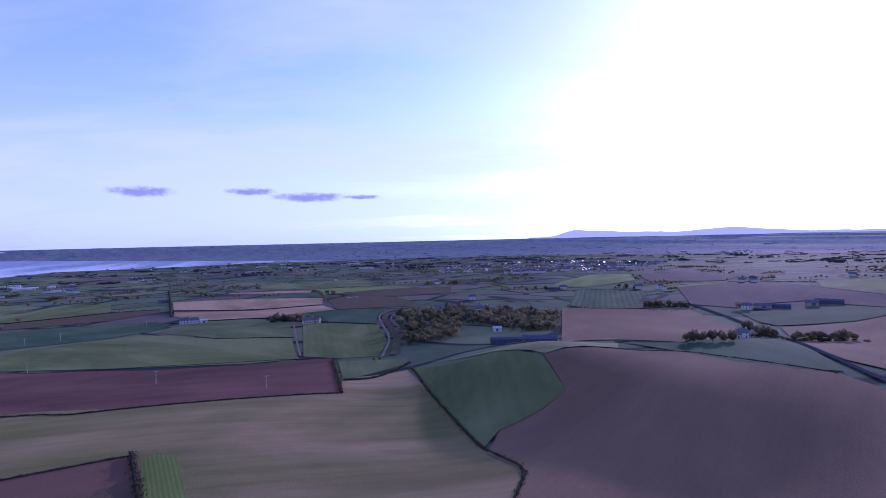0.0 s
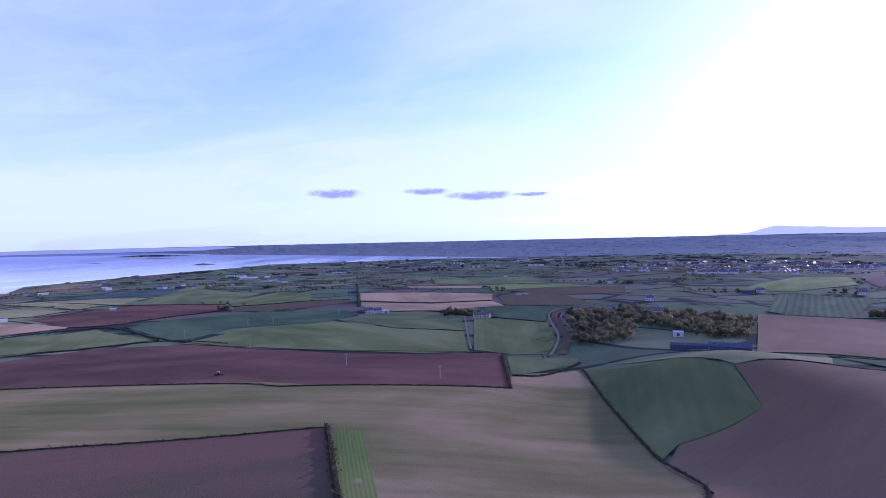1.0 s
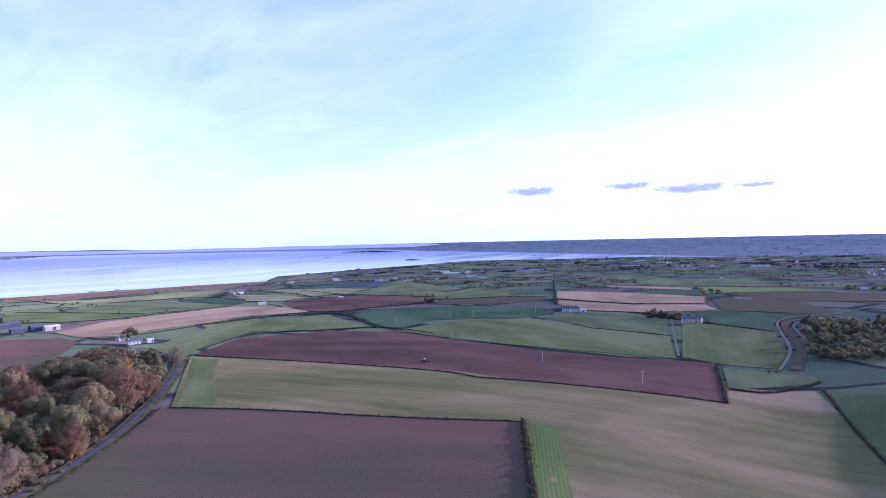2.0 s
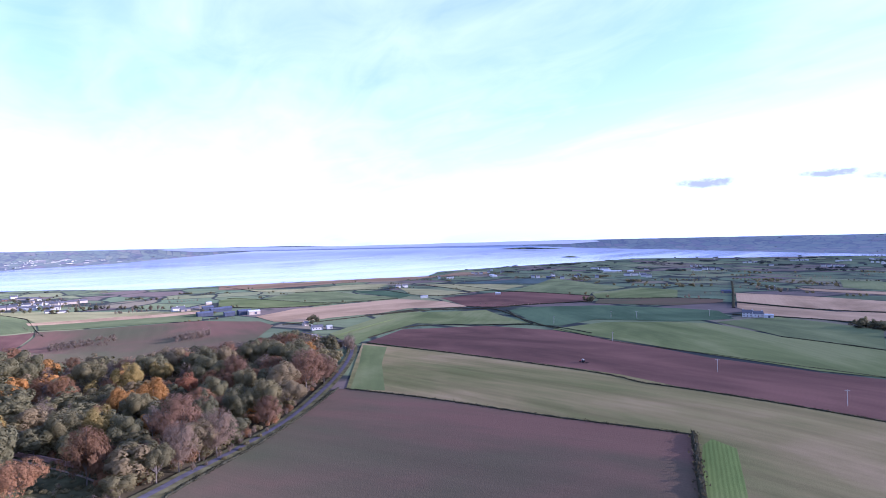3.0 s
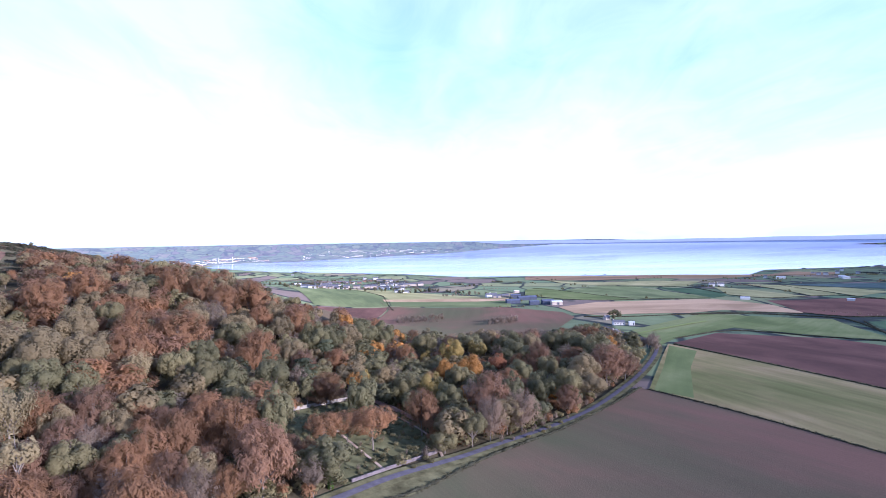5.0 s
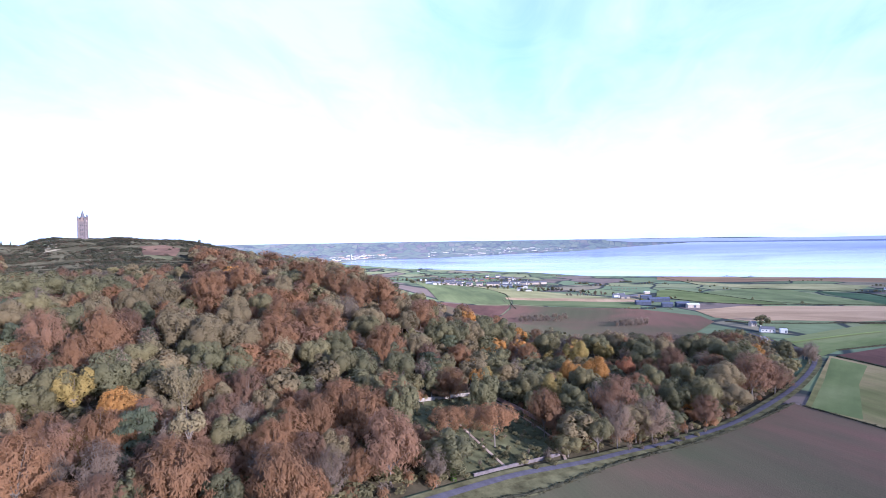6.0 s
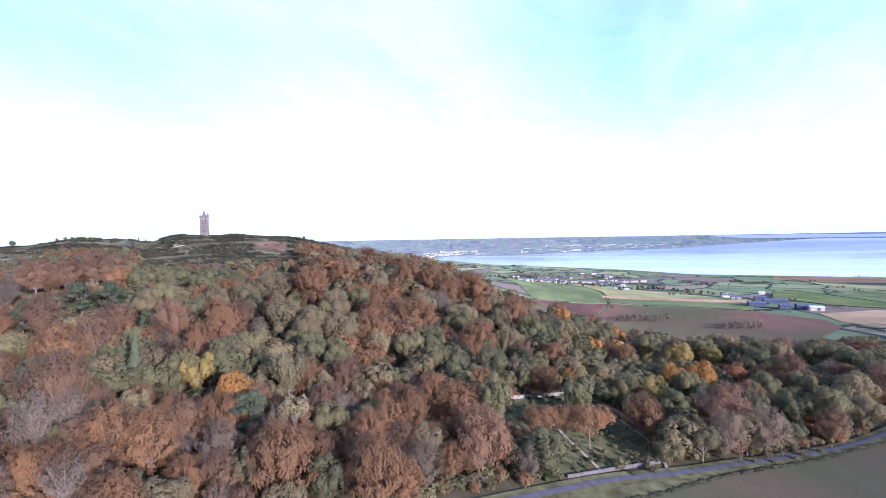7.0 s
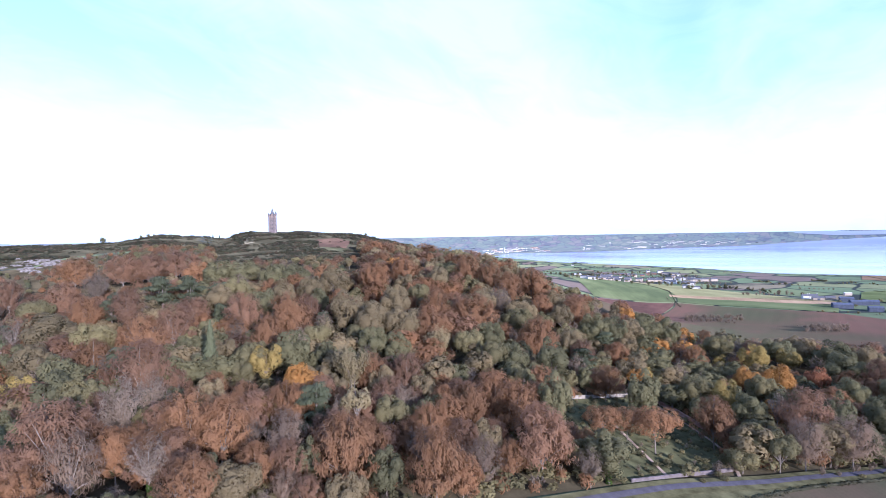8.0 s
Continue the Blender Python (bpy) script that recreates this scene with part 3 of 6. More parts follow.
# ---- trees ----
RUST, ROSE, ORANGE, YELLOW, KHAKI = (0.240, 0.138, 0.074), (0.215, 0.132, 0.084), (0.400, 0.215, 0.066), (0.285, 0.222, 0.078), (0.204, 0.166, 0.095)
OLIVE, GREEN, PINE, TWIG, PALE = (0.180, 0.162, 0.084), (0.150, 0.144, 0.078), (0.108, 0.122, 0.074), (0.199, 0.159, 0.121), (0.246, 0.204, 0.114)
for key, tone in (("rust", RUST), ("rose", ROSE), ("orange", ORANGE), ("yellow", YELLOW), ("olive", OLIVE), ("green", GREEN), ("pine", PINE), ("twig", TWIG), ("pale", PALE), ("khaki", KHAKI), ("thin", (0.204, 0.152, 0.110)), ("red", (0.310, 0.145, 0.075)), ("copper", (0.250, 0.142, 0.074)), ("fir", (0.120, 0.135, 0.080)), ("gorse", (0.066, 0.068, 0.044)), ("scrub", (0.098, 0.078, 0.054))):
    M[key] = leaf_material("leaves_" + key, tone, 0.22)
    M["far_" + key] = leaf_material("far_leaves_" + key, tone, single=False)
# leaf colour greyed to carry the haze in front of remote trees
M["far_haze"] = simple("far_leaves_hazed", (0.062, 0.068, 0.062), 0.3, 0.02, 0.9)
M["ivy"] = leaf_material("ivy_leaves", (0.075, 0.12, 0.030))

TREE_RNG = np.random.default_rng(5)


def unit(v):
    return v / np.maximum(np.linalg.norm(v, axis=-1, keepdims=True), 1e-9)


def cards(points, normals, along, width, length, rng):
    """Small leaf clumps: one pointed blade each."""
    n = len(points)
    a = unit(along - normals * (along * normals).sum(-1, keepdims=True))
    b = np.cross(normals, a)
    w = (width * rng.uniform(0.6, 1.4, n))[:, None]
    l = (length * rng.uniform(0.6, 1.4, n))[:, None]
    tilt = normals * (0.3 * l * rng.uniform(-1, 1, (n, 1)))
    v = np.stack([points - a * l * 0.5 - b * w * 0.5, points - a * l * 0.5 + b * w * 0.5, points + a * l * 0.5 + tilt], 1).reshape(-1, 3)
    return v, np.arange(3 * n).reshape(-1, 3)


def tube(a, b, ra, rb, sides=5):
    """A tapered limb from a to b."""
    a, b = np.array(a, float), np.array(b, float)
    d = unit(b - a)
    side = unit(np.cross(d, [0.3, 1, 0.1]))
    up = np.cross(d, side)
    t = np.arange(sides) * 2 * math.pi / sides
    ring = np.cos(t)[:, None] * side + np.sin(t)[:, None] * up
    v = np.vstack([a + ring * ra, b + ring * rb])
    f = [(k, (k + 1) % sides, sides + (k + 1) % sides, sides + k) for k in range(sides)]
    return v, f


def join(pieces):
    vs, fs, at = [], [], 0
    for v, f in pieces:
        vs.append(v)
        fs += [tuple(int(q) + at for q in row) for row in f]
        at += len(v)
    return np.vstack(vs), fs


def crown_points(shape, n, rng):
    """Places, outward ways and growth ways of leaf clumps in a crown one unit high and wide (base 0, top 1)."""
    if shape == "dome":  # many rounded lobes on a broad crown
        k = 36
        c = unit(rng.normal(size=(k, 3))) * rng.uniform(0.50, 0.72, (k, 1)) * [0.50, 0.50, 0.50]
        c[:, 2] = np.abs(c[:, 2]) * rng.uniform(-1.0, 1, k)
        size = rng.uniform(0.10, 0.19, k)
        pick = rng.choice(k, n, p=size ** 2 / (size ** 2).sum())
        d = unit(rng.normal(size=(n, 3)) + c[pick] * 3.0 + [0, 0, 0.3])
        p = c[pick] + d * (size[pick] * rng.uniform(0.75, 1.05, n))[:, None]
        return p + [0, 0, 0.52], d, unit(rng.normal(size=(n, 3)))
    if shape == "vase":  # upswept branches fanning from the fork
        k = 34
        t = rng.uniform(0, 2 * math.pi, k)
        lean = np.sqrt(rng.uniform(0, 1, k))
        tip = np.stack([np.cos(t) * lean * 0.47, np.sin(t) * lean * 0.47, 1.0 - 0.42 * lean ** 1.6 + rng.uniform(-0.10, 0.05, k)], -1)
        pick = rng.integers(0, k, n)
        s = rng.uniform(0.10, 1.0, n) ** 0.55
        p = tip[pick] * s[:, None] * np.stack([s ** 0.5, s ** 0.5, np.ones(n)], -1)
        p = p + rng.normal(size=(n, 3)) * 0.034
        out = unit(p - [0, 0, 0.42] + rng.normal(size=(n, 3)) * 0.16)
        return p, out, unit(tip[pick] - [0, 0, 0.1] + rng.normal(size=(n, 3)) * 0.25)
    if shape == "fan":  # ribs radiating from a low fork to a rounded, well-filled crown
        k = 90
        t = rng.uniform(0, 2 * math.pi, k)
        lean = np.sqrt(rng.uniform(0, 1, k))
        tip = np.stack([np.cos(t) * lean * 0.5, np.sin(t) * lean * 0.5, 0.16 + 0.84 * np.sqrt(1 - 0.96 * lean ** 2) + rng.uniform(-0.06, 0.03, k)], -1)
        pick = rng.integers(0, k, n)
        s = 1 - 0.62 * rng.uniform(0, 1, n) ** 2.0
        p = tip[pick] * s[:, None] + rng.normal(size=(n, 3)) * [0.030, 0.030, 0.022]
        out = unit((p - [0, 0, 0.30]) * [1, 1, 0.8] + rng.normal(size=(n, 3)) * 0.10)
        return p, out, unit(tip[pick] + rng.normal(size=(n, 3)) * 0.2)
    if shape == "tiers":  # flat plates of needles
        k = 34
        h = np.sort(rng.uniform(0.10, 0.95, k))
        t = rng.uniform(0, 2 * math.pi, k)
        reach = np.sqrt(1.04 - h) * rng.uniform(0.08, 0.42, k)
        c = np.stack([np.cos(t) * reach, np.sin(t) * reach, h], -1)
        pick = rng.integers(0, k, n)
        d = unit(rng.normal(size=(n, 3)))
        p = c[pick] + d * [0.15, 0.15, 0.060] * rng.uniform(0.6, 1.1, (n, 1))
        return p, unit(d + [0, 0, 0.9]), unit(d * [1, 1, 0.2])
    if shape == "cone":  # drooping whorls
        h = rng.uniform(0, 1, n) ** 1.4
        t = rng.uniform(0, 2 * math.pi, n)
        whorl = 0.8 + 0.25 * np.sin(h * 60 + 2 * np.sin(t * 3))
        r = (1.0 - h) * 0.42 * whorl * rng.uniform(0.72, 1.05, n) + 0.01
        d = np.stack([np.cos(t), np.sin(t), np.full(n, 0.4)], -1)
        p = np.stack([np.cos(t) * r, np.sin(t) * r, h * 0.97 + 0.03], -1)
        return p, unit(d + rng.normal(size=(n, 3)) * 0.3), unit(d * [1, 1, -0.8])
    raise ValueError(shape)


# kind: crown shape, leaf tone, crown width and share of the height that the crown takes, clump width and length, clumps, bark, label
KINDS = {
    "beech": ("fan", "rust", 0.78, 0.92, 0.014, 0.056, 6200, "bark", "rust-brown autumn beech tree with upswept branches"),
    "beech_rose": ("fan", "rose", 0.80, 0.92, 0.013, 0.056, 5600, "bark_pale", "dull reddish autumn beech with thinning leaves"),
    "beech_bare": ("fan", "thin", 0.76, 0.90, 0.010, 0.054, 3400, "bark_pale", "thinning brown beech with pale bare limbs showing"),
    "bare": ("vase", "twig", 0.58, 0.86, 0.008, 0.048, 3300, "bark", "nearly leafless tree with grey-brown twigs"),
    "bare_pale": ("vase", "twig", 0.60, 0.78, 0.007, 0.050, 1600, "bark_pale", "leafless tree with pale upright limbs"),
    "birch": ("dome", "pale", 0.42, 0.62, 0.024, 0.028, 1200, "bark_pale", "thin birch with a white trunk and few yellow leaves"),
    "ash_pale": ("vase", "pale", 0.56, 0.86, 0.018, 0.034, 3600, "bark_pale", "pale ochre ash tree in late leaf"),
    "oak": ("dome", "olive", 0.66, 0.92, 0.023, 0.029, 6400, "bark", "olive green broad-leaved tree"),
    "khaki_tree": ("dome", "khaki", 0.66, 0.92, 0.023, 0.029, 6400, "bark", "khaki brown broad-leaved tree in fading leaf"),
    "oak_dark": ("dome", "green", 0.64, 0.92, 0.023, 0.029, 6400, "bark", "dark green broad-leaved tree"),
    "oak_small": ("dome", "olive", 0.95, 0.95, 0.028, 0.034, 4200, "bark", "small rounded grey-green tree"),
    "oak_tall": ("dome", "green", 0.46, 0.95, 0.023, 0.029, 5000, "bark", "tall ivy-clad green tree"),
    "maple_orange": ("dome", "orange", 0.68, 0.90, 0.024, 0.030, 5000, "bark", "bright orange autumn maple"),
    "maple_red": ("dome", "red", 0.68, 0.90, 0.024, 0.030, 5000, "bark", "vivid orange-red autumn maple"),
    "maple_rust": ("dome", "copper", 0.68, 0.90, 0.024, 0.030, 5000, "bark", "copper brown autumn maple"),
    "maple_yellow": ("dome", "yellow", 0.66, 0.90, 0.024, 0.030, 5000, "bark", "golden yellow autumn tree"),
    "maple_brown": ("dome", "copper", 1.0, 0.74, 0.020, 0.028, 5200, "bark", "russet brown tree on a bare trunk"),
    "pine": ("tiers", "pine", 0.70, 0.78, 0.018, 0.044, 5000, "bark_pale", "dark green pine with tiered branches"),
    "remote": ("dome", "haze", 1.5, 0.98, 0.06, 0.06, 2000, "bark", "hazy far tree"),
    "gorse": ("dome", "gorse", 1.25, 0.98, 0.050, 0.056, 2000, "bark", "low dark green gorse bush"),
    "scrub": ("dome", "scrub", 1.30, 0.98, 0.050, 0.056, 2000, "bark", "low olive brown heather scrub"),
    "spruce": ("cone", "fir", 0.55, 0.95, 0.016, 0.042, 5000, "bark", "narrow pale green spruce"),
}


def tree_parts(kind, share=1.0, rng=TREE_RNG):
    """Crown and trunk of a tree 1 m high, as verts and faces."""
    shape, tone, wide, tall, cw, cl, n, bark, _ = KINDS[kind]
    n = max(12, int(n * share))
    grow = share ** -0.45
    p, out, along = crown_points(shape, n, rng)
    p = p * [wide * 1.0, wide * 1.0, tall] + [0, 0, 1 - tall]
    crown = cards(p, out, along, cw * grow, cl * grow, rng)
    fork = 1 - tall + 0.18
    limbs = [tube((0, 0, -0.02), (0.006, 0.004, fork * 0.5), 0.014, 0.011, 6), tube((0.006, 0.004, fork * 0.5), (-0.004, 0.006, fork), 0.011, 0.008, 6)]
    if share > 0.5:
        tips = p[rng.choice(len(p), 26 if shape == "vase" else 40 if shape == "fan" else 12)]
        for q in tips:
            base = np.array([-0.004, 0.006, fork * rng.uniform(0.75, 1.0)]) if shape != "cone" else np.array([0, 0, q[2] * 0.98])
            mid = base + (q - base) * 0.5 + [0, 0, 0.03]
            limbs += [tube(base, mid, 0.0048, 0.0032, 4), tube(mid, base + (q - base) * 1.02, 0.0032, 0.0012, 3)]
        limbs.append(tube((-0.004, 0.006, fork), (0, 0, 0.72), 0.008, 0.002, 5))
    return crown, join(limbs)


def build_tree(kind):
    """A tree one metre high: an Empty with trunk and crown; scaled where it stands."""
    shape, tone, *_, bark, label = KINDS[kind]
    crown, trunk = tree_parts(kind)
    tree = new("tree")
    c = mesh_object("crown", *crown, M[tone], tree)
    mesh_object("trunk", *trunk, M[bark], tree)
    if kind in ("bare_pale", "oak_tall"):
        t = TREE_RNG.uniform(0, 2 * math.pi, 260)
        h = TREE_RNG.uniform(0, 0.30, 260)
        d = np.stack([np.cos(t), np.sin(t), 0 * t], -1)
        v = cards(d * 0.022 + np.stack([0 * h, 0 * h, h], -1), unit(d + TREE_RNG.normal(size=(260, 3)) * 0.4), unit(TREE_RNG.normal(size=(260, 3))), 0.022, 0.03, TREE_RNG)
        mesh_object("ivy", *v, M["ivy"], tree)
    return tagged(tree, label, "tree", group="woodland trees")


PROTO = {k: [build_tree(k) for _ in range(3 if k in ("beech", "beech_rose", "beech_bare", "oak", "oak_dark", "khaki_tree") else 1)] for k in KINDS if k not in ("gorse", "scrub", "remote")}
USED = set()


def plant(kind, x, y, tall, rng, crown=0.0):
    """Stands a tree on the land, with a crown of that width; the first of each shape is used itself."""
    src = PROTO[kind][int(rng.integers(0, len(PROTO[kind])))]
    z = float(height(x, y)) - 0.1
    wide = crown / (1.05 * KINDS[kind][2]) if crown else tall * rng.uniform(0.95, 1.25)
    m = Matrix.Translation((x, y, z)) @ Matrix.Rotation(rng.uniform(0, 6.28), 4, "Z") @ Matrix.Rotation(rng.uniform(-0.04, 0.04), 4, "X")
    if src not in USED:
        USED.add(src)
        src.matrix_world = m @ Matrix.Diagonal((wide, wide, tall, 1))
        return src
    ob = copy_thing(src, m)
    ob.scale = (wide, wide, tall)
    return ob


ROAD = [(-680, 230), (-600, 232), (-560, 238), (-528, 233), (-471, 206), (-415, 173), (-381, 150), (-352, 128), (-328, 109), (-305, 88), (-289, 69), (-272, 49), (-259, 33), (-245, 19), (-231, 3), (-217, -13), (-199, -28), (-163, -56), (-119, -93), (-71, -130)]
GARDEN = [(-266, -75), (-326, -38), (-278, 5), (-237, -5), (-203, -31), (-216, -52)]
CLEARING = [(-173, -203), (-193, -176), (-173, -157), (-147, -181)]
GLADES = [(-172, -191, 10), (-169, -392, 8), (-173, -234, 8), (-252, -156, 6), (-229, -151, 6), (-180, -310, 7), (-255, -128, 6), (-178, -131, 8), (-134, -130, 6),
          (-188, -109, 6), (-472, 0, 11), (-379, -25, 11), (-312, 15, 13), (-297, 4, 10), (-346, -76, 7), (-451, 98, 5)]
CRAGS = [(-252, -589), (-293, -574), (-353, -658), (-353, -698), (-253, -689)]
WOOD = [(-504, 208), (-552, 192), (-566, 150), (-545, 74), (-516, -16), (-501, -107), (-521, -161), (-562, -225), (-643, -324), (-694, -393), (-637, -424), (-584, -515), (-544, -596), (-491, -697), (-404, -688), (-333, -658), (-288, -619), (-233, -639), (-163, -619),
        (-62, -560), (2, -380), (-31, -150), (-89, -134), (-123, -98), (-168, -61), (-203, -33), (-221, -17), (-236, -1), (-249, 15), (-264, 30), (-277, 45), (-294, 65), (-309, 84), (-332, 104), (-356, 123), (-384, 145), (-418, 168)]
HERO = []


def landmark_tree(kind, x, y, tall, wide):
    HERO.append((kind, x, y, tall, wide))


landmark_tree('beech_rose', -190.9, -444.2, 27.2, 24.0)
landmark_tree('oak', -172.7, -371.2, 30.0, 24.8)
landmark_tree('beech_rose', -192.8, -380.1, 30.0, 28.2)
landmark_tree('beech', -248.3, -470.8, 30.0, 37.5)
landmark_tree('bare', -229.1, -405.8, 30.0, 23.1)
landmark_tree('beech', -186.7, -343.1, 25.0, 21.5)
landmark_tree('pine', -201.8, -342.9, 24.7, 19.7)
landmark_tree('beech_rose', -198.8, -320.9, 28.4, 25.0)
landmark_tree('pine', -230.0, -332.6, 30.0, 37.5)
landmark_tree('pine', -238.0, -315.5, 30.0, 28.3)
landmark_tree('maple_rust', -283.3, -368.2, 30.0, 24.6)
landmark_tree('oak_dark', -288.3, -348.1, 30.0, 29.8)
landmark_tree('khaki_tree', -237.9, -285.4, 26.9, 20.5)
landmark_tree('beech_rose', -181.5, -253.9, 29.4, 25.9)
landmark_tree('beech_rose', -219.8, -284.6, 20.3, 17.9)
landmark_tree('beech', -162.4, -252.1, 29.0, 24.9)
landmark_tree('oak', -154.4, -279.2, 28.8, 21.9)
landmark_tree('khaki_tree', -150.4, -313.3, 30.0, 32.6)
landmark_tree('bare_pale', -143.4, -330.4, 28.4, 19.9)
landmark_tree('khaki_tree', -124.2, -271.5, 26.2, 19.9)
landmark_tree('oak_dark', -125.2, -287.5, 22.9, 17.4)
landmark_tree('oak_dark', -121.1, -241.4, 27.7, 21.0)
landmark_tree('beech', -141.3, -255.3, 22.6, 19.5)
landmark_tree('beech_rose', -136.2, -212.2, 30.0, 30.9)
landmark_tree('oak', -164.4, -230.0, 20.7, 15.7)
landmark_tree('oak_dark', -176.5, -234.9, 19.3, 14.7)
landmark_tree('spruce', -165.4, -206.9, 30.0, 15.3)
landmark_tree('maple_orange', -202.6, -243.7, 17.1, 13.4)
landmark_tree('beech_rose', -269.4, -440.5, 30.0, 37.5)
landmark_tree('beech_rose', -284.5, -428.4, 30.0, 35.1)
landmark_tree('beech_rose', -304.6, -421.2, 30.0, 35.4)
landmark_tree('oak_dark', -303.4, -336.9, 30.0, 29.9)
landmark_tree('oak_dark', -289.2, -291.9, 30.0, 24.9)
landmark_tree('oak', -254.0, -290.3, 28.0, 21.3)
landmark_tree('oak_dark', -236.8, -249.3, 27.4, 20.8)
landmark_tree('oak_dark', -302.2, -281.7, 30.0, 27.3)
landmark_tree('khaki_tree', -277.0, -245.8, 26.9, 20.4)
landmark_tree('khaki_tree', -298.0, -241.5, 30.0, 25.4)
landmark_tree('khaki_tree', -259.9, -254.0, 26.4, 20.0)
landmark_tree('beech_rose', -217.7, -243.5, 27.9, 24.5)
landmark_tree('beech', -221.6, -212.3, 30.0, 29.8)
landmark_tree('beech_rose', -247.8, -220.0, 20.8, 18.3)
landmark_tree('khaki_tree', -248.7, -193.9, 30.0, 25.1)
landmark_tree('oak_dark', -267.9, -230.8, 21.6, 16.4)
landmark_tree('beech', -318.0, -223.2, 30.0, 26.5)
landmark_tree('beech', -368.2, -227.5, 28.8, 24.8)
landmark_tree('oak', -326.9, -189.8, 25.2, 19.2)
landmark_tree('khaki_tree', -284.7, -182.3, 29.5, 22.4)
landmark_tree('khaki_tree', -370.0, -197.3, 27.9, 21.2)
landmark_tree('beech', -304.7, -164.0, 27.6, 23.7)
landmark_tree('khaki_tree', -245.6, -171.8, 30.0, 23.2)
landmark_tree('oak', -236.5, -176.9, 19.9, 15.1)
landmark_tree('oak', -216.5, -188.3, 21.8, 16.6)
landmark_tree('beech_rose', -223.6, -200.2, 14.4, 12.7)
landmark_tree('oak_dark', -225.4, -158.0, 24.2, 18.4)
landmark_tree('khaki_tree', -256.5, -158.6, 30.0, 26.7)
landmark_tree('beech', -261.4, -145.4, 27.8, 23.9)
landmark_tree('oak_dark', -229.4, -146.9, 22.4, 17.0)
landmark_tree('ash_pale', -245.3, -131.6, 27.2, 18.0)
landmark_tree('oak_dark', -187.4, -178.6, 27.3, 20.8)
landmark_tree('oak', -177.4, -194.8, 23.2, 17.6)
landmark_tree('maple_yellow', -177.4, -184.7, 22.0, 17.2)
landmark_tree('oak', -169.3, -190.8, 18.0, 13.7)
landmark_tree('ash_pale', -189.3, -145.4, 29.1, 19.2)
landmark_tree('oak_dark', -203.4, -171.3, 18.0, 13.7)
landmark_tree('maple_orange', -167.2, -152.7, 24.8, 19.4)
landmark_tree('beech_rose', -206.2, -127.0, 22.3, 19.6)
landmark_tree('oak_small', -247.4, -144.6, 11.6, 11.6)
landmark_tree('beech', -200.5, -206.5, 23.0, 19.8)
landmark_tree('beech', -420.9, -194.0, 30.0, 30.6)
landmark_tree('beech', -416.6, -172.3, 30.0, 25.8)
landmark_tree('beech', -411.3, -154.5, 30.0, 29.1)
landmark_tree('beech', -449.2, -147.4, 30.0, 36.4)
landmark_tree('khaki_tree', -346.4, -151.8, 30.0, 25.1)
landmark_tree('bare', -368.3, -144.8, 30.0, 21.0)
landmark_tree('khaki_tree', -358.0, -125.0, 30.0, 23.5)
landmark_tree('beech', -312.3, -141.1, 30.0, 37.5)
landmark_tree('oak', -339.0, -120.2, 30.0, 23.9)
landmark_tree('beech', -410.0, -125.8, 23.2, 19.9)
landmark_tree('beech', -314.8, -99.5, 30.0, 29.4)
landmark_tree('khaki_tree', -399.8, -107.1, 26.6, 20.2)
landmark_tree('beech', -415.7, -101.1, 30.0, 28.4)
landmark_tree('khaki_tree', -425.9, -119.8, 27.1, 20.6)
landmark_tree('oak', -266.2, -123.5, 25.8, 19.6)
landmark_tree('oak_dark', -290.1, -119.4, 25.7, 19.5)
landmark_tree('oak', -259.0, -106.7, 25.5, 19.4)
landmark_tree('oak_dark', -263.8, -96.8, 24.9, 18.9)
landmark_tree('oak_tall', -279.6, -80.9, 30.0, 20.2)
landmark_tree('khaki_tree', -339.6, -85.6, 26.7, 20.3)
landmark_tree('beech_rose', -332.5, -76.8, 21.7, 19.1)
landmark_tree('oak_dark', -398.5, -82.5, 30.0, 27.1)
landmark_tree('oak_dark', -412.4, -71.6, 30.0, 24.2)
landmark_tree('khaki_tree', -425.3, -61.7, 30.0, 24.8)
landmark_tree('beech', -373.9, -62.9, 18.1, 22.7)
landmark_tree('oak_dark', -449.3, -53.8, 30.0, 30.2)
landmark_tree('oak_dark', -465.2, -39.0, 30.0, 27.0)
landmark_tree('oak_small', -236.1, -114.7, 14.2, 14.2)
landmark_tree('oak_small', -248.0, -103.8, 13.4, 13.4)
landmark_tree('oak', -239.7, -84.0, 23.4, 17.8)
landmark_tree('maple_yellow', -106.0, -242.6, 22.8, 17.8)
landmark_tree('oak_dark', -108.0, -223.5, 26.3, 20.0)
landmark_tree('oak', -112.0, -211.5, 25.4, 19.3)
landmark_tree('bare', -111.0, -184.4, 30.0, 19.8)
landmark_tree('bare', -127.1, -191.3, 24.2, 16.0)
landmark_tree('oak_dark', -86.9, -211.6, 21.7, 16.5)
landmark_tree('beech_rose', -88.8, -181.6, 30.0, 29.7)
landmark_tree('oak', -121.1, -184.3, 17.1, 13.0)
landmark_tree('beech', -119.0, -160.3, 26.4, 22.7)
landmark_tree('bare_pale', -97.9, -150.4, 24.7, 17.3)
landmark_tree('beech', -99.9, -170.5, 18.9, 16.3)
landmark_tree('beech_bare', -84.8, -167.6, 24.7, 19.8)
landmark_tree('beech_rose', -107.9, -151.4, 20.0, 17.6)
landmark_tree('beech', -123.0, -149.2, 25.6, 22.0)
landmark_tree('beech_rose', -75.8, -179.7, 20.8, 18.3)
landmark_tree('oak_dark', -107.9, -135.3, 13.9, 10.6)
landmark_tree('oak', -73.7, -159.7, 16.7, 12.7)
landmark_tree('beech', -99.8, -133.4, 20.9, 17.9)
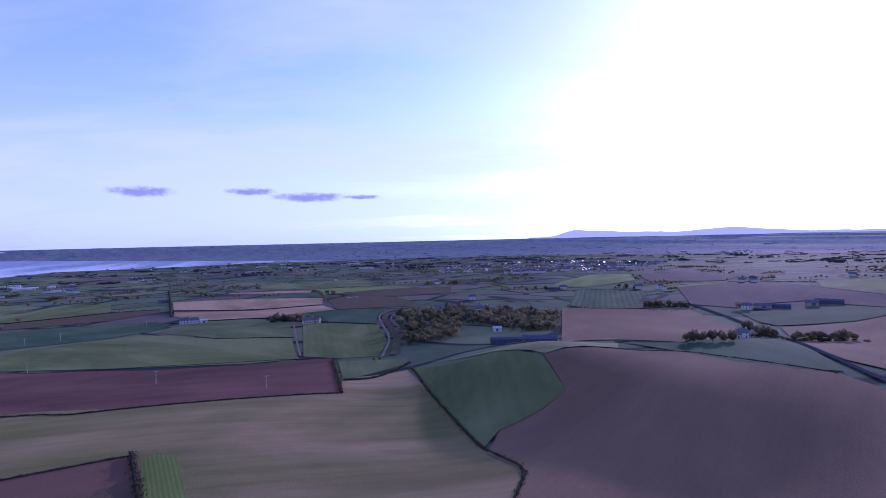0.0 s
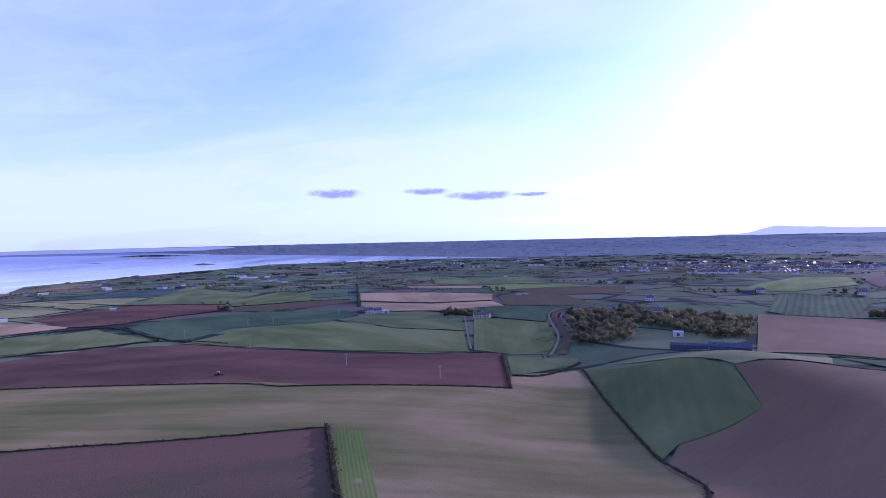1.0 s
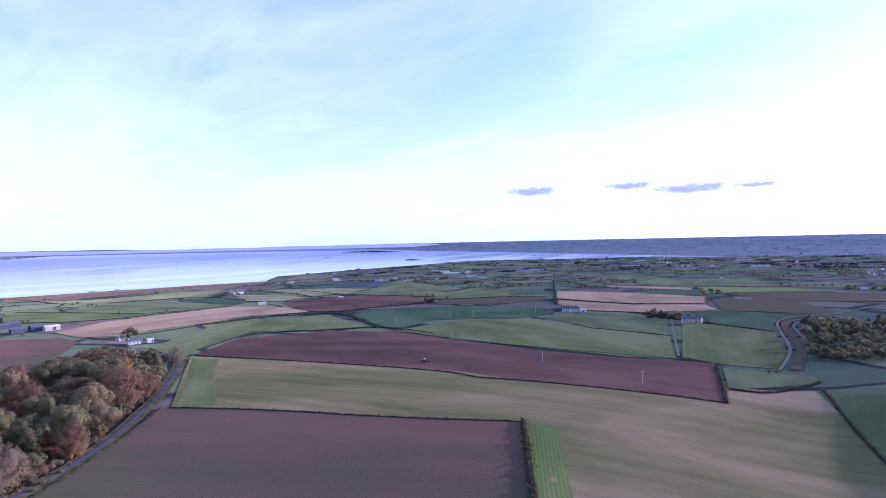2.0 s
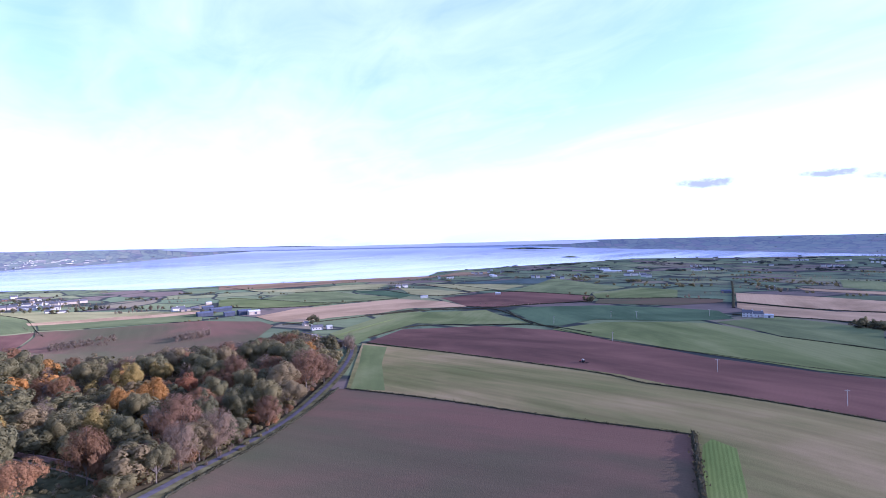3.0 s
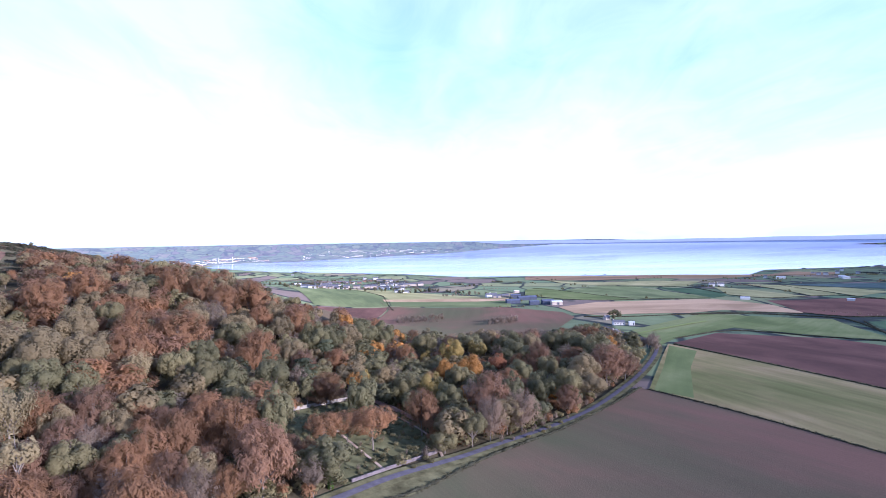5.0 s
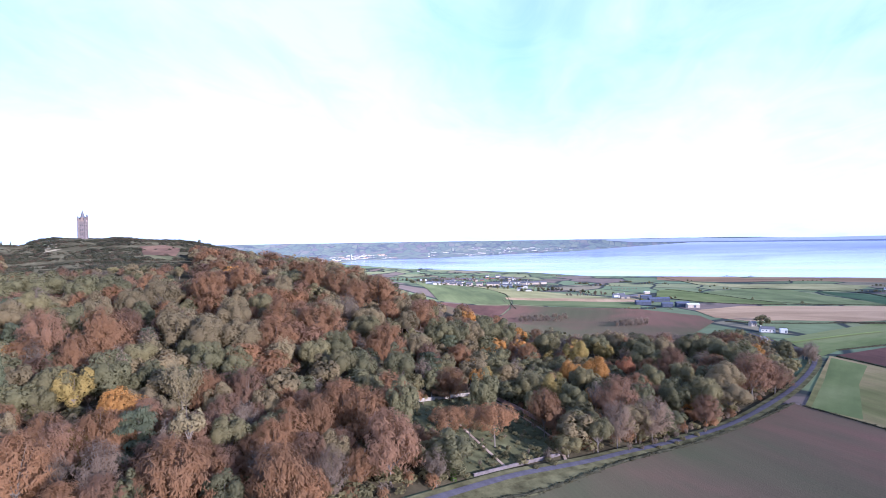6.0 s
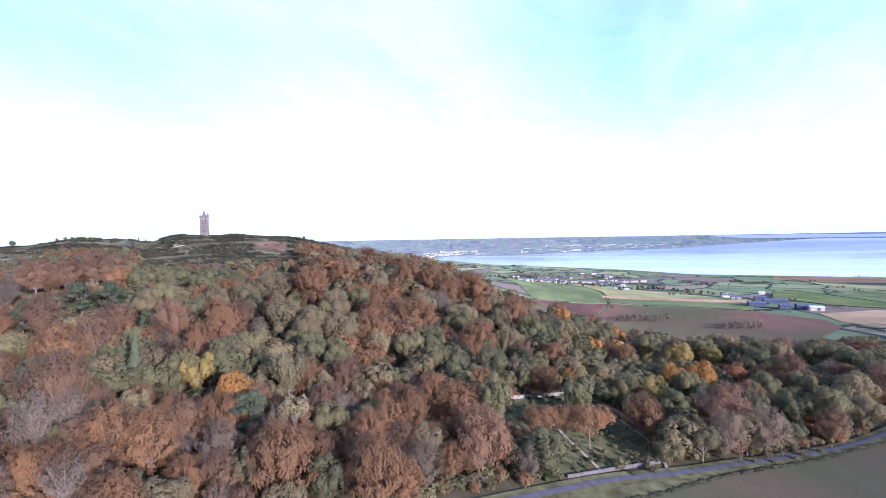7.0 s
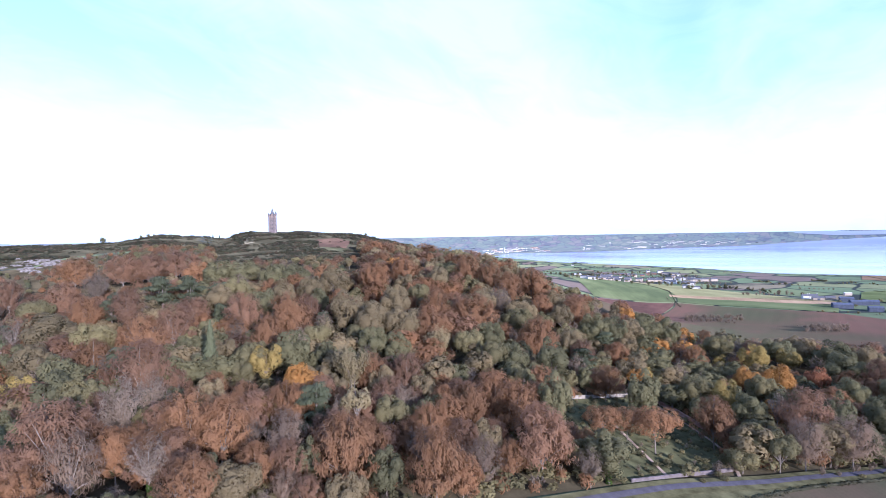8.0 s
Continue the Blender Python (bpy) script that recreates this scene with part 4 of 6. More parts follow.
landmark_tree('beech_bare', -131.0, -128.0, 23.7, 18.9)
landmark_tree('maple_yellow', -148.1, -153.9, 16.3, 12.7)
landmark_tree('pine', -155.1, -135.8, 24.5, 19.6)
landmark_tree('birch', -159.0, -119.6, 28.0, 14.0)
landmark_tree('beech', -132.9, -105.9, 28.3, 24.3)
landmark_tree('oak', -170.0, -112.4, 22.0, 16.7)
landmark_tree('oak', -179.0, -103.3, 19.3, 14.7)
landmark_tree('oak_tall', -127.9, -117.0, 19.5, 10.5)
landmark_tree('beech', -118.9, -129.2, 17.7, 15.2)
landmark_tree('beech_bare', -117.9, -116.1, 13.3, 10.6)
landmark_tree('beech_rose', -118.9, -108.1, 13.6, 11.9)
landmark_tree('oak_dark', -139.9, -94.7, 19.3, 14.7)
landmark_tree('khaki_tree', -123.8, -98.0, 18.3, 13.9)
landmark_tree('beech', -147.8, -80.5, 25.6, 22.0)
landmark_tree('beech', -197.1, -103.0, 18.3, 15.7)
landmark_tree('beech', -144.9, -104.7, 12.8, 11.0)
landmark_tree('beech', -195.9, -91.1, 23.5, 20.2)
landmark_tree('beech', -205.6, -74.3, 26.6, 22.9)
landmark_tree('beech', -209.8, -86.1, 24.0, 20.6)
landmark_tree('khaki_tree', -179.7, -77.4, 19.1, 14.5)
landmark_tree('beech_bare', -165.7, -71.5, 19.6, 15.7)
landmark_tree('beech_rose', -185.5, -57.5, 28.5, 25.0)
landmark_tree('beech_rose', -173.8, -84.3, 18.4, 16.2)
landmark_tree('beech', -154.7, -74.5, 17.0, 14.6)
landmark_tree('oak_tall', -200.2, -36.8, 22.2, 19.9)
landmark_tree('bare', -192.3, -41.8, 15.8, 13.0)
landmark_tree('maple_brown', -234.3, -45.6, 18.4, 20.3)
landmark_tree('maple_brown', -243.2, -36.7, 18.5, 20.3)
landmark_tree('maple_brown', -241.1, -24.9, 23.2, 25.5)
landmark_tree('oak_tall', -226.5, -64.3, 30.0, 16.5)
landmark_tree('beech', -292.7, -55.1, 19.8, 24.4)
landmark_tree('oak_tall', -274.2, -33.6, 30.0, 18.1)
landmark_tree('beech', -418.1, -16.5, 22.9, 19.7)
landmark_tree('oak', -460.0, -1.6, 30.0, 26.7)
landmark_tree('maple_yellow', -437.0, 21.0, 30.0, 24.4)
landmark_tree('oak_dark', -473.9, 38.0, 30.0, 26.5)
landmark_tree('oak', -315.0, -10.9, 28.1, 21.4)
landmark_tree('maple_yellow', -314.0, 0.9, 27.3, 21.3)
landmark_tree('maple_orange', -380.0, 14.9, 25.2, 19.7)
landmark_tree('beech', -267.0, -3.1, 24.8, 21.4)
landmark_tree('pine', -290.0, -1.1, 14.9, 12.0)
landmark_tree('maple_orange', -381.9, 31.8, 28.7, 22.4)
landmark_tree('maple_yellow', -459.9, 44.0, 23.8, 18.6)
landmark_tree('maple_red', -405.9, 53.8, 24.9, 17.4)
landmark_tree('khaki_tree', -493.9, 55.0, 30.0, 24.3)
landmark_tree('oak_dark', -471.9, 72.8, 30.0, 31.9)
landmark_tree('oak_dark', -429.9, 73.7, 30.0, 29.3)
landmark_tree('oak_dark', -370.9, 66.6, 25.6, 19.5)
landmark_tree('beech_rose', -417.9, 88.6, 27.2, 23.9)
landmark_tree('oak', -384.9, 87.5, 26.8, 20.4)
landmark_tree('beech_rose', -294.9, 34.6, 30.0, 26.9)
landmark_tree('beech_bare', -281.9, 50.4, 23.5, 23.5)
landmark_tree('oak_tall', -311.9, 50.5, 27.8, 15.0)
landmark_tree('oak_dark', -319.9, 69.4, 27.3, 20.7)
landmark_tree('oak', -319.9, 83.4, 30.0, 23.1)
landmark_tree('khaki_tree', -357.9, 107.3, 30.0, 26.0)
landmark_tree('beech_rose', -373.9, 128.2, 30.0, 31.8)
landmark_tree('beech_rose', -384.9, 145.2, 21.8, 24.0)
landmark_tree('beech_rose', -309.9, 83.3, 18.5, 17.5)
landmark_tree('khaki_tree', -335.9, 103.3, 22.2, 24.6)
landmark_tree('oak_dark', -471.9, 132.5, 30.0, 28.4)
landmark_tree('oak', -479.9, 116.6, 30.0, 25.3)
landmark_tree('oak_dark', -448.9, 145.3, 30.0, 27.3)
landmark_tree('khaki_tree', -470.9, 91.7, 29.5, 22.4)
landmark_tree('oak', -246.0, 7.6, 12.7, 15.9)
landmark_tree('oak', -257.0, 21.6, 20.2, 17.8)
landmark_tree('beech_bare', -265.9, 31.5, 23.8, 19.0)
landmark_tree('oak_tall', -292.9, 59.4, 16.8, 20.5)
landmark_tree('bare', -501.9, 208.1, 13.2, 16.5)
landmark_tree('oak_dark', -297.0, 12.7, 24.9, 18.9)
landmark_tree('oak', -357.0, 20.8, 25.5, 19.4)
landmark_tree('khaki_tree', -276.9, 41.5, 21.8, 19.2)
landmark_tree('oak', -404.9, 135.3, 28.9, 21.9)


def road_gap(x, y):
    best = np.full(np.shape(x), 1e9)
    for (ax, ay), (bx, by) in zip(ROAD, ROAD[1:]):
        ex, ey = bx - ax, by - ay
        t = np.clip(((x - ax) * ex + (y - ay) * ey) / (ex * ex + ey * ey), 0, 1)
        best = np.minimum(best, np.hypot(x - ax - t * ex, y - ay - t * ey))
    return best


def wood_kind(x, y, rng):
    """Which tree grows where: rusty beech on the near slope, mixed green in the dell, gold and green along the lane."""
    az, d = math.degrees(math.atan2(-x, y)), math.hypot(x, y)
    patch = math.sin(x / 23 + 1.3) * math.sin(y / 19) + 0.7 * math.sin(x / 47 - y / 39)
    u = rng.random()
    g = min(1.0, max(0.0, 0.5 + 0.4 * patch))
    if az > 126 and d > 240:
        right = min(1.0, max(0.0, (146 - az) / 14))  # more khaki crowns towards the lane
        table = [("beech", 0.22 - 0.10 * right), ("beech_rose", 0.30 - 0.08 * right), ("oak_dark", 0.36 * g), ("oak", 0.16 * g + 0.16 * right), ("pine", 0.12 * g), ("khaki_tree", 0.14 + 0.24 * right), ("ash_pale", 0.10 * right), ("bare", 0.14)]
    elif az < 99 and d < 520:
        table = [("oak", 0.20), ("oak_dark", 0.36), ("khaki_tree", 0.18), ("maple_orange", 0.13), ("maple_yellow", 0.06), ("beech", 0.18), ("bare", 0.12), ("beech_rose", 0.05)]
    elif d < 240 and az > 142:
        table = [("beech", 0.18), ("beech_rose", 0.28), ("bare", 0.14), ("oak_dark", 0.32), ("pine", 0.22)]
    elif d < 225:
        table = [("beech", 0.34), ("beech_rose", 0.34), ("bare", 0.14), ("oak", 0.08), ("khaki_tree", 0.06), ("bare_pale", 0.04)]
    elif d < 340:
        table = [("oak", 0.42 * g), ("oak_dark", 0.42 * g), ("pine", 0.12 * g), ("oak_tall", 0.16 * g), ("khaki_tree", 0.30), ("beech", 0.34 * (1 - g)), ("beech_rose", 0.30 * (1 - g)), ("bare", 0.08), ("ash_pale", 0.03), ("maple_yellow", 0.02)]
    else:
        table = [("oak", 0.42 * g), ("oak_dark", 0.20 * g), ("pine", 0.04 * g), ("khaki_tree", 0.46), ("ash_pale", 0.12), ("beech", 0.55 * (1 - g)), ("beech_rose", 0.30 * (1 - g)), ("bare", 0.10), ("maple_orange", 0.006)]
    total = sum(max(0, w) for _, w in table)
    for k, w in table:
        u -= max(0, w) / total
        if u <= 0:
            return k
    return table[0][0]


def scatter(poly, gap, rng):
    """Jittered places within a plan shape."""
    xs, ys = [p[0] for p in poly], [p[1] for p in poly]
    gx, gy = np.meshgrid(np.arange(min(xs), max(xs), gap), np.arange(min(ys), max(ys), gap * 0.87))
    gx[1::2] += gap / 2
    gx, gy = gx.ravel() + rng.uniform(-0.36, 0.36, gx.size) * gap, gy.ravel() + rng.uniform(-0.36, 0.36, gy.size) * gap
    keep = inside_poly(gx, gy, poly)
    return gx[keep], gy[keep]


def grow_wood():
    rng = np.random.default_rng(11)
    x, y = scatter(WOOD, 11.0, rng)
    wx, wy = scatter(WOOD, 14.0, rng)
    far_x, far_y = np.hypot(x, y) > 300, np.hypot(wx, wy) > 300  # old broad trees on the far slope
    x, y = np.concatenate([x[~far_x], wx[far_y]]), np.concatenate([y[~far_x], wy[far_y]])
    ok = ~inside_poly(x, y, GARDEN) & ~inside_poly(x, y, CLEARING) & ~inside_poly(x, y, CRAGS) & (road_gap(x, y) > 6) & (np.hypot(x + 212, y + 22) > 12)
    for _, hx, hy, _, wide in HERO:
        ok &= np.hypot(x - hx, y - hy) > wide * 0.36 + 1.5
    for gx, gy, r in GLADES:
        ok &= np.hypot(x - gx, y - gy) > r
    x, y = x[ok], y[ok]
    thin = rng.random(len(x)) > 0.05
    x, y = x[thin], y[thin]
    order = np.argsort(np.hypot(x + 60, y + 60))  # outward from the wood's near corner
    x, y = x[order], y[order]
    for k, hx, hy, tall, wide in HERO:
        plant(k, hx, hy, tall, rng, wide)
    singles = 105
    far = {}
    for k, (px, py) in enumerate(zip(x, y)):
        kind = wood_kind(px, py, rng)
        far_up = min(1.0, max(0.0, (math.hypot(px, py) - 260) / 260))
        tall = (18.5 * (1 - far_up) + 18.0 * far_up) * rng.uniform(0.7, 1.15)
        if kind in ("oak_small", "maple_yellow"):
            tall *= 0.8
        az, d = math.degrees(math.atan2(-px, py)), math.hypot(px, py)
        if 126 < az < 141 and d > 570:
            continue  # open heath below the summit
        if az > 148 and d > 500:
            tall *= 0.45  # stunted trees below the crags
        if az > 126 and d > 440:
            tall *= 0.55 if az < 141 else 0.7
        if k < singles:
            plant(kind, px, py, tall, rng)
        else:
            far.setdefault((kind, 0.42 if d < 420 else 0.24), []).append((px, py, tall))
    for (kind, share), spots in sorted(far.items()):
        build_far_trees(kind, share, spots, rng, "woodland", spread=1.12)


def build_far_trees(kind, share, spots, rng, name, label="", spread=1.0):
    """Many trees too small to tell apart, as one object."""
    shapes = [tree_parts(kind, share * (0.62 if KINDS[kind][6] > 2000 else 1.0), rng) for _ in range(3)]
    tone, bark = KINDS[kind][1], KINDS[kind][7]
    vs, fs, mats, at = [], [], [], 0
    ground = height(np.array([q[0] for q in spots]), np.array([q[1] for q in spots])) - 0.1
    for (px, py, tall), z in zip(spots, ground):
        (cv, cf), (tv, tf) = shapes[int(rng.integers(0, 3))]
        t, wide = rng.uniform(0, 6.28), tall * rng.uniform(1.05, 1.45) * spread
        c, s = math.cos(t), math.sin(t)
        spin = np.array([[c, s, 0], [-s, c, 0], [0, 0, 1]])
        for v, f, slot in ((cv, cf, 0), (tv, np.array([q for a, b, c2, d in tf for q in ((a, b, c2), (a, c2, d))]), 1))[: 2 if share > 0.06 else 1]:
            vs.append((v @ spin) * [wide, wide, tall] + [px, py, z])
            fs.append(f + at)
            mats.append(np.full(len(f), slot))
            at += len(v)
    ob = mesh_object(name, draw_in(np.vstack(vs)), np.vstack(fs), [M["far_" + tone], M[bark]])
    ob.data.polygons.foreach_set("material_index", np.concatenate(mats).astype(np.int32))
    return tagged(ob, label or "hillside woodland of " + KINDS[kind][8].split(" ", 1)[1] + "s", "woodland", kind="stuff")


def undergrowth():
    """Low shrubs under the trees, thick along the lane."""
    rng = np.random.default_rng(3)
    x, y = scatter(WOOD, 5.0, rng)
    gap = road_gap(x, y)
    ok = ~inside_poly(x, y, GARDEN) & (np.hypot(x, y) < 420) & (gap > 4.0) & (rng.random(len(x)) < np.where(gap < 26, 0.95, 0.55))
    for kind, pick in (("oak_small", 0.45), ("bare", 0.35), ("beech", 0.2)):
        use = ok & (rng.random(len(x)) < pick)
        spots = [(a, b, rng.uniform(2.5, 8.0)) for a, b in zip(x[use], y[use])]
        build_far_trees(kind, 0.04, spots, rng, "undergrowth", "tangled low shrubs under the woodland trees")


drape("woodland_floor", WOOD, "forest_floor", 0, 0.25, 16.0)["kind"] = "structure"
tagged(drape("garden_grass", GARDEN, "rough_grass", 0, 0.45, 10.0), "rough grass in the old walled garden", "grass", kind="structure")
grow_wood()
undergrowth()

# ---- lanes, tracks, hedges ----
def resample(points, step):
    out = []
    for (ax, ay), (bx, by) in zip(points, points[1:]):
        n = max(1, int(round(math.hypot(bx - ax, by - ay) / step)))
        out += [(ax + (bx - ax) * k / n, ay + (by - ay) * k / n) for k in range(n)]
    return np.array(out + [points[-1]], float)


def smoothed(points, step):
    """A flowing line through plan points (corners cut twice)."""
    p = np.array(points, float)
    for _ in range(2):
        q = np.empty((2 * (len(p) - 1), 2))
        q[0::2], q[1::2] = p[:-1] * 0.75 + p[1:] * 0.25, p[:-1] * 0.25 + p[1:] * 0.75
        p = np.vstack([p[:1], q, p[-1:]])
    return resample([tuple(v) for v in p], step)


def sideways(line):
    d = np.gradient(line, axis=0)
    d = d / np.maximum(np.hypot(d[:, 0], d[:, 1]), 1e-6)[:, None]
    return np.stack([-d[:, 1], d[:, 0]], -1)


def ribbon(name, line, width, mat, lift):
    """A strip of made ground along a line, with a little camber."""
    side = sideways(line)
    cols = []
    for k in (-0.5, -0.2, 0.2, 0.5):
        q = line + side * (k * width)
        cols.append(np.stack([q[:, 0], q[:, 1], height(q[:, 0], q[:, 1]) + lift - 0.10 * abs(k) * 2], -1))
    v = draw_in(np.stack(cols, 1).reshape(-1, 3))
    n = len(line)
    f = [(4 * i + j, 4 * i + j + 1, 4 * i + j + 5, 4 * i + j + 4) for i in range(n - 1) for j in range(3)]
    return mesh_object(name, v, f, M[mat], smooth=True)


road_line = smoothed(ROAD, 4.0)
tagged(ribbon("road", road_line, 3.5, "asphalt", 1.15), "narrow grey asphalt country lane curving past the wood", "road", kind="structure")
tagged(ribbon("verge", road_line, 10.0, "verge", 1.0), "straw-coloured grass verge along the lane", "verge", kind="structure")
VERGE = [(-360, 147), (-327, 117), (-302, 92), (-281, 70), (-261, 46), (-246, 30), (-229, 16), (-204, -4), (-158, -45), (-112, -79),
         (-119, -93), (-163, -56), (-199, -28), (-217, -13), (-231, 3), (-245, 19), (-259, 33), (-272, 49), (-289, 69), (-305, 88), (-328, 109), (-352, 128)]
tagged(drape("verge", VERGE, "verge", 0, 0.6, 6.0), "olive grass bank between the lane and the field", "verge", kind="structure")
side_lane = smoothed([(-548, 238), (-600, 214), (-640, 191)], 4.0)
tagged(ribbon("road", side_lane, 5.0, "asphalt", 1.2), "grey asphalt yard lane by the bungalow", "road", kind="structure")

TRACK_WORDS = {"lane": "straight grey lane between fields", "farm_track": "earth farm track across the fields", "river_bank": "pale stony bank of the stream", "ditch": "dark muddy bed of the stream"}


def track(name, width, mat, *points):
    far = max(math.hypot(*p) for p in points)
    tagged(ribbon(name, smoothed(points, 8.0), width, mat, 1.05 + (0.1 if name != "ditch" else 0) + far * 0.0003), TRACK_WORDS[name], "track", kind="structure")


track('lane', 5.5, 'asphalt', (242, 272), (244, 293), (244, 315), (260, 375), (313, 508), (352, 651), (360, 738), (369, 819))
track('farm_track', 2.0, 'track', (-203, 684), (-170, 582), (-142, 498))
track('farm_track', 3.5, 'track', (280, 315), (254, 313), (246, 323), (262, 383))
track('farm_track', 3.0, 'track', (-50, 841), (70, 1192), (184, 1263), (313, 1353))
track('farm_track', 4.0, 'grass_bright', (-611, 247), (-672, 322), (-723, 388))
track('farm_track', 2.5, 'track', (197, 792), (270, 1062))
track('farm_track', 6.0, 'tan', (-1122, -78), (-1137, 85), (-1119, 177))
track('river_bank', 2.6, 'track', (-45, 848), (-63, 819), (-93, 766), (-99, 724), (-82, 649), (-66, 584), (-65, 497))
track('river_bank', 2.6, 'track', (-44, 833), (-67, 772), (-84, 722), (-67, 658), (-48, 596))
track('ditch', 8.0, 'plough', (-66, 792), (-93, 735), (-79, 668), (-58, 589), (-55, 504))


HEDGE_RNG = np.random.default_rng(21)
M["hedge_leaf"] = leaf_material("hedge_leaf_clumps", (0.050, 0.046, 0.026), 0.4, single=False)


def hedge(tall, wide, *points):
    """A ragged field hedge: a lumpy core with leaf clumps standing out of it, uneven in height, with gaps."""
    far = min(math.hypot(*p) for p in points)
    if far > 420:
        tall, wide = tall * 0.75, wide * 0.65
    line = smoothed(points, 3.0 if far < 600 else 6.0)
    side, n = sideways(line), len(line)
    rng = HEDGE_RNG
    t = np.cumsum(rng.normal(0, 0.3, n))
    up = tall * (0.62 + 0.38 * np.abs(np.sin(np.arange(n) * 0.9 + t)))
    prof = ((-0.5, 0.0), (-0.45, 0.55), (-0.2, 0.95), (0.2, 0.9), (0.45, 0.5), (0.5, 0.0))
    z0 = height(line[:, 0], line[:, 1])
    rows = []
    for a, b in prof:
        q = line + side * (a * wide * rng.uniform(0.7, 1.25, n))[:, None]
        rows.append(np.stack([q[:, 0], q[:, 1], z0 + 0.2 + b * up * rng.uniform(0.8, 1.15, n) - (0.6 if b == 0 else 0)], -1))
    v = np.stack(rows, 1).reshape(-1, 3)
    f = [(6 * i + j, 6 * i + j + 1, 6 * i + j + 7, 6 * i + j + 6) for i in range(n - 1) for j in range(5)]
    m = int(n * (14 if far < 600 else 6))
    k = rng.integers(0, n, m)
    u = rng.uniform(-0.5, 0.5, m)
    p = line[k] + side[k] * (u * wide)[:, None] + rng.normal(0, 0.9, (m, 2))
    p = np.stack([p[:, 0], p[:, 1], z0[k] + 0.2 + up[k] * rng.uniform(0.35, 1.25, m) * (1.1 - np.abs(u))], -1)
    out = unit(np.stack([side[k, 0] * u * 2, side[k, 1] * u * 2, np.full(m, 0.6)], -1) + rng.normal(0, 0.5, (m, 3)))
    cv, cf = cards(p, out, rng.normal(size=(m, 3)), 0.55 * tall ** 0.5, 0.8 * tall ** 0.5, rng)
    ob = new("hedge")
    mesh_object("core", draw_in(v), f, M["hedge"], ob)
    mesh_object("foliage", draw_in(cv), cf, M["hedge_leaf"], ob)
    tagged(ob, "dark ragged hedge between two fields" if tall > 1.5 else "low grassy bank with a thin hedge", "hedge", group="field hedges")


hedge(1.0, 1.4, (-532, 251), (-455, 270), (-335, 296), (-253, 316), (-230, 311), (-207, 320), (-135, 344), (-77, 369))
hedge(2.0, 2.2, (-77, 369), (-89, 414), (-107, 477))
hedge(0.9, 1.3, (-354, 150), (-288, 182), (-213, 212), (-151, 247))
hedge(1.0, 1.8, (-360, 146), (-327, 116), (-302, 91), (-281, 69), (-261, 45), (-246, 29), (-229, 15), (-204, -5), (-180, -35))
hedge(2.8, 3.0, (-151, 247), (-123, 205), (-102, 174), (-84, 145))
hedge(1.3, 1.7, (-34, 447), (-16, 376), (0, 318), (14, 264), (25, 248), (33, 236), (23, 207))
hedge(1.6, 2.0, (-572, 272), (-648, 383), (-568, 444), (-526, 488), (-455, 480), (-405, 467))
hedge(2.2, 3.5, (-804, 407), (-818, 515), (-761, 596), (-729, 600), (-641, 561), (-525, 489))
hedge(1.8, 2.5, (-794, 238), (-775, 299), (-812, 411), (-837, 495), (-804, 583))
hedge(1.6, 2.0, (-1188, -94), (-1039, -71), (-983, -59))
hedge(1.6, 2.0, (-1387, -206), (-1188, -94))
hedge(1.6, 2.2, (-1176, 221), (-1072, 282), (-1040, 359), (-1037, 412))
hedge(1.6, 2.2, (-1416, 288), (-1244, 343), (-1040, 413), (-1028, 561))
hedge(1.6, 2.2, (-1451, 472), (-1409, 566), (-1373, 684), (-1138, 648))
hedge(1.6, 2.2, (-1100, 636), (-1016, 664), (-1048, 768), (-1059, 848), (-947, 857))
hedge(1.6, 2.2, (-1431, 870), (-1052, 783))
hedge(1.6, 2.2, (-1378, 936), (-1017, 849))
hedge(2.0, 3.0, (-1001, 822), (-947, 857), (-760, 871))
hedge(2.4, 3.0, (-809, 588), (-751, 616), (-747, 665), (-679, 773))
hedge(1.8, 2.5, (-714, 605), (-582, 526), (-502, 486))
hedge(0.8, 1.4, (-500, 484), (-378, 444), (-330, 435), (-286, 444), (-298, 441), (-214, 458), (-140, 487), (-114, 489))
hedge(1.8, 2.2, (-711, 829), (-591, 922), (-507, 925))
hedge(3.0, 5.0, (-773, 1455), (-565, 1069), (-435, 823))
hedge(1.6, 2.0, (-469, 898), (-311, 850), (-216, 893))
hedge(1.6, 2.0, (-395, 745), (-342, 744), (-259, 741), (-208, 700), (-157, 682), (-93, 669))
hedge(1.2, 1.6, (-264, 590), (-176, 592))
hedge(1.6, 2.0, (-604, 1657), (-484, 1346))
hedge(1.6, 2.0, (-539, 1277), (-318, 1254), (-262, 1098), (-188, 1064))
hedge(1.6, 2.0, (-83, 404), (-57, 415), (-37, 468))
hedge(1.2, 1.8, (116, 370), (162, 374), (182, 343), (224, 311))
hedge(1.6, 2.0, (207, 790), (268, 780), (365, 811))
hedge(1.6, 2.0, (247, 1085), (290, 1099), (414, 995))
hedge(1.6, 2.0, (632, 937), (649, 782))
hedge(2.0, 2.5, (433, 1087), (583, 1114), (623, 1064), (700, 1024))
hedge(1.4, 2.0, (128, 415), (178, 404))
hedge(1.6, 2.2, (-2080, 409), (-1827, 421), (-1630, 417))


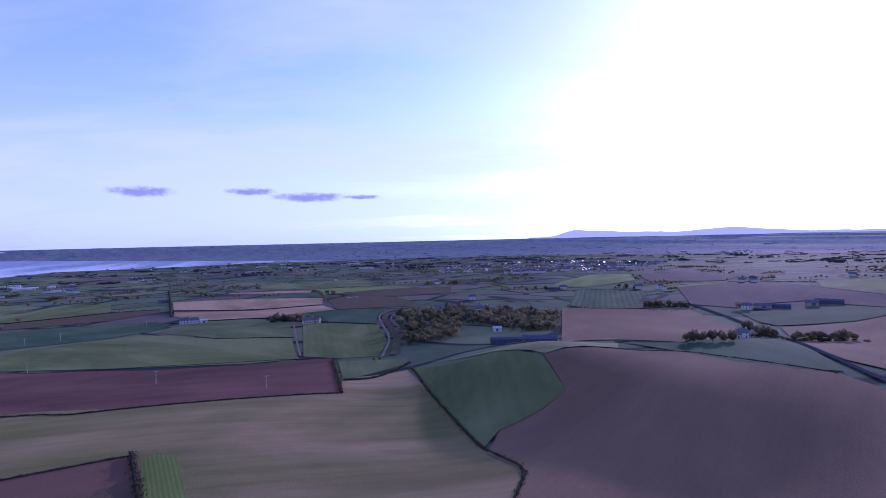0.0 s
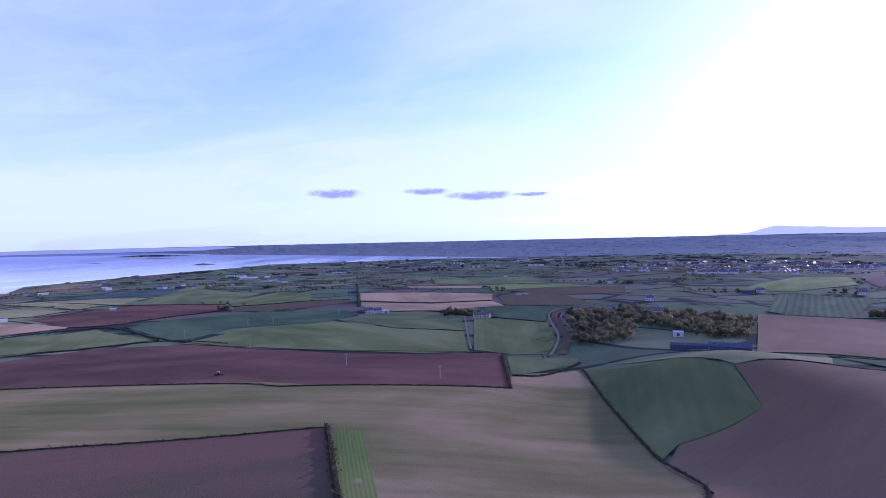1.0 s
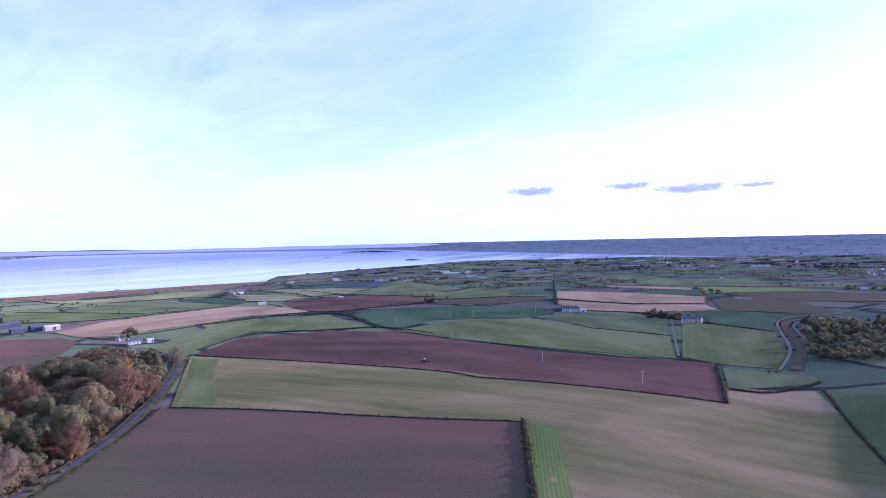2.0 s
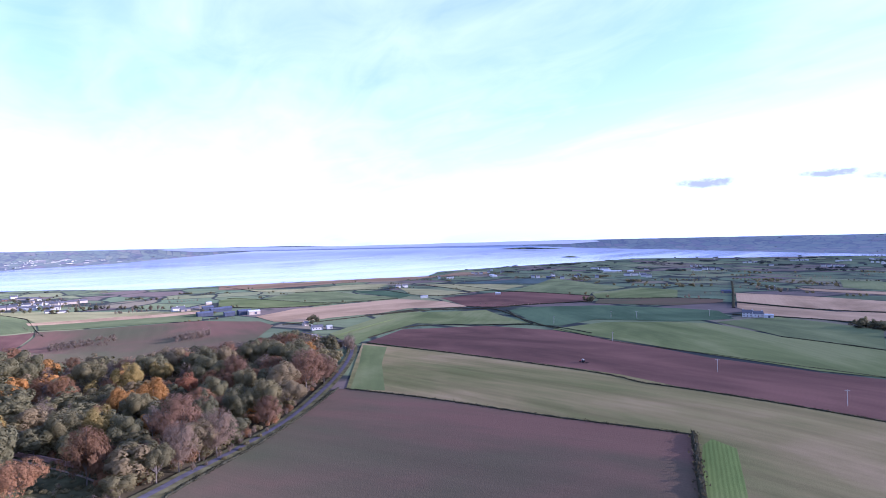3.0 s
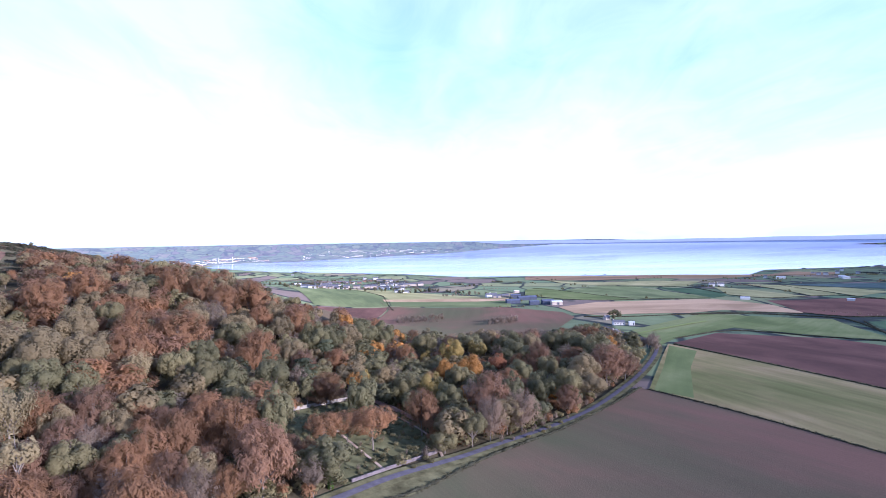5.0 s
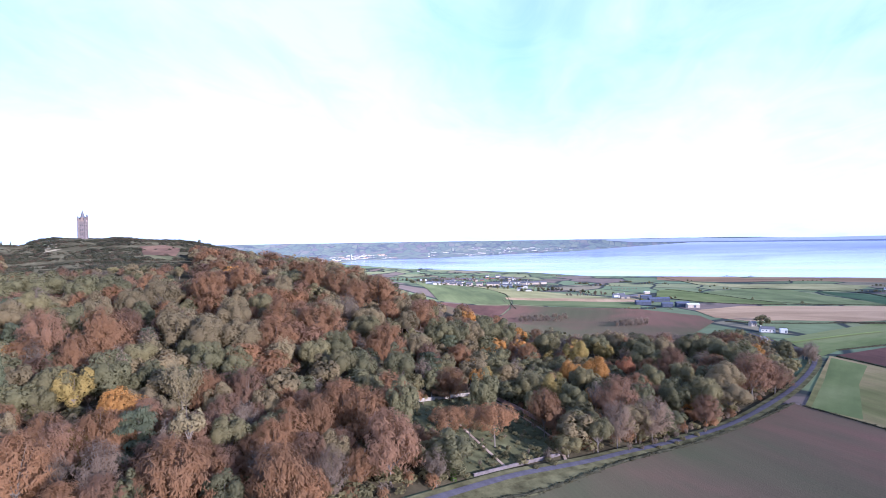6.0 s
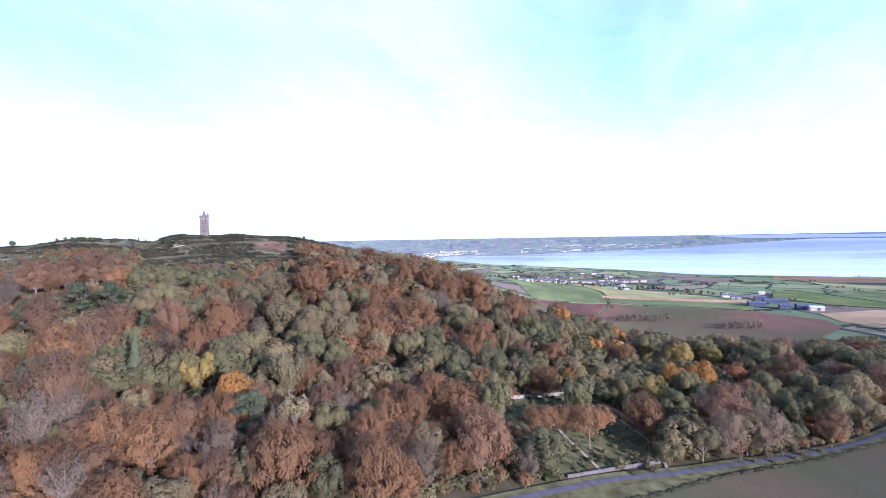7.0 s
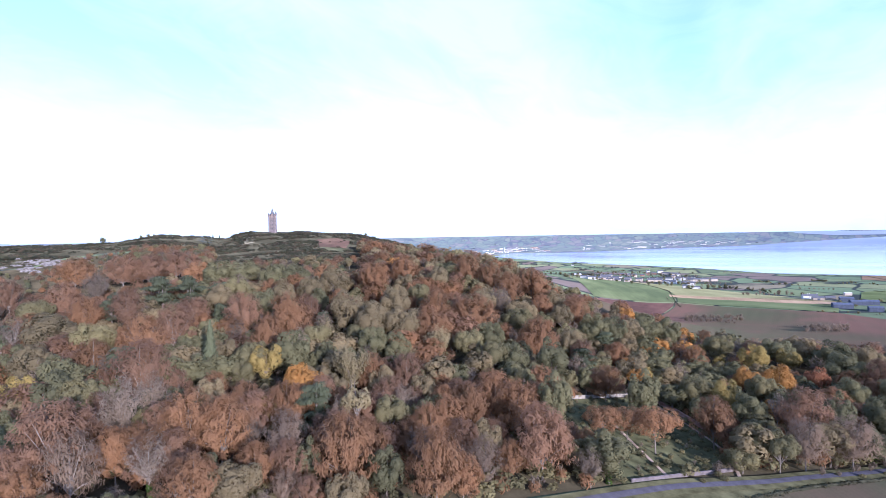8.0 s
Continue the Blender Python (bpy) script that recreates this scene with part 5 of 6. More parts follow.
# ---- houses, barns, poles ----
M["render_white"] = simple("white_render", (0.52, 0.51, 0.48), 0.12, 0.6, 0.85)
M["brick_red"] = simple("red_brick", (0.30, 0.15, 0.11), 0.2, 1.0, 0.9)
M["cream"] = simple("cream_render", (0.46, 0.39, 0.32), 0.15, 0.6, 0.85)
M["rubble"] = simple("rubble_stone_wall", (0.32, 0.27, 0.22), 0.3, 0.8, 0.9)
M["slate"] = simple("slate_roof", (0.085, 0.085, 0.095), 0.25, 0.8, 0.6)
M["tile_red"] = simple("red_tile_roof", (0.18, 0.105, 0.082), 0.25, 0.8, 0.75)
M["tin_blue"] = simple("blue_grey_sheet_roof", (0.080, 0.092, 0.130), 0.25, 0.5, 0.85)
M["tin_pale"] = simple("pale_sheet_roof", (0.42, 0.43, 0.44), 0.2, 0.5, 0.85)
M["tin_wall"] = simple("grey_sheet_wall", (0.085, 0.095, 0.125), 0.25, 0.5, 0.85)
M["dark_glass"] = simple("window_glass", (0.035, 0.040, 0.048), 0.2, 2.0, 0.12)
M["door_paint"] = simple("painted_door", (0.10, 0.055, 0.045), 0.2, 2.0, 0.6)
M["timber"] = simple("weathered_timber", (0.44, 0.40, 0.35), 0.3, 1.5, 0.85)
M["chimney_pot"] = simple("clay_chimney", (0.30, 0.16, 0.10), 0.2, 2.0, 0.85)


def box(x0, y0, z0, x1, y1, z1):
    v = [(x, y, z) for z in (z0, z1) for x, y in ((x0, y0), (x1, y0), (x1, y1), (x0, y1))]
    return np.array(v, float), [(3, 2, 1, 0), (4, 5, 6, 7), (0, 1, 5, 4), (1, 2, 6, 5), (2, 3, 7, 6), (3, 0, 4, 7)]


def gable_walls(l, w, eaves, ridge):
    """Four walls with two gables, thick enough to have a rim under the roof."""
    a, b = l / 2, w / 2
    v = [(-a, -b, -1.5), (a, -b, -1.5), (a, b, -1.5), (-a, b, -1.5), (-a, -b, eaves), (a, -b, eaves), (a, b, eaves), (-a, b, eaves), (-a, 0, ridge), (a, 0, ridge)]
    return np.array(v, float), [(0, 1, 5, 4), (2, 3, 7, 6), (1, 2, 6, 9, 5), (3, 0, 4, 8, 7), (4, 5, 9, 8), (6, 7, 8, 9)]


def gable_roof(l, w, eaves, ridge, over=0.35, thick=0.22):
    """Two sloped slabs with overhang."""
    a, b = l / 2 + over, w / 2
    drop = (ridge - eaves) / b * over
    top = [(-a, -b - over, eaves - drop + 0.06), (a, -b - over, eaves - drop + 0.06), (a, 0, ridge + 0.06), (-a, 0, ridge + 0.06), (a, b + over, eaves - drop + 0.06), (-a, b + over, eaves - drop + 0.06)]
    v = np.array(top + [(x, y, z + thick) for x, y, z in top], float)
    f = [(6, 7, 8, 9), (9, 8, 10, 11), (1, 0, 3, 2), (2, 3, 5, 4), (0, 1, 7, 6), (5, 11, 10, 4), (1, 2, 8, 7), (2, 4, 10, 8), (0, 6, 9, 3), (3, 9, 11, 5)]
    return v, f


# kind: walls, roof, roof pitch, chimneys, domestic windows, label, category
STYLES = {
    "bungalow": ("render_white", "slate", 0.62, 1, True, "white rendered bungalow with a grey slate roof", "house"),
    "house": ("render_white", "slate", 0.85, 2, True, "white two-storey farmhouse with a slate roof", "house"),
    "cottage": ("cream", "slate", 0.85, 1, True, "small cream cottage with a dark roof", "cottage"),
    "terrace": ("cream", "tile_red", 0.8, 1, True, "village house with cream walls and red roof", "house"),
    "brick_house": ("brick_red", "slate", 0.8, 1, True, "red brick town house with a slate roof", "house"),
    "garage": ("render_white", "tin_pale", 0.4, 0, False, "white detached garage with a pale roof", "garage"),
    "barn": ("tin_wall", "tin_blue", 0.36, 0, False, "long farm barn with a blue-grey metal roof", "barn"),
    "stone_barn": ("rubble", "slate", 0.7, 0, False, "old stone barn with a slate roof", "barn"),
    "cream_shed": ("cream", "tin_pale", 0.34, 0, False, "weathered cream farm shed with a pale metal roof", "shed"),
    "white_shed": ("render_white", "tin_pale", 0.34, 0, False, "white farm shed with a pale metal roof", "shed"),
}
BUILT = {}


def make_house(kind, l, w, eaves, detail):
    walls, roof, pitch, stacks, home, label, category = STYLES[kind]
    ridge = eaves + w / 2 * pitch
    ob = new("house" if home else "farm_building")
    body = mesh_object("wall", *gable_walls(l, w, eaves, ridge), M[walls], ob)
    mesh_object("roof", *gable_roof(l, w, eaves, ridge), M[roof], ob)
    for k in range(stacks):
        x = (l / 2 - 0.7) * (1 if k else -1)
        stack = mesh_object("chimney", *join([box(x - 0.45, -0.45, ridge - 0.5, x + 0.45, 0.45, ridge + 1.1), box(x - 0.55, -0.55, ridge + 1.1, x + 0.55, 0.55, ridge + 1.25)]), M[walls], ob)
        if detail:
            mesh_object("pot", *tube((x, 0, ridge + 1.2), (x, 0, ridge + 1.7), 0.18, 0.14, 8), M["chimney_pot"], stack)
    if detail:
        floors = 2 if eaves > 4.5 else 1
        count = max(2, int(l // 3.2))
        for s in (-1, 1):
            for fl in range(floors):
                for k in range(count):
                    x = -l / 2 + (k + 0.5) * l / count
                    z = 0.9 + fl * 2.7
                    y = s * w / 2
                    if home and not (fl == 0 and k == count // 2):
                        frame_part = mesh_object("window", *join([box(x - 0.7, y - 0.05, z - 0.1, x + 0.7, y + 0.05, z), box(x - 0.7, y - 0.05, z + 1.2, x + 0.7, y + 0.05, z + 1.3), box(x - 0.7, y - 0.05, z, x - 0.6, y + 0.05, z + 1.2), box(x + 0.6, y - 0.05, z, x + 0.7, y + 0.05, z + 1.2)]), M["tin_pale"], ob)
                        mesh_object("pane", *box(x - 0.6, y - 0.03, z, x + 0.6, y + 0.03, z + 1.2), M["dark_glass"], frame_part)
                    elif fl == 0 and k == count // 2:
                        big = 0.5 if home else min(2.2, l / 8)
                        mesh_object("door", *box(x - big, y - 0.06, -0.2, x + big, y + 0.06, 2.05 if home else eaves * 0.8), M["door_paint" if home else "tin_wall"], ob)
    return tagged(ob, label, category, group="buildings")


def house(x, y, kind, angle, l, w, eaves, turn=0.0):
    """Stands a building on the land; far ones shrink with the drawn-in distance."""
    d = math.hypot(x, y)
    detail = d < 1150
    key = (kind, l, w, eaves, detail)
    place = np.array([[x, y, float(height(x, y)) + 0.9 if d < NEAR else max(1.0, float(height(x, y)))]])
    p = draw_in(place)[0]
    size = math.hypot(p[0], p[1]) / d
    # long side across the view of the lough road, give or take its own angle
    m = Matrix.Translation(p) @ Matrix.Rotation(math.atan2(-x, y) + radians(angle), 4, "Z")
    if key in BUILT:
        ob = copy_thing(BUILT[key], m)
    else:
        ob = BUILT[key] = make_house(kind, l, w, eaves, detail)
        ob.matrix_world = m
    ob.scale = (size, size, size)
    return ob


house(-696, 255, 'bungalow', 15, 15, 8, 3)
house(-690, 270, 'garage', 15, 7, 6, 3)
house(-607, 218, 'cottage', 60, 9, 6, 3)
house(-751, 258, 'cottage', 40, 8, 6, 3)
house(-1156, 136, 'house', 30, 10, 7, 5.5)
house(-1163, 149, 'house', 20, 14, 8, 5)
house(-1138, 153, 'stone_barn', 20, 18, 7, 4)
house(-1150, 172, 'stone_barn', 25, 16, 7, 4)
house(-1025, 169, 'barn', 15, 26, 14, 5)
house(-1135, 193, 'barn', 10, 20, 12, 5)
house(-1081, 200, 'barn', 20, 24, 12, 5)
house(-1090, 217, 'barn', 15, 22, 12, 5)
house(-997, 205, 'barn', 15, 18, 10, 5)
house(-997, 230, 'barn', 20, 22, 13, 6)
house(-985, 244, 'cream_shed', 20, 20, 11, 5)
house(-1264, 217, 'cream_shed', 20, 12, 8, 3.5)
house(-1806, -428, 'white_shed', 10, 22, 8, 3.5)
house(-2131, -241, 'house', 20, 12, 8, 5)
house(-2137, -199, 'house', 20, 20, 9, 5)
house(-1292, -47, 'bungalow', 10, 18, 8, 3)
house(-1300, -68, 'bungalow', 10, 14, 8, 3)
house(-1551, -110, 'bungalow', 10, 14, 8, 3)
house(-1645, -67, 'house', 10, 9, 8, 5)
house(-2631, -648, 'bungalow', 0, 12, 7, 3)
house(-1359, 767, 'house', 30, 16, 8, 5)
house(-1360, 745, 'house', 20, 14, 8, 5)
house(-1004, 615, 'white_shed', 10, 16, 8, 3)
house(-1662, 1135, 'white_shed', 10, 26, 8, 4)
house(-1695, 1106, 'house', 0, 10, 8, 5)
house(-1442, 1794, 'white_shed', 8, 70, 14, 5)
house(-1234, 1453, 'house', 0, 12, 8, 5)
house(-1300, 1421, 'house', 0, 12, 8, 5)
house(-1402, 1412, 'house', 30, 14, 8, 5)
house(-1840, 1419, 'house', 0, 16, 8, 5)
house(-2101, 1688, 'house', 0, 14, 9, 7)
house(-1864, 1558, 'house', 0, 14, 8, 5)
house(-1926, 1438, 'bungalow', 0, 14, 8, 3)
house(-952, 782, 'white_shed', 0, 12, 6, 3)
house(-367, 729, 'house', 0, 12, 8, 5)
house(-355, 731, 'house', 15, 12, 8, 4)
house(-340, 729, 'white_shed', 5, 10, 7, 3)
house(-182, 678, 'cottage', 10, 14, 8, 4)
house(-173, 683, 'cottage', -20, 10, 7, 4)
house(-578, 1066, 'barn', 10, 18, 9, 4)
house(-557, 1210, 'house', 0, 10, 8, 4)
house(-358, 1674, 'house', 0, 12, 8, 5)
house(36, 757, 'house', 5, 24, 9, 6.5)
house(47, 767, 'house', 10, 14, 8, 6)
house(27, 748, 'house', 5, 16, 8, 4)
house(79, 475, 'barn', 3, 30, 13, 4.5)
house(53, 512, 'barn', 3, 30, 8, 3)
house(53, 606, 'white_shed', 0, 10, 7, 3.5)
house(39, 922, 'house', 0, 12, 8, 5)
house(213, 1092, 'barn', 5, 20, 10, 4)
house(236, 1107, 'house', 5, 14, 8, 5)
house(-31, 1297, 'house', 0, 12, 8, 5)
house(245, 451, 'house', 30, 9, 7, 4.6)
house(234, 441, 'cottage', 20, 8, 6, 3)
house(440, 754, 'stone_barn', -5, 22, 8, 3)
house(460, 746, 'barn', -5, 24, 9, 3.2)
house(507, 751, 'stone_barn', 0, 16, 9, 4)
house(535, 757, 'barn', 0, 34, 12, 4)
house(415, 750, 'house', 0, 12, 8, 5)
house(381, 1077, 'house', 0, 14, 8, 5)
house(416, 1058, 'house', 20, 10, 8, 5)
house(593, 1088, 'house', 0, 12, 8, 5)
house(610, 1074, 'house', 0, 12, 8, 5)
house(853, 1136, 'house', 0, 14, 8, 5)
house(-1543, 1868, 'white_shed', 5, 50, 14, 4)
house(-1421, 1797, 'white_shed', 5, 34, 12, 4)
house(-184, 1010, 'white_shed', 0, 22, 3, 0.6)
house(-1418, 1329, 'house', 0, 14, 8, 5)
house(-1388, 1324, 'house', 20, 12, 8, 5)
house(-1326, 1325, 'barn', 5, 30, 12, 5)
house(-1265, 1317, 'house', 5, 14, 8, 5)
house(-1348, 1489, 'house', 0, 14, 8, 5)
house(-1844, 1397, 'house', 0, 14, 8, 5)
house(-1881, 1495, 'house', 0, 12, 10, 7)


TOWN_MATS = ["render_white", "cream", "brick_red", "slate", "tile_red", "tin_pale"]


def settlement(kinds, poly, count, seed, label=""):
    """Rows of small houses within a plan shape; with a label, a town too far off to tell its houses apart, as one object."""
    rng = np.random.default_rng(seed)
    xs, ys = [p[0] for p in poly], [p[1] for p in poly]
    made, pieces, slots = 0, [], []
    while made < count:
        x, y = rng.uniform(min(xs), max(xs)), rng.uniform(min(ys), max(ys))
        if not inside_poly(np.array([x]), np.array([y]), poly)[0] or shore_distance(np.array([x]), np.array([y]))[0] < 30:
            continue
        kind = kinds[int(rng.integers(0, len(kinds)))]
        l, w, e = [(10, 7.5, 5), (14, 8, 3), (18, 8, 5), (22, 9, 5.5)][int(rng.integers(0, 4))]
        turn = rng.uniform(0, 3.14)
        for k in range(int(rng.integers(1, 5))):
            hx, hy = x + math.cos(turn) * k * 26, y + math.sin(turn) * k * 26 + rng.uniform(-4, 4)
            made += 1
            if not label:
                house(hx, hy, kind, rng.uniform(-25, 25), l, w, e)
                continue
            walls, roof, pitch = STYLES[kind][:3]
            ridge, t = e + w / 2 * pitch, turn + rng.uniform(-0.3, 0.3)
            for (v, f), mat in ((gable_walls(l, w, e, ridge), walls), (gable_roof(l, w, e, ridge), roof)):
                c, s = math.cos(t), math.sin(t)
                v = np.stack([v[:, 0] * c - v[:, 1] * s + hx, v[:, 0] * s + v[:, 1] * c + hy, v[:, 2] + float(height(hx, hy)) + 0.5], -1)
                pieces.append((draw_in(v), f))
                slots += [TOWN_MATS.index(mat)] * len(f)
    if label:
        ob = mesh_object("town_houses", *join(pieces), [M[k] for k in TOWN_MATS])
        ob.data.polygons.foreach_set("material_index", slots)
        tagged(ob, label, "town", kind="stuff")


settlement(["cottage", "terrace", "house", "bungalow", "cottage", "brick_house"], [(-1362, -331), (-1345, -104), (-1580, -54), (-2001, -132), (-2003, -407)], 48, 5)
settlement(["house", "brick_house", "terrace", "house"], [(-28, 1750), (508, 1504), (962, 2433), (572, 3105), (-41, 2641)], 330, 4, "distant town of white and brick houses on the plain")
settlement(["house", "terrace", "white_shed", "house"], [(-3716, -1665), (-4494, -1642), (-4761, -1384), (-5615, -1855), (-4626, -2554)], 200, 6, "distant white town at the head of the lough")
settlement(["house", "white_shed", "bungalow"], [(-323, 2297), (-1723, 2987), (-2324, 3484), (-1040, 4290), (-241, 3898)], 70, 7, "scattered white farmhouses on the far plain")
settlement(["house", "bungalow"], [(-4908, -1117), (-6301, -355), (-7299, 318), (-8799, 223), (-6810, -1555)], 160, 8, "scattered white houses along the far shore")
settlement(["house", "white_shed", "bungalow"], [(-908, 1294), (-1901, 1098), (-2260, 2290), (-1221, 2590)], 26, 9)


def make_pole():
    ob = new("power_pole")
    mesh_object("pole", *tube((0, 0, -0.5), (0, 0, 9.5), 0.24, 0.18, 8), M["timber"], ob)
    mesh_object("crossarm", *box(-1.3, -0.1, 8.8, 1.3, 0.1, 9.05), M["timber"], ob)
    for x in (-1.15, 0, 1.15):
        mesh_object("insulator", *tube((x, 0, 9.05), (x, 0, 9.35), 0.09, 0.06, 6), M["tin_pale"], ob)
    return tagged(ob, "weathered wooden power pole standing in a field", "power pole", group="power poles")


POLE = []


def power_pole(x, y):
    m = pose(x, y, float(height(x, y)) + 0.3, 0, 0, 35)
    if POLE:
        POLE.append(copy_thing(POLE[0], m))
    else:
        POLE.append(make_pole())
        POLE[0].matrix_world = m


power_pole(-498, 615)
power_pole(-468, 632)
power_pole(-409, 711)
power_pole(-507, 511)
power_pole(-354, 439)
power_pole(-217, 387)
power_pole(-130, 371)


# ---- the hill-top tower and the heath round it ----
TOWER = (-730.0, -734.1)


def ring(cx, cy, r, z0, z1, sides=12, r1=None):
    return tube((cx, cy, z0), (cx, cy, z1), r, r if r1 is None else r1, sides)


def build_tower():
    x, y = TOWER
    ob = new("hilltop_tower")
    ob.matrix_world = pose(x, y, float(height(x, y)) - 0.5, 0, 0, 136 - 18)
    half = 4.9
    body, band = [], []
    # battered plinth, shaft, corbelled parapet
    body.append((np.array([(s * half * k, q * half * k, z) for z, k in ((-3, 1.12), (4, 1.05), (5, 1.0), (29.5, 0.95)) for s, q in ((-1, -1), (1, -1), (1, 1), (-1, 1))], float),
                 [(4 * i + j, 4 * i + (j + 1) % 4, 4 * i + 4 + (j + 1) % 4, 4 * i + 4 + j) for i in range(3) for j in range(4)] + [(12, 13, 14, 15)]))
    mesh_object("shaft", *join(body), M["stone"], ob)
    teeth = [box(-half * 1.06, -half * 1.06, 28.6, half * 1.06, half * 1.06, 30.2)]
    for k in range(-2, 3):
        for s in (-1, 1):
            teeth.append(box(k * 1.8 - 0.6, s * half * 1.06 - 0.35, 30.2, k * 1.8 + 0.6, s * half * 1.06 + 0.35, 31.6))
            teeth.append(box(s * half * 1.06 - 0.35, k * 1.8 - 0.6, 30.2, s * half * 1.06 + 0.35, k * 1.8 + 0.6, 31.6))
    mesh_object("parapet", *join(teeth), M["sandstone"], ob)
    for s, q, r, top, cap in ((-1, -1, 1.25, 34.0, 3.6), (1, -1, 1.2, 33.6, 3.6), (-1, 1, 1.2, 33.6, 3.4), (1, 1, 1.4, 36.0, 5.6)):
        t = mesh_object("turret", *join([ring(s * half, q * half, r, -2, top - 3), ring(s * half, q * half, r, top - 3, top - 2, 12, r + 0.4), ring(s * half, q * half, r + 0.4, top - 2, top)]), M["stone"], ob)
        mesh_object("cone_roof", *join([ring(s * half, q * half, r + 0.55, top, top + cap, 12, 0.08), ring(s * half, q * half, 0.1, top + cap, top + cap + 1.2, 6, 0.05)]), M["slate"], t)
    # the tall stair spire
    t = mesh_object("spire_drum", *join([ring(0, 0, 2.9, 29, 34.5, 14), ring(0, 0, 3.2, 34.5, 35.2, 14)]), M["sandstone"], ob)
    mesh_object("spire_roof", *join([ring(0, 0, 3.2, 35.2, 47.0, 14, 0.22), ring(0, 0, 0.22, 47.0, 49.0, 6, 0.10)]), M["slate"], t)
    for face in range(4):
        c, s = math.cos(face * math.pi / 2), math.sin(face * math.pi / 2)
        for z in (7, 14, 21):
            for off in (-1.4, 1.4):
                v, f = box(half * 0.985, off - 0.42, z, half * 1.03, off + 0.42, z + 2.4)
                v = np.stack([v[:, 0] * c - v[:, 1] * s, v[:, 0] * s + v[:, 1] * c, v[:, 2]], -1)
                w = mesh_object("window", v, f, M["dark_glass"], ob)
        v, f = box(half * 0.99, -half * 0.9, 12.0, half * 1.04, half * 0.9, 12.5)
        mesh_object("string_course", np.stack([v[:, 0] * c - v[:, 1] * s, v[:, 0] * s + v[:, 1] * c, v[:, 2]], -1), f, M["sandstone"], ob)
    tagged(ob, "dark stone memorial tower with conical spires on a hill", "tower")


build_tower()


def clump(kind, count, tall, *points):
    """A short row or group of trees, each standing by itself."""
    rng = np.random.default_rng(int(abs(points[0][0]) * 7 + abs(points[0][1])) % 9973)
    line = resample(points, 2.0)
    far = math.hypot(*points[0]) > 480
    spots = []
    for k in range(count):
        q = line[int((k + rng.random()) / count * len(line)) % len(line)] + rng.normal(0, 1.6 if count > 1 else 0.1, 2)
        high = (tall * 1.5 if tall > 5 else tall) * rng.uniform(0.65, 1.15)
        if far and count > 2:
            spots.append((float(q[0]), float(q[1]), high))
        else:
            tagged(plant(kind, float(q[0]), float(q[1]), high, rng), group="farmland trees")
    if spots:
        low = [(a + rng.normal(0, 3.5), b + rng.normal(0, 3.5), t * rng.uniform(0.3, 0.55)) for a, b, t in spots for _ in range(2)]
        if kind != "bare":
            build_far_trees("gorse" if kind == "oak_dark" else "scrub", 0.05, low, rng, "tree_group", "low shrubs among the trees at a field's edge")
        build_far_trees(kind, 0.2, spots, rng, "tree_group", "group of " + KINDS[kind][8] + "s at a field's edge")


clump('oak_dark', 10, 7, (-235, 696), (-175, 695))
clump('ash_pale', 1, 1, (-198, 698), (-198, 698))
clump('oak_dark', 14, 7, (177, 403), (218, 411))
clump('oak_dark', 2, 11, (292, 528), (302, 544))
clump('oak_dark', 6, 8, (276, 482), (298, 490))
clump('oak_dark', 12, 8, (290, 456), (364, 487))
clump('oak_dark', 14, 8, (289, 805), (353, 785))
clump('oak_dark', 6, 7, (154, 1097), (245, 1112))
clump('bare', 3, 9, (405, 747), (406, 765))
clump('oak_dark', 3, 7, (345, 1104), (376, 1079))
clump('oak_dark', 6, 7, (-56, 1294), (27, 1285))
clump('oak_dark', 2, 4, (-74, 483), (-61, 485))
clump('bare', 8, 7, (-622, 1198), (-502, 1172))
clump('oak_dark', 1, 8, (-492, 1354), (-491, 1353))
clump('oak_dark', 1, 8, (-220, 930), (-219, 929))
clump('oak_dark', 2, 9, (-735, 262), (-765, 282))
clump('bare', 2, 13, (-480, 207), (-498, 217))
clump('bare', 14, 7, (-1299, 84), (-1439, -99))
clump('oak_dark', 12, 8, (-1796, -520), (-1749, -359))
clump('oak_dark', 9, 6, (-1353, 17), (-1234, 145))
clump('bare', 16, 5, (-869, -48), (-811, 17))
clump('bare', 12, 5, (-807, 86), (-762, 130))
clump('oak_dark', 7, 5, (-1369, 710), (-1296, 768))
clump('oak_dark', 8, 5, (-1699, 1113), (-1792, 1475))
clump('oak_dark', 10, 6, (-1455, 1275), (-1403, 1363))
clump('oak_dark', 8, 6, (-1229, 1349), (-1253, 1444))
clump('bare', 14, 4, (-819, 620), (-751, 657))
clump('bare', 6, 5, (-751, 657), (-726, 689))
clump('oak_dark', 4, 9, (-699, 788), (-671, 779))
clump('beech', 3, 3, (-95, 432), (-82, 392))
clump('oak_dark', 8, 5, (-582, 1669), (-479, 1670))
clump('oak_dark', 6, 7, (-708, 1393), (-494, 1124))
clump('bare', 3, 7, (-576, 918), (-542, 905))
clump('oak_dark', 1, 11, (-491, 1345), (-490, 1345))
clump('oak_dark', 8, 7, (-245, 713), (-211, 698))
clump('ash_pale', 2, 9, (-205, 701), (-196, 695))
clump('bare', 1, 9, (-220, 921), (-220, 921))
clump('bare', 26, 6, (-792, -45), (-846, 28))
clump('bare', 22, 6, (-838, -45), (-876, 26))
clump('bare', 22, 6, (-749, 89), (-769, 133))
clump('bare', 18, 6, (-781, 97), (-795, 136))
clump('bare', 12, 8, (-1179, 38), (-1218, 119))
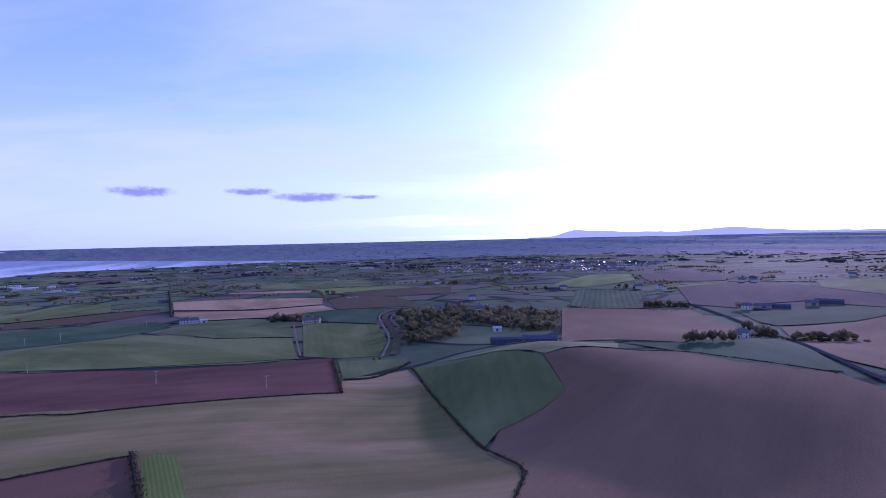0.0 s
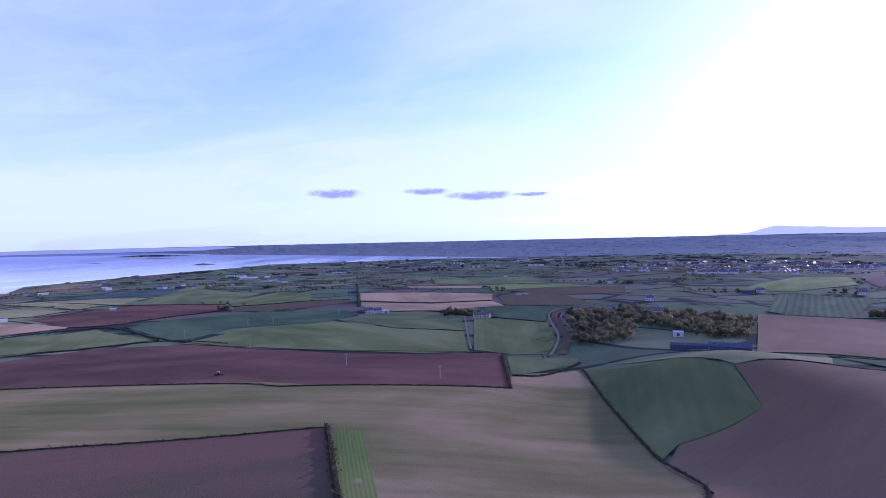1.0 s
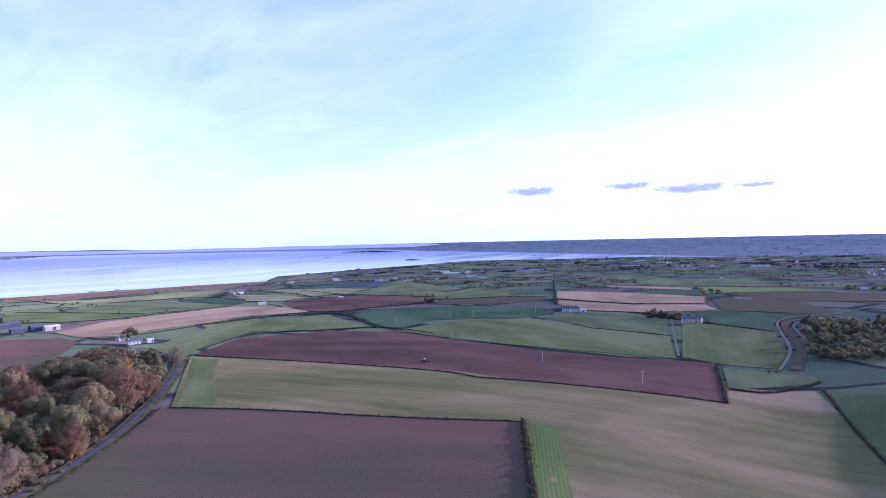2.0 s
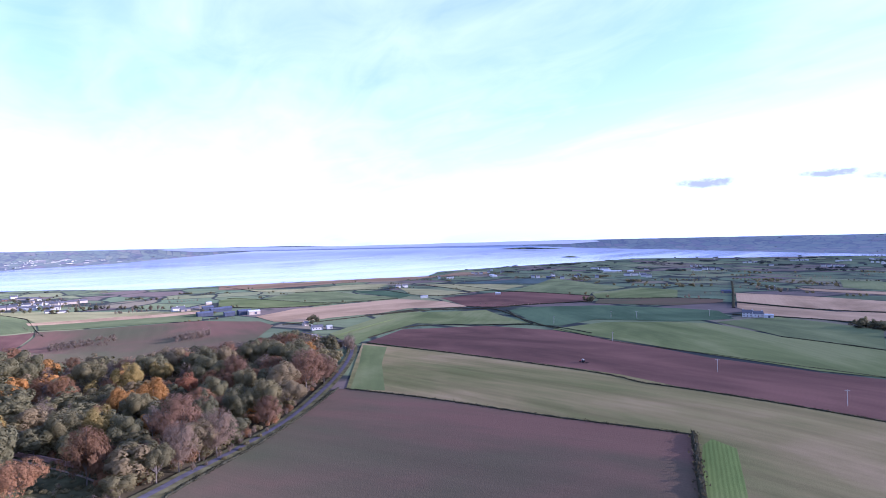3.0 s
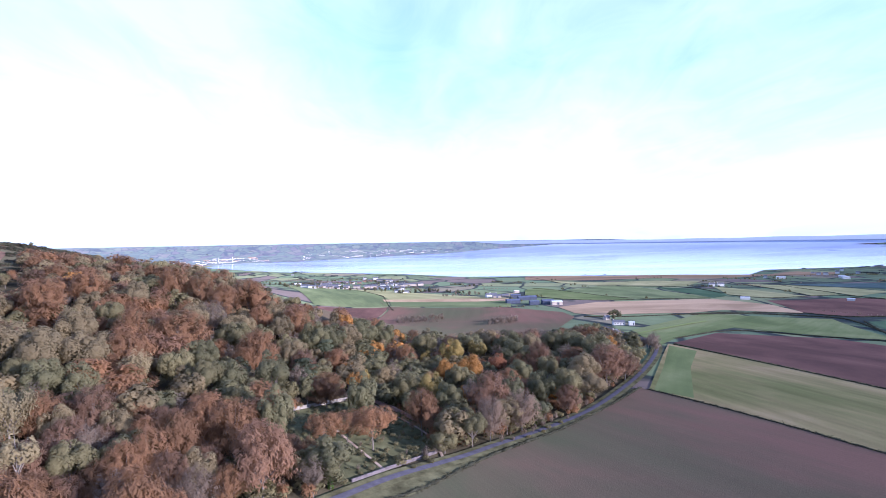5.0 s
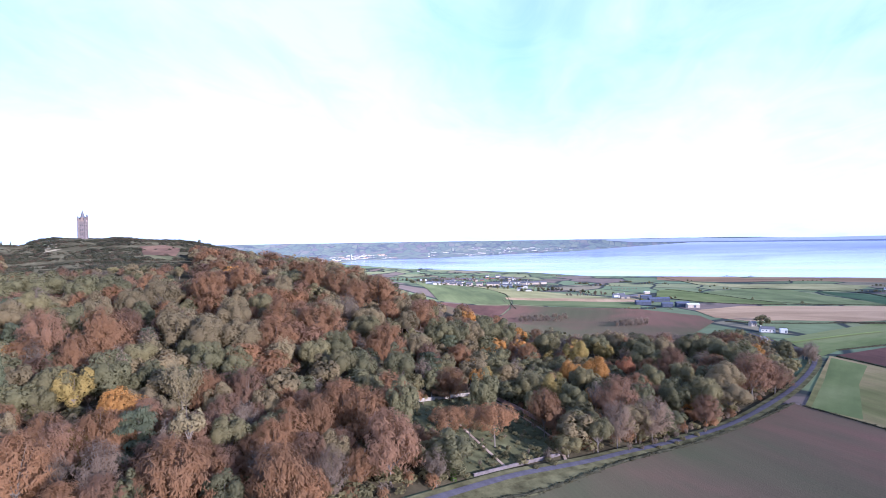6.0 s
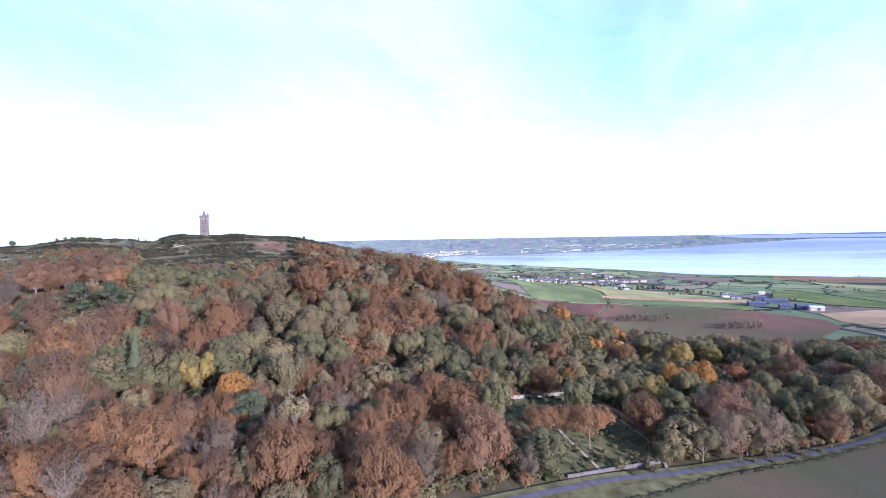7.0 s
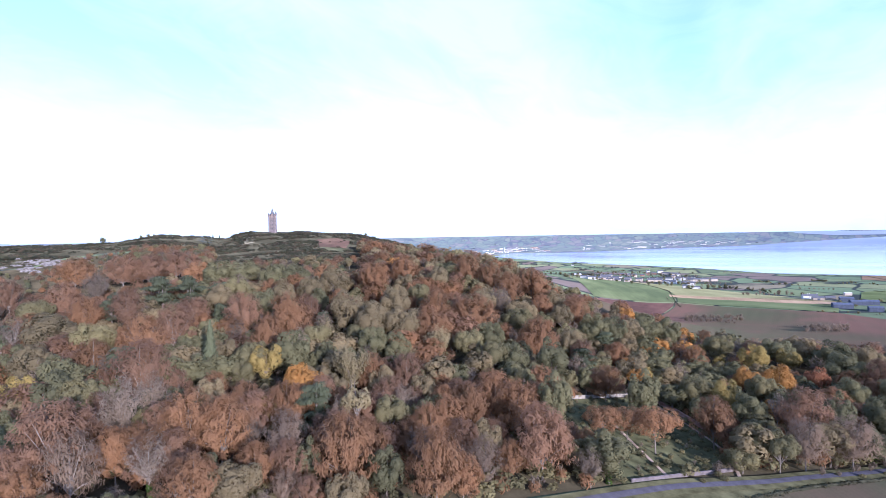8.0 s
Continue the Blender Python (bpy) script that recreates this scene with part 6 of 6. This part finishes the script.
clump('oak_dark', 7, 7, (-1258, -68), (-1349, 13))
clump('bare', 7, 5, (-1080, -94), (-976, -54))
clump('oak_dark', 9, 8, (-607, 168), (-646, 214))
clump('oak_dark', 3, 7, (-808, 283), (-822, 299))
clump('bare', 4, 9, (-537, 228), (-483, 212))
clump('oak_small', 6, 4, (-962, 136), (-958, 199))
clump('bare', 12, 4.5, (-301, 80), (-262, 36))
clump('oak_small', 5, 3, (-297, 79), (-262, 39))
clump('oak_small', 3, 4, (-238, 3), (-226, -9))
clump('beech_bare', 4, 5, (-345, 116), (-312, 88))


def farm_wood():
    """The dark wood round the big farmhouse."""
    rng = np.random.default_rng(31)
    poly = [(-74, 720), (30, 800), (148, 721), (113, 561), (54, 601), (-45, 540)]
    lawn = [(11, 655), (53, 653), (46, 572), (19, 524), (8, 542)]
    x, y = scatter(poly, 9.5, rng)
    groups = {}
    homes = [h.location.copy() for h in scene.objects if h.name.startswith(("house", "farm_building"))]
    homes = [h for h in homes if h.y < 900 and abs(h.x) < 300]
    for a, b in zip(x, y):
        if min(math.hypot(a - h.x, b - h.y) for h in homes) < 17 or rng.random() < 0.2 or inside_poly(np.array([a]), np.array([b]), lawn)[0]:
            continue
        groups.setdefault("oak_dark" if rng.random() < 0.7 else "pine" if rng.random() < 0.8 else "khaki_tree", []).append((a, b, rng.uniform(8, 15)))
    for kind, spots in sorted(groups.items()):
        build_far_trees(kind, 0.10, spots, rng, "farm_woodland", "dark wood of mixed trees round a farmhouse")


farm_wood()


def village_trees():
    """Dark garden and hedgerow trees among the village houses."""
    rng = np.random.default_rng(33)
    poly = [(-1303, -351), (-1290, -55), (-1580, -15), (-2040, -92), (-2043, -437)]
    x, y = scatter(poly, 26.0, rng)
    u = rng.random(len(x))
    for kind, lo, hi in (("oak_dark", 0, 0.28), ("bare", 0.28, 0.55)):
        use = (u >= lo) & (u < hi)
        build_far_trees(kind, 0.05, [(a, b, rng.uniform(5, 11)) for a, b in zip(x[use], y[use])], rng, "village_trees", "garden and hedgerow trees among the village houses")


village_trees()


HILL_LAWN = [(-429, -755), (-479, -763), (-520, -745), (-521, -700), (-482, -703), (-438, -724)]
PALE_PATCH = [(-597, -509), (-603, -472), (-563, -440), (-564, -481)]
BRACKEN = [(-659, -568), (-692, -554), (-681, -519), (-611, -474), (-596, -509)]


def heath():
    """Gorse and heather lumps over the open summit."""
    rng = np.random.default_rng(41)
    poly = [(-643, -334), (-473, -326), (-423, -387), (-369, -448), (-504, -617), (-484, -717), (-404, -698), (-333, -668), (-288, -624), (-233, -649), (-254, -899), (-505, -1048), (-806, -945), (-956, -692), (-865, -512)]
    drape("heath_ground", poly, "heath", 0, 0.3, 20.0)["kind"] = "structure"
    x, y = scatter(poly, 5.6, rng)
    x, y = x + rng.normal(0, 2.5, len(x)), y + rng.normal(0, 2.5, len(y))
    swell = np.sin(x / 26 + 0.7 * np.sin(y / 41)) * np.sin(y / 23 + 1) + 0.6 * np.sin(x / 11 + y / 15 + 2) + 0.3 * np.sin(x / 5.1 - y / 6.3)
    ok = (np.hypot(x - TOWER[0], y - TOWER[1]) > 14) & (swell > -0.35) & ~inside_poly(x, y, HILL_LAWN) & ~inside_poly(x, y, PALE_PATCH) & (~inside_poly(x, y, BRACKEN) | (rng.random(len(x)) < 0.15))
    mound = {(round(float(a), 3), round(float(b), 3)): 0.55 + 0.45 * max(0.0, float(s) + 0.35) for a, b, s in zip(x, y, swell)}
    u = rng.random(len(x))
    for kind, lo, hi, tall in (("gorse", 0, 0.62, 3.6), ("scrub", 0.62, 1.0, 3.2)):
        use = ok & (u >= lo) & (u < hi)
        build_far_trees(kind, 0.03, [(a, b, tall * mound[(round(float(a), 3), round(float(b), 3))] * rng.uniform(0.75, 1.25)) for a, b in zip(x[use], y[use])], rng, "heath_scrub", "low gorse and heather scrub on the hilltop")


heath()


M["crag"] = simple("basalt_crag", (0.125, 0.114, 0.110), 0.55, 0.25, 0.95, 0.4)


def crag(x, y, size, tall, seed):
    """A broken rock outcrop: a squat lump with planar facets."""
    rng = np.random.default_rng(seed)
    bm = bmesh.new()
    for k in range(5):
        q = bmesh.ops.create_icosphere(bm, subdivisions=2, radius=1.0)["verts"]
        ox, oy, s = rng.uniform(-0.6, 0.6) * size, rng.uniform(-0.6, 0.6) * size, rng.uniform(0.3, 0.6) * size
        cuts = [(unit(rng.normal(size=3)), rng.uniform(0.55, 0.85)) for _ in range(7)]
        for p in q:
            c = np.array(p.co)
            for nrm, lim in cuts:
                over = c @ nrm - lim
                if over > 0:
                    c = c - nrm * over
            p.co = (ox + c[0] * s, oy + c[1] * s, c[2] * tall * rng.uniform(0.85, 1.0))
    me = bpy.data.meshes.new("rock_outcrop")
    bm.to_mesh(me)
    bm.free()
    me.materials.append(M["crag"])
    ob = new("rock_outcrop", me)
    ob.location = (x, y, float(height(x, y)))
    tagged(ob, "broken grey basalt outcrop on the hillside", "rock", group="hillside rocks")


rock_rng = np.random.default_rng(61)
for k in range(60):
    u = rock_rng.random()
    crag(-262 - 75 * u + rock_rng.normal(0, 12), -610 - 60 * u + rock_rng.normal(0, 22), rock_rng.uniform(2, 6.5), rock_rng.uniform(0.8, 2.8), 100 + k)

field("hilltop_grass", "heath_grass", 20, *HILL_LAWN)
field("dry_grass_patch", "heath_grass", 20, *PALE_PATCH)
field("bracken_patch", "bracken", 20, *BRACKEN)

# lone trees on the skyline
for kind, az, d, tall in (("oak_dark", 150.0, 1036, 13), ("oak_dark", 147.0, 1040, 7), ("oak_dark", 146.4, 1044, 8), ("oak_dark", 145.9, 1044, 7), ("spruce", 140.2, 1062, 9), ("spruce", 140.8, 1066, 8), ("oak_dark", 125.7, 985, 8), ("oak_small", 152.5, 970, 4), ("oak_dark", 144.8, 1000, 5)):
    plant(kind, -math.sin(radians(az)) * d, math.cos(radians(az)) * d, tall, rock_rng)

# ---- the old walled garden ----
M["wall_stone"] = simple("lichened_wall_stone", (0.22, 0.195, 0.165), 0.5, 0.5, 0.9, 0.1)
M["brick_wall"] = simple("old_garden_brick", (0.27, 0.175, 0.14), 0.3, 0.6, 0.9, 0.1)


def garden_wall(mat, tall, thick, label, *points):
    """A freestanding wall with a coping that follows the ground."""
    line = resample(points, 4.0)
    side, z = sideways(line), height(line[:, 0], line[:, 1])
    ob = new("garden_wall")
    for name, half, lo, hi in (("masonry", thick / 2, -0.5, tall), ("coping", thick / 2 + 0.12, tall, tall + 0.22)):
        cols = [np.stack([line[:, 0] + side[:, 0] * s * half, line[:, 1] + side[:, 1] * s * half, z + 0.4 + h], -1) for s, h in ((-1, lo), (-1, hi), (1, hi), (1, lo))]
        v, n = np.stack(cols, 1).reshape(-1, 3), len(line)
        f = [(4 * i + j, 4 * i + (j + 1) % 4, 4 * i + 4 + (j + 1) % 4, 4 * i + 4 + j) for i in range(n - 1) for j in range(4)] + [(3, 2, 1, 0), (4 * n - 4, 4 * n - 3, 4 * n - 2, 4 * n - 1)]
        mesh_object(name, v, f, M[mat], ob)
    tagged(ob, label, "wall")


garden_wall("wall_stone", 1.4, 0.6, "pale lichened stone wall of the old garden", (-267, -75), (-328, -40))
garden_wall("brick_wall", 1.9, 0.6, "weathered brick wall along the garden's side", (-328, -40), (-311, -21), (-277, 6), (-254, 6))
# tower stone on the roadside wall puts its shade into the colour
garden_wall("stone", 1.0, 0.5, "low roadside wall with a stone coping, shade put into its dark stone", (-207, -30), (-227, -13), (-246, 4))
for path_line in ([(-268, -50), (-253, -40), (-237, -29), (-221, -18)], [(-318, -34), (-272, 2), (-238, 7)]):
    tagged(ribbon("garden_path", smoothed(path_line, 3.0), 1.5, "track", 0.75), "worn pale gravel path through the garden", "path", kind="structure")
garden_rng = np.random.default_rng(71)
gx, gy = scatter(GARDEN, 4.0, garden_rng)
keep = garden_rng.random(len(gx)) < 0.8
for kind, lo, hi in (("oak_small", 0, 0.5), ("bare", 0.5, 0.8), ("oak_dark", 0.8, 1)):
    u = garden_rng.random(len(gx))
    build_far_trees(kind, 0.07, [(a, b, garden_rng.uniform(1.0, 3.4)) for a, b in zip(gx[keep & (u >= lo) & (u < hi)], gy[keep & (u >= lo) & (u < hi)])], garden_rng, "garden_shrubs", "overgrown low shrubs and bramble in the garden")
# ---- hedgerow trees of the plain, islands, far hills ----
def hedgerow_trees():
    rng = np.random.default_rng(51)
    spots = {"oak_dark": [], "bare": [], "oak": [], "remote": []}
    n = 0
    while n < 520:
        d, a = rng.uniform(900, 4600), radians(rng.uniform(-60, 112))
        x, y = -math.sin(a) * d, math.cos(a) * d
        if shore_distance(np.array([x]), np.array([y]))[0] < 60:
            continue
        n += 1
        turn = rng.choice([0.35, 0.35 + math.pi / 2]) + rng.normal(0, 0.15)
        run, gap = int(rng.integers(2, 11)), rng.uniform(7, 16)
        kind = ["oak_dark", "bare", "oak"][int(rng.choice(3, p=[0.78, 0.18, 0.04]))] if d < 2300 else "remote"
        for k in range(run):
            px, py = x + math.cos(turn) * gap * k, y + math.sin(turn) * gap * k
            if shore_distance(np.array([px]), np.array([py]))[0] > 40 and not any(inside_poly(np.array([px]), np.array([py]), w)[0] for w in (WOOD,)):
                spots[kind].append((px, py, rng.uniform(4, 10)))
    for kind, s in spots.items():
        px, py = np.array([q[0] for q in s]), np.array([q[1] for q in s])
        free = np.hypot(px, py) > 1050
        for shape in SHAPES:
            free &= ~inside_poly(px, py, shape)
        s = [q for q, ok in zip(s, free) if ok]
        build_far_trees(kind, 0.02, s, rng, "hedgerow_trees", "scattered dark hedgerow trees across distant fields")


hedgerow_trees()


def far_copses():
    """Dark copses between the fields of the plain."""
    rng = np.random.default_rng(57)
    spots = []
    for _ in range(110):
        d, a = rng.uniform(900, 4200), radians(rng.uniform(-50, 45))
        x, y = -math.sin(a) * d, math.cos(a) * d
        if shore_distance(np.array([x]), np.array([y]))[0] < 120:
            continue
        n, s = int(rng.integers(8, 30)), rng.uniform(8, 26)
        spots += [(x + rng.normal(0, s * 1.8), y + rng.normal(0, s * 0.8), rng.uniform(5, 11)) for _ in range(n)]
    px, py = np.array([q[0] for q in spots]), np.array([q[1] for q in spots])
    free = np.hypot(px, py) > 1050
    for shape in SHAPES:
        free &= ~inside_poly(px, py, shape)
    spots = [q for q, ok in zip(spots, free) if ok]
    near = [q for q in spots if math.hypot(q[0], q[1]) < 2300]
    build_far_trees("oak_dark", 0.014, near, rng, "far_copses", "dark copses on the plain")
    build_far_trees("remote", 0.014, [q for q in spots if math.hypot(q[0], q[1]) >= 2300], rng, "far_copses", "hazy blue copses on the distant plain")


far_copses()


def remote_hedges():
    """Hedgerow trees of the hazy country beyond."""
    rng = np.random.default_rng(59)
    spots = []
    for _ in range(500):
        d, a = rng.uniform(4300, 11000), radians(rng.uniform(-45, 160))
        x, y = -math.sin(a) * d, math.cos(a) * d
        turn, run, gap = rng.choice([0.35, 1.92]) + rng.normal(0, 0.2), int(rng.integers(3, 9)), rng.uniform(14, 30)
        spots += [(x + math.cos(turn) * gap * k, y + math.sin(turn) * gap * k, rng.uniform(4, 8)) for k in range(run)]
    px, py = np.array([q[0] for q in spots]), np.array([q[1] for q in spots])
    dry = shore_distance(px, py) > 60
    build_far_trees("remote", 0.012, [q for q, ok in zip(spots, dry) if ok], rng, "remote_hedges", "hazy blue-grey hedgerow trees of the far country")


remote_hedges()


def tractor(x, y, turn):
    """A small red tractor with a cultivator behind it."""
    ob = new("tractor")
    ob.matrix_world = pose(x, y, float(height(x, y)) + 0.5, 0, 0, turn)
    mesh_object("bonnet", *join([box(0.6, -0.45, 0.8, 2.5, 0.45, 1.6), box(2.5, -0.38, 0.85, 2.65, 0.38, 1.5)]), M["tractor_red"], ob)
    cab = mesh_object("cab", *join([box(-1.0, -0.8, 0.9, 0.6, 0.8, 1.3), box(-1.0, -0.8, 2.5, 0.6, 0.8, 2.7), box(-1.0, -0.8, 1.3, -0.88, -0.68, 2.5), box(0.48, -0.8, 1.3, 0.6, -0.68, 2.5), box(-1.0, 0.68, 1.3, -0.88, 0.8, 2.5), box(0.48, 0.68, 1.3, 0.6, 0.8, 2.5)]), M["render_white"], ob)
    mesh_object("glass", *box(-0.94, -0.74, 1.3, 0.54, 0.74, 2.5), M["dark_glass"], cab)
    for wx, r, w in ((-0.7, 0.95, 0.5), (1.9, 0.6, 0.35)):
        for s in (-1, 1):
            y0, y1 = s * 0.75, s * (0.75 + w)
            wheel = mesh_object("wheel", *tube((wx, y0, r), (wx, y1, r), r, r, 16), M["tyre"], ob)
            mesh_object("rim", *join([tube((wx, y1 - s * 0.02, r), (wx, y1 + s * 0.03, r), r * 0.95, r * 0.55, 16), tube((wx, y1 + s * 0.03, r), (wx, y1 + s * 0.04, r), r * 0.55, 0.02, 16)]), M["tyre"], wheel)
    mesh_object("exhaust", *tube((1.4, 0.3, 1.6), (1.4, 0.3, 2.5), 0.06, 0.05, 8), M["tyre"], ob)
    mesh_object("cultivator", *join([box(-3.4, -2.2, 0.5, -3.2, 2.2, 0.7), box(-4.6, -2.2, 0.5, -4.4, 2.2, 0.7), box(-3.3, -0.1, 0.55, -1.0, 0.1, 0.75)] + [box(-4.55, -2.1 + 0.6 * k, -0.05, -4.45, -2.0 + 0.6 * k, 0.55) for k in range(8)] + [box(-3.35, -1.8 + 0.6 * k, -0.05, -3.25, -1.7 + 0.6 * k, 0.55) for k in range(7)]), M["tyre"], ob)
    tagged(ob, "small red tractor with a cultivator on ploughed soil", "tractor")


M["tractor_red"] = simple("red_paint", (0.30, 0.06, 0.05), 0.2, 1.0, 0.5)
M["tyre"] = simple("black_rubber", (0.03, 0.03, 0.032), 0.3, 2.0, 0.85)
tractor(-298, 332, 194)


def far_mast(az, d, tall, thick):
    """A slim white tower over the distant town."""
    a = radians(az)
    x, y = -math.sin(a) * d, math.cos(a) * d
    p = draw_in(np.array([[x, y, float(height(x, y))]]))[0]
    s = math.hypot(p[0], p[1]) / d
    ob = new("white_tower")
    ob.matrix_world = Matrix.Translation(p) @ Matrix.Diagonal((s, s, s, 1))
    mesh_object("shaft", *join([tube((0, 0, -3), (0, 0, tall * 0.8), thick, thick * 0.8, 8), tube((0, 0, tall * 0.8), (0, 0, tall), thick * 1.3, thick * 1.2, 8)]), M["render_white"], ob)
    mesh_object("base", *box(-thick * 2, -thick * 2, -3, thick * 2, thick * 2, tall * 0.15), M["render_white"], ob)
    tagged(ob, "slim white tower above the distant town", "tower", group="far towers")


far_mast(109.6, 4900, 46, 2.6)
far_mast(110.9, 5100, 40, 2.2)


def ridge_line(name, label, mat, a0, a1, steps, low, profile, radius=4895.0):
    """A range of hills on the horizon, as a low solid ridge of some depth."""
    v = []
    for k in range(steps + 1):
        u = k / steps
        a = radians(a0 + (a1 - a0) * u)
        top = profile(u)
        for r, el in ((radius, low), (radius, low + (top - low) * 0.6), (radius + 15, top), (radius + 60, low)):
            v.append((-math.sin(a) * r, math.cos(a) * r, EYE + r * math.tan(radians(el))))
    f = [(4 * i + j, 4 * i + j + 1, 4 * i + j + 5, 4 * i + j + 4) for i in range(steps) for j in range(3)]
    ob = mesh_object(name, v, f, M[mat], smooth=True)
    return tagged(ob, label, "hills", kind="structure")


def bumps(u, *waves):
    return sum(h * math.exp(-((u - c) / w) ** 2) for c, w, h in waves) + 0.02 * math.sin(u * 61) + 0.012 * math.sin(u * 140 + 1)


# the ridges' blue haze lies in their materials' colour and glow
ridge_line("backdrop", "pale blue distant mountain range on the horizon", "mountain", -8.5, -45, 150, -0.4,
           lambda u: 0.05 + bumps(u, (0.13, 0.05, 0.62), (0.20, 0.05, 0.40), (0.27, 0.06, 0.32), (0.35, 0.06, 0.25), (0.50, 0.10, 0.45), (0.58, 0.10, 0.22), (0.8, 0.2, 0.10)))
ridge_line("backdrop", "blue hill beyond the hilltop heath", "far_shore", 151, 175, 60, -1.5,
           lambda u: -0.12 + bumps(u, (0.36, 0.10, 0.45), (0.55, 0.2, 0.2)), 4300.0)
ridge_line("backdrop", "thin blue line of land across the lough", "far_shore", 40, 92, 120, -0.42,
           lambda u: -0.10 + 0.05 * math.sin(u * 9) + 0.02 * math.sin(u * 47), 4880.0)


def island(x, y, l, w, tall, label):
    """A low island with scrub on it."""
    rng = np.random.default_rng(int(abs(x)) % 977)
    n, rings = 40, 6
    v = []
    for k in range(rings + 1):
        for j in range(n):
            t = 2 * math.pi * j / n
            q = 1 - k / rings
            wob = 1 + 0.18 * math.sin(3 * t + 1) + 0.1 * math.sin(7 * t)
            v.append((x + math.cos(t) * l / 2 * q * wob, y + math.sin(t) * w / 2 * q * wob, -0.5 + tall * (1 - q * q) * (1 + 0.3 * math.sin(5 * t + k))))
    f = [(k * n + j, k * n + (j + 1) % n, (k + 1) * n + (j + 1) % n, (k + 1) * n + j) for k in range(rings) for j in range(n)]
    ob = mesh_object("island", draw_in(np.array(v)), f, M["country"], smooth=True)
    tagged(ob, label, "island", kind="structure")


island(-3347, 3594, 190, 120, 9, "small dark green island in the lough")
island(-5212, 4085, 260, 60, 3, "low rocky islet in the lough")
island(-7626, 6971, 1500, 500, 22, "long low wooded island in the lough")
island(-6022, 5577, 700, 160, 5, "low flat island in the lough")


def cloud_material():
    m, nt, bsdf = material("thin_grey_cloud", 1.0)
    nt.nodes.remove(bsdf)
    tc = nt.nodes.new("ShaderNodeTexCoord")
    ln = nt.nodes.new("ShaderNodeVectorMath"); ln.operation = "LENGTH"
    nt.links.new(tc.outputs["Object"], ln.inputs[0])
    fall = nt.nodes.new("ShaderNodeMapRange"); fall.interpolation_type = "SMOOTHSTEP"
    fall.inputs[1].default_value, fall.inputs[2].default_value, fall.inputs[3].default_value, fall.inputs[4].default_value = 0.0, 0.95, 1.0, 0.0
    nt.links.new(ln.outputs["Value"], fall.inputs[0])
    puff = noise_node(nt, 2.6, 6.0, 0.62, stretch=(2.0, 0.6, 0.6))
    mul = nt.nodes.new("ShaderNodeMath"); mul.operation = "MULTIPLY"
    nt.links.new(fall.outputs[0], mul.inputs[0]); nt.links.new(puff, mul.inputs[1])
    cut = nt.nodes.new("ShaderNodeMapRange"); cut.interpolation_type = "SMOOTHSTEP"
    cut.inputs[1].default_value, cut.inputs[2].default_value, cut.inputs[4].default_value = 0.12, 0.46, 0.9
    nt.links.new(mul.outputs[0], cut.inputs[0])
    clear, glow, mix = nt.nodes.new("ShaderNodeBsdfTransparent"), nt.nodes.new("ShaderNodeEmission"), nt.nodes.new("ShaderNodeMixShader")
    # a set grey emission stands for the daylight the cloud scatters
    glow.inputs[0].default_value, glow.inputs[1].default_value = (0.40, 0.43, 0.56, 1), 0.60
    nt.links.new(cut.outputs[0], mix.inputs[0]); nt.links.new(clear.outputs[0], mix.inputs[1]); nt.links.new(glow.outputs[0], mix.inputs[2])
    nt.links.new(mix.outputs[0], nt.nodes["Material Output"].inputs[0])
    return m


M["cloud"] = cloud_material()


def cloud(az, el, wide, high):
    """A thin bank of cloud on the far sky: a shallow lens, frayed by its material."""
    n, v, f = 36, [(0, 0, 0)], []
    for k in range(1, 5):
        for j in range(n):
            t = 2 * math.pi * j / n
            v.append((math.cos(t) * k / 4, 0.12 * (1 - (k / 4) ** 2), math.sin(t) * k / 4))
    f += [(0, 1 + j, 1 + (j + 1) % n) for j in range(n)]
    f += [(1 + k * n + j, 1 + k * n + (j + 1) % n, 1 + (k + 1) * n + (j + 1) % n, 1 + (k + 1) * n + j) for k in range(3) for j in range(n)]
    ob = mesh_object("cloud", v, f, M["cloud"], smooth=True)
    r, a = 4700.0, radians(az)
    ob.matrix_world = Matrix.Translation((-math.sin(a) * r, math.cos(a) * r, EYE + r * math.tan(radians(el)))) @ Matrix.Rotation(a, 4, "Z") @ Matrix.Diagonal((r * math.tan(radians(wide)) / 2, 60, r * math.tan(radians(high * 1.35)) / 2, 1))
    ob.visible_shadow = False
    tagged(ob, "thin grey cloud bank low over the horizon", "cloud", kind="structure")


cloud(29.97, 5.21, 10.50, 1.45)
cloud(20.28, 5.35, 9.30, 1.07)
cloud(14.56, 4.80, 13.91, 1.45)
cloud(9.13, 4.78, 7.48, 0.68)
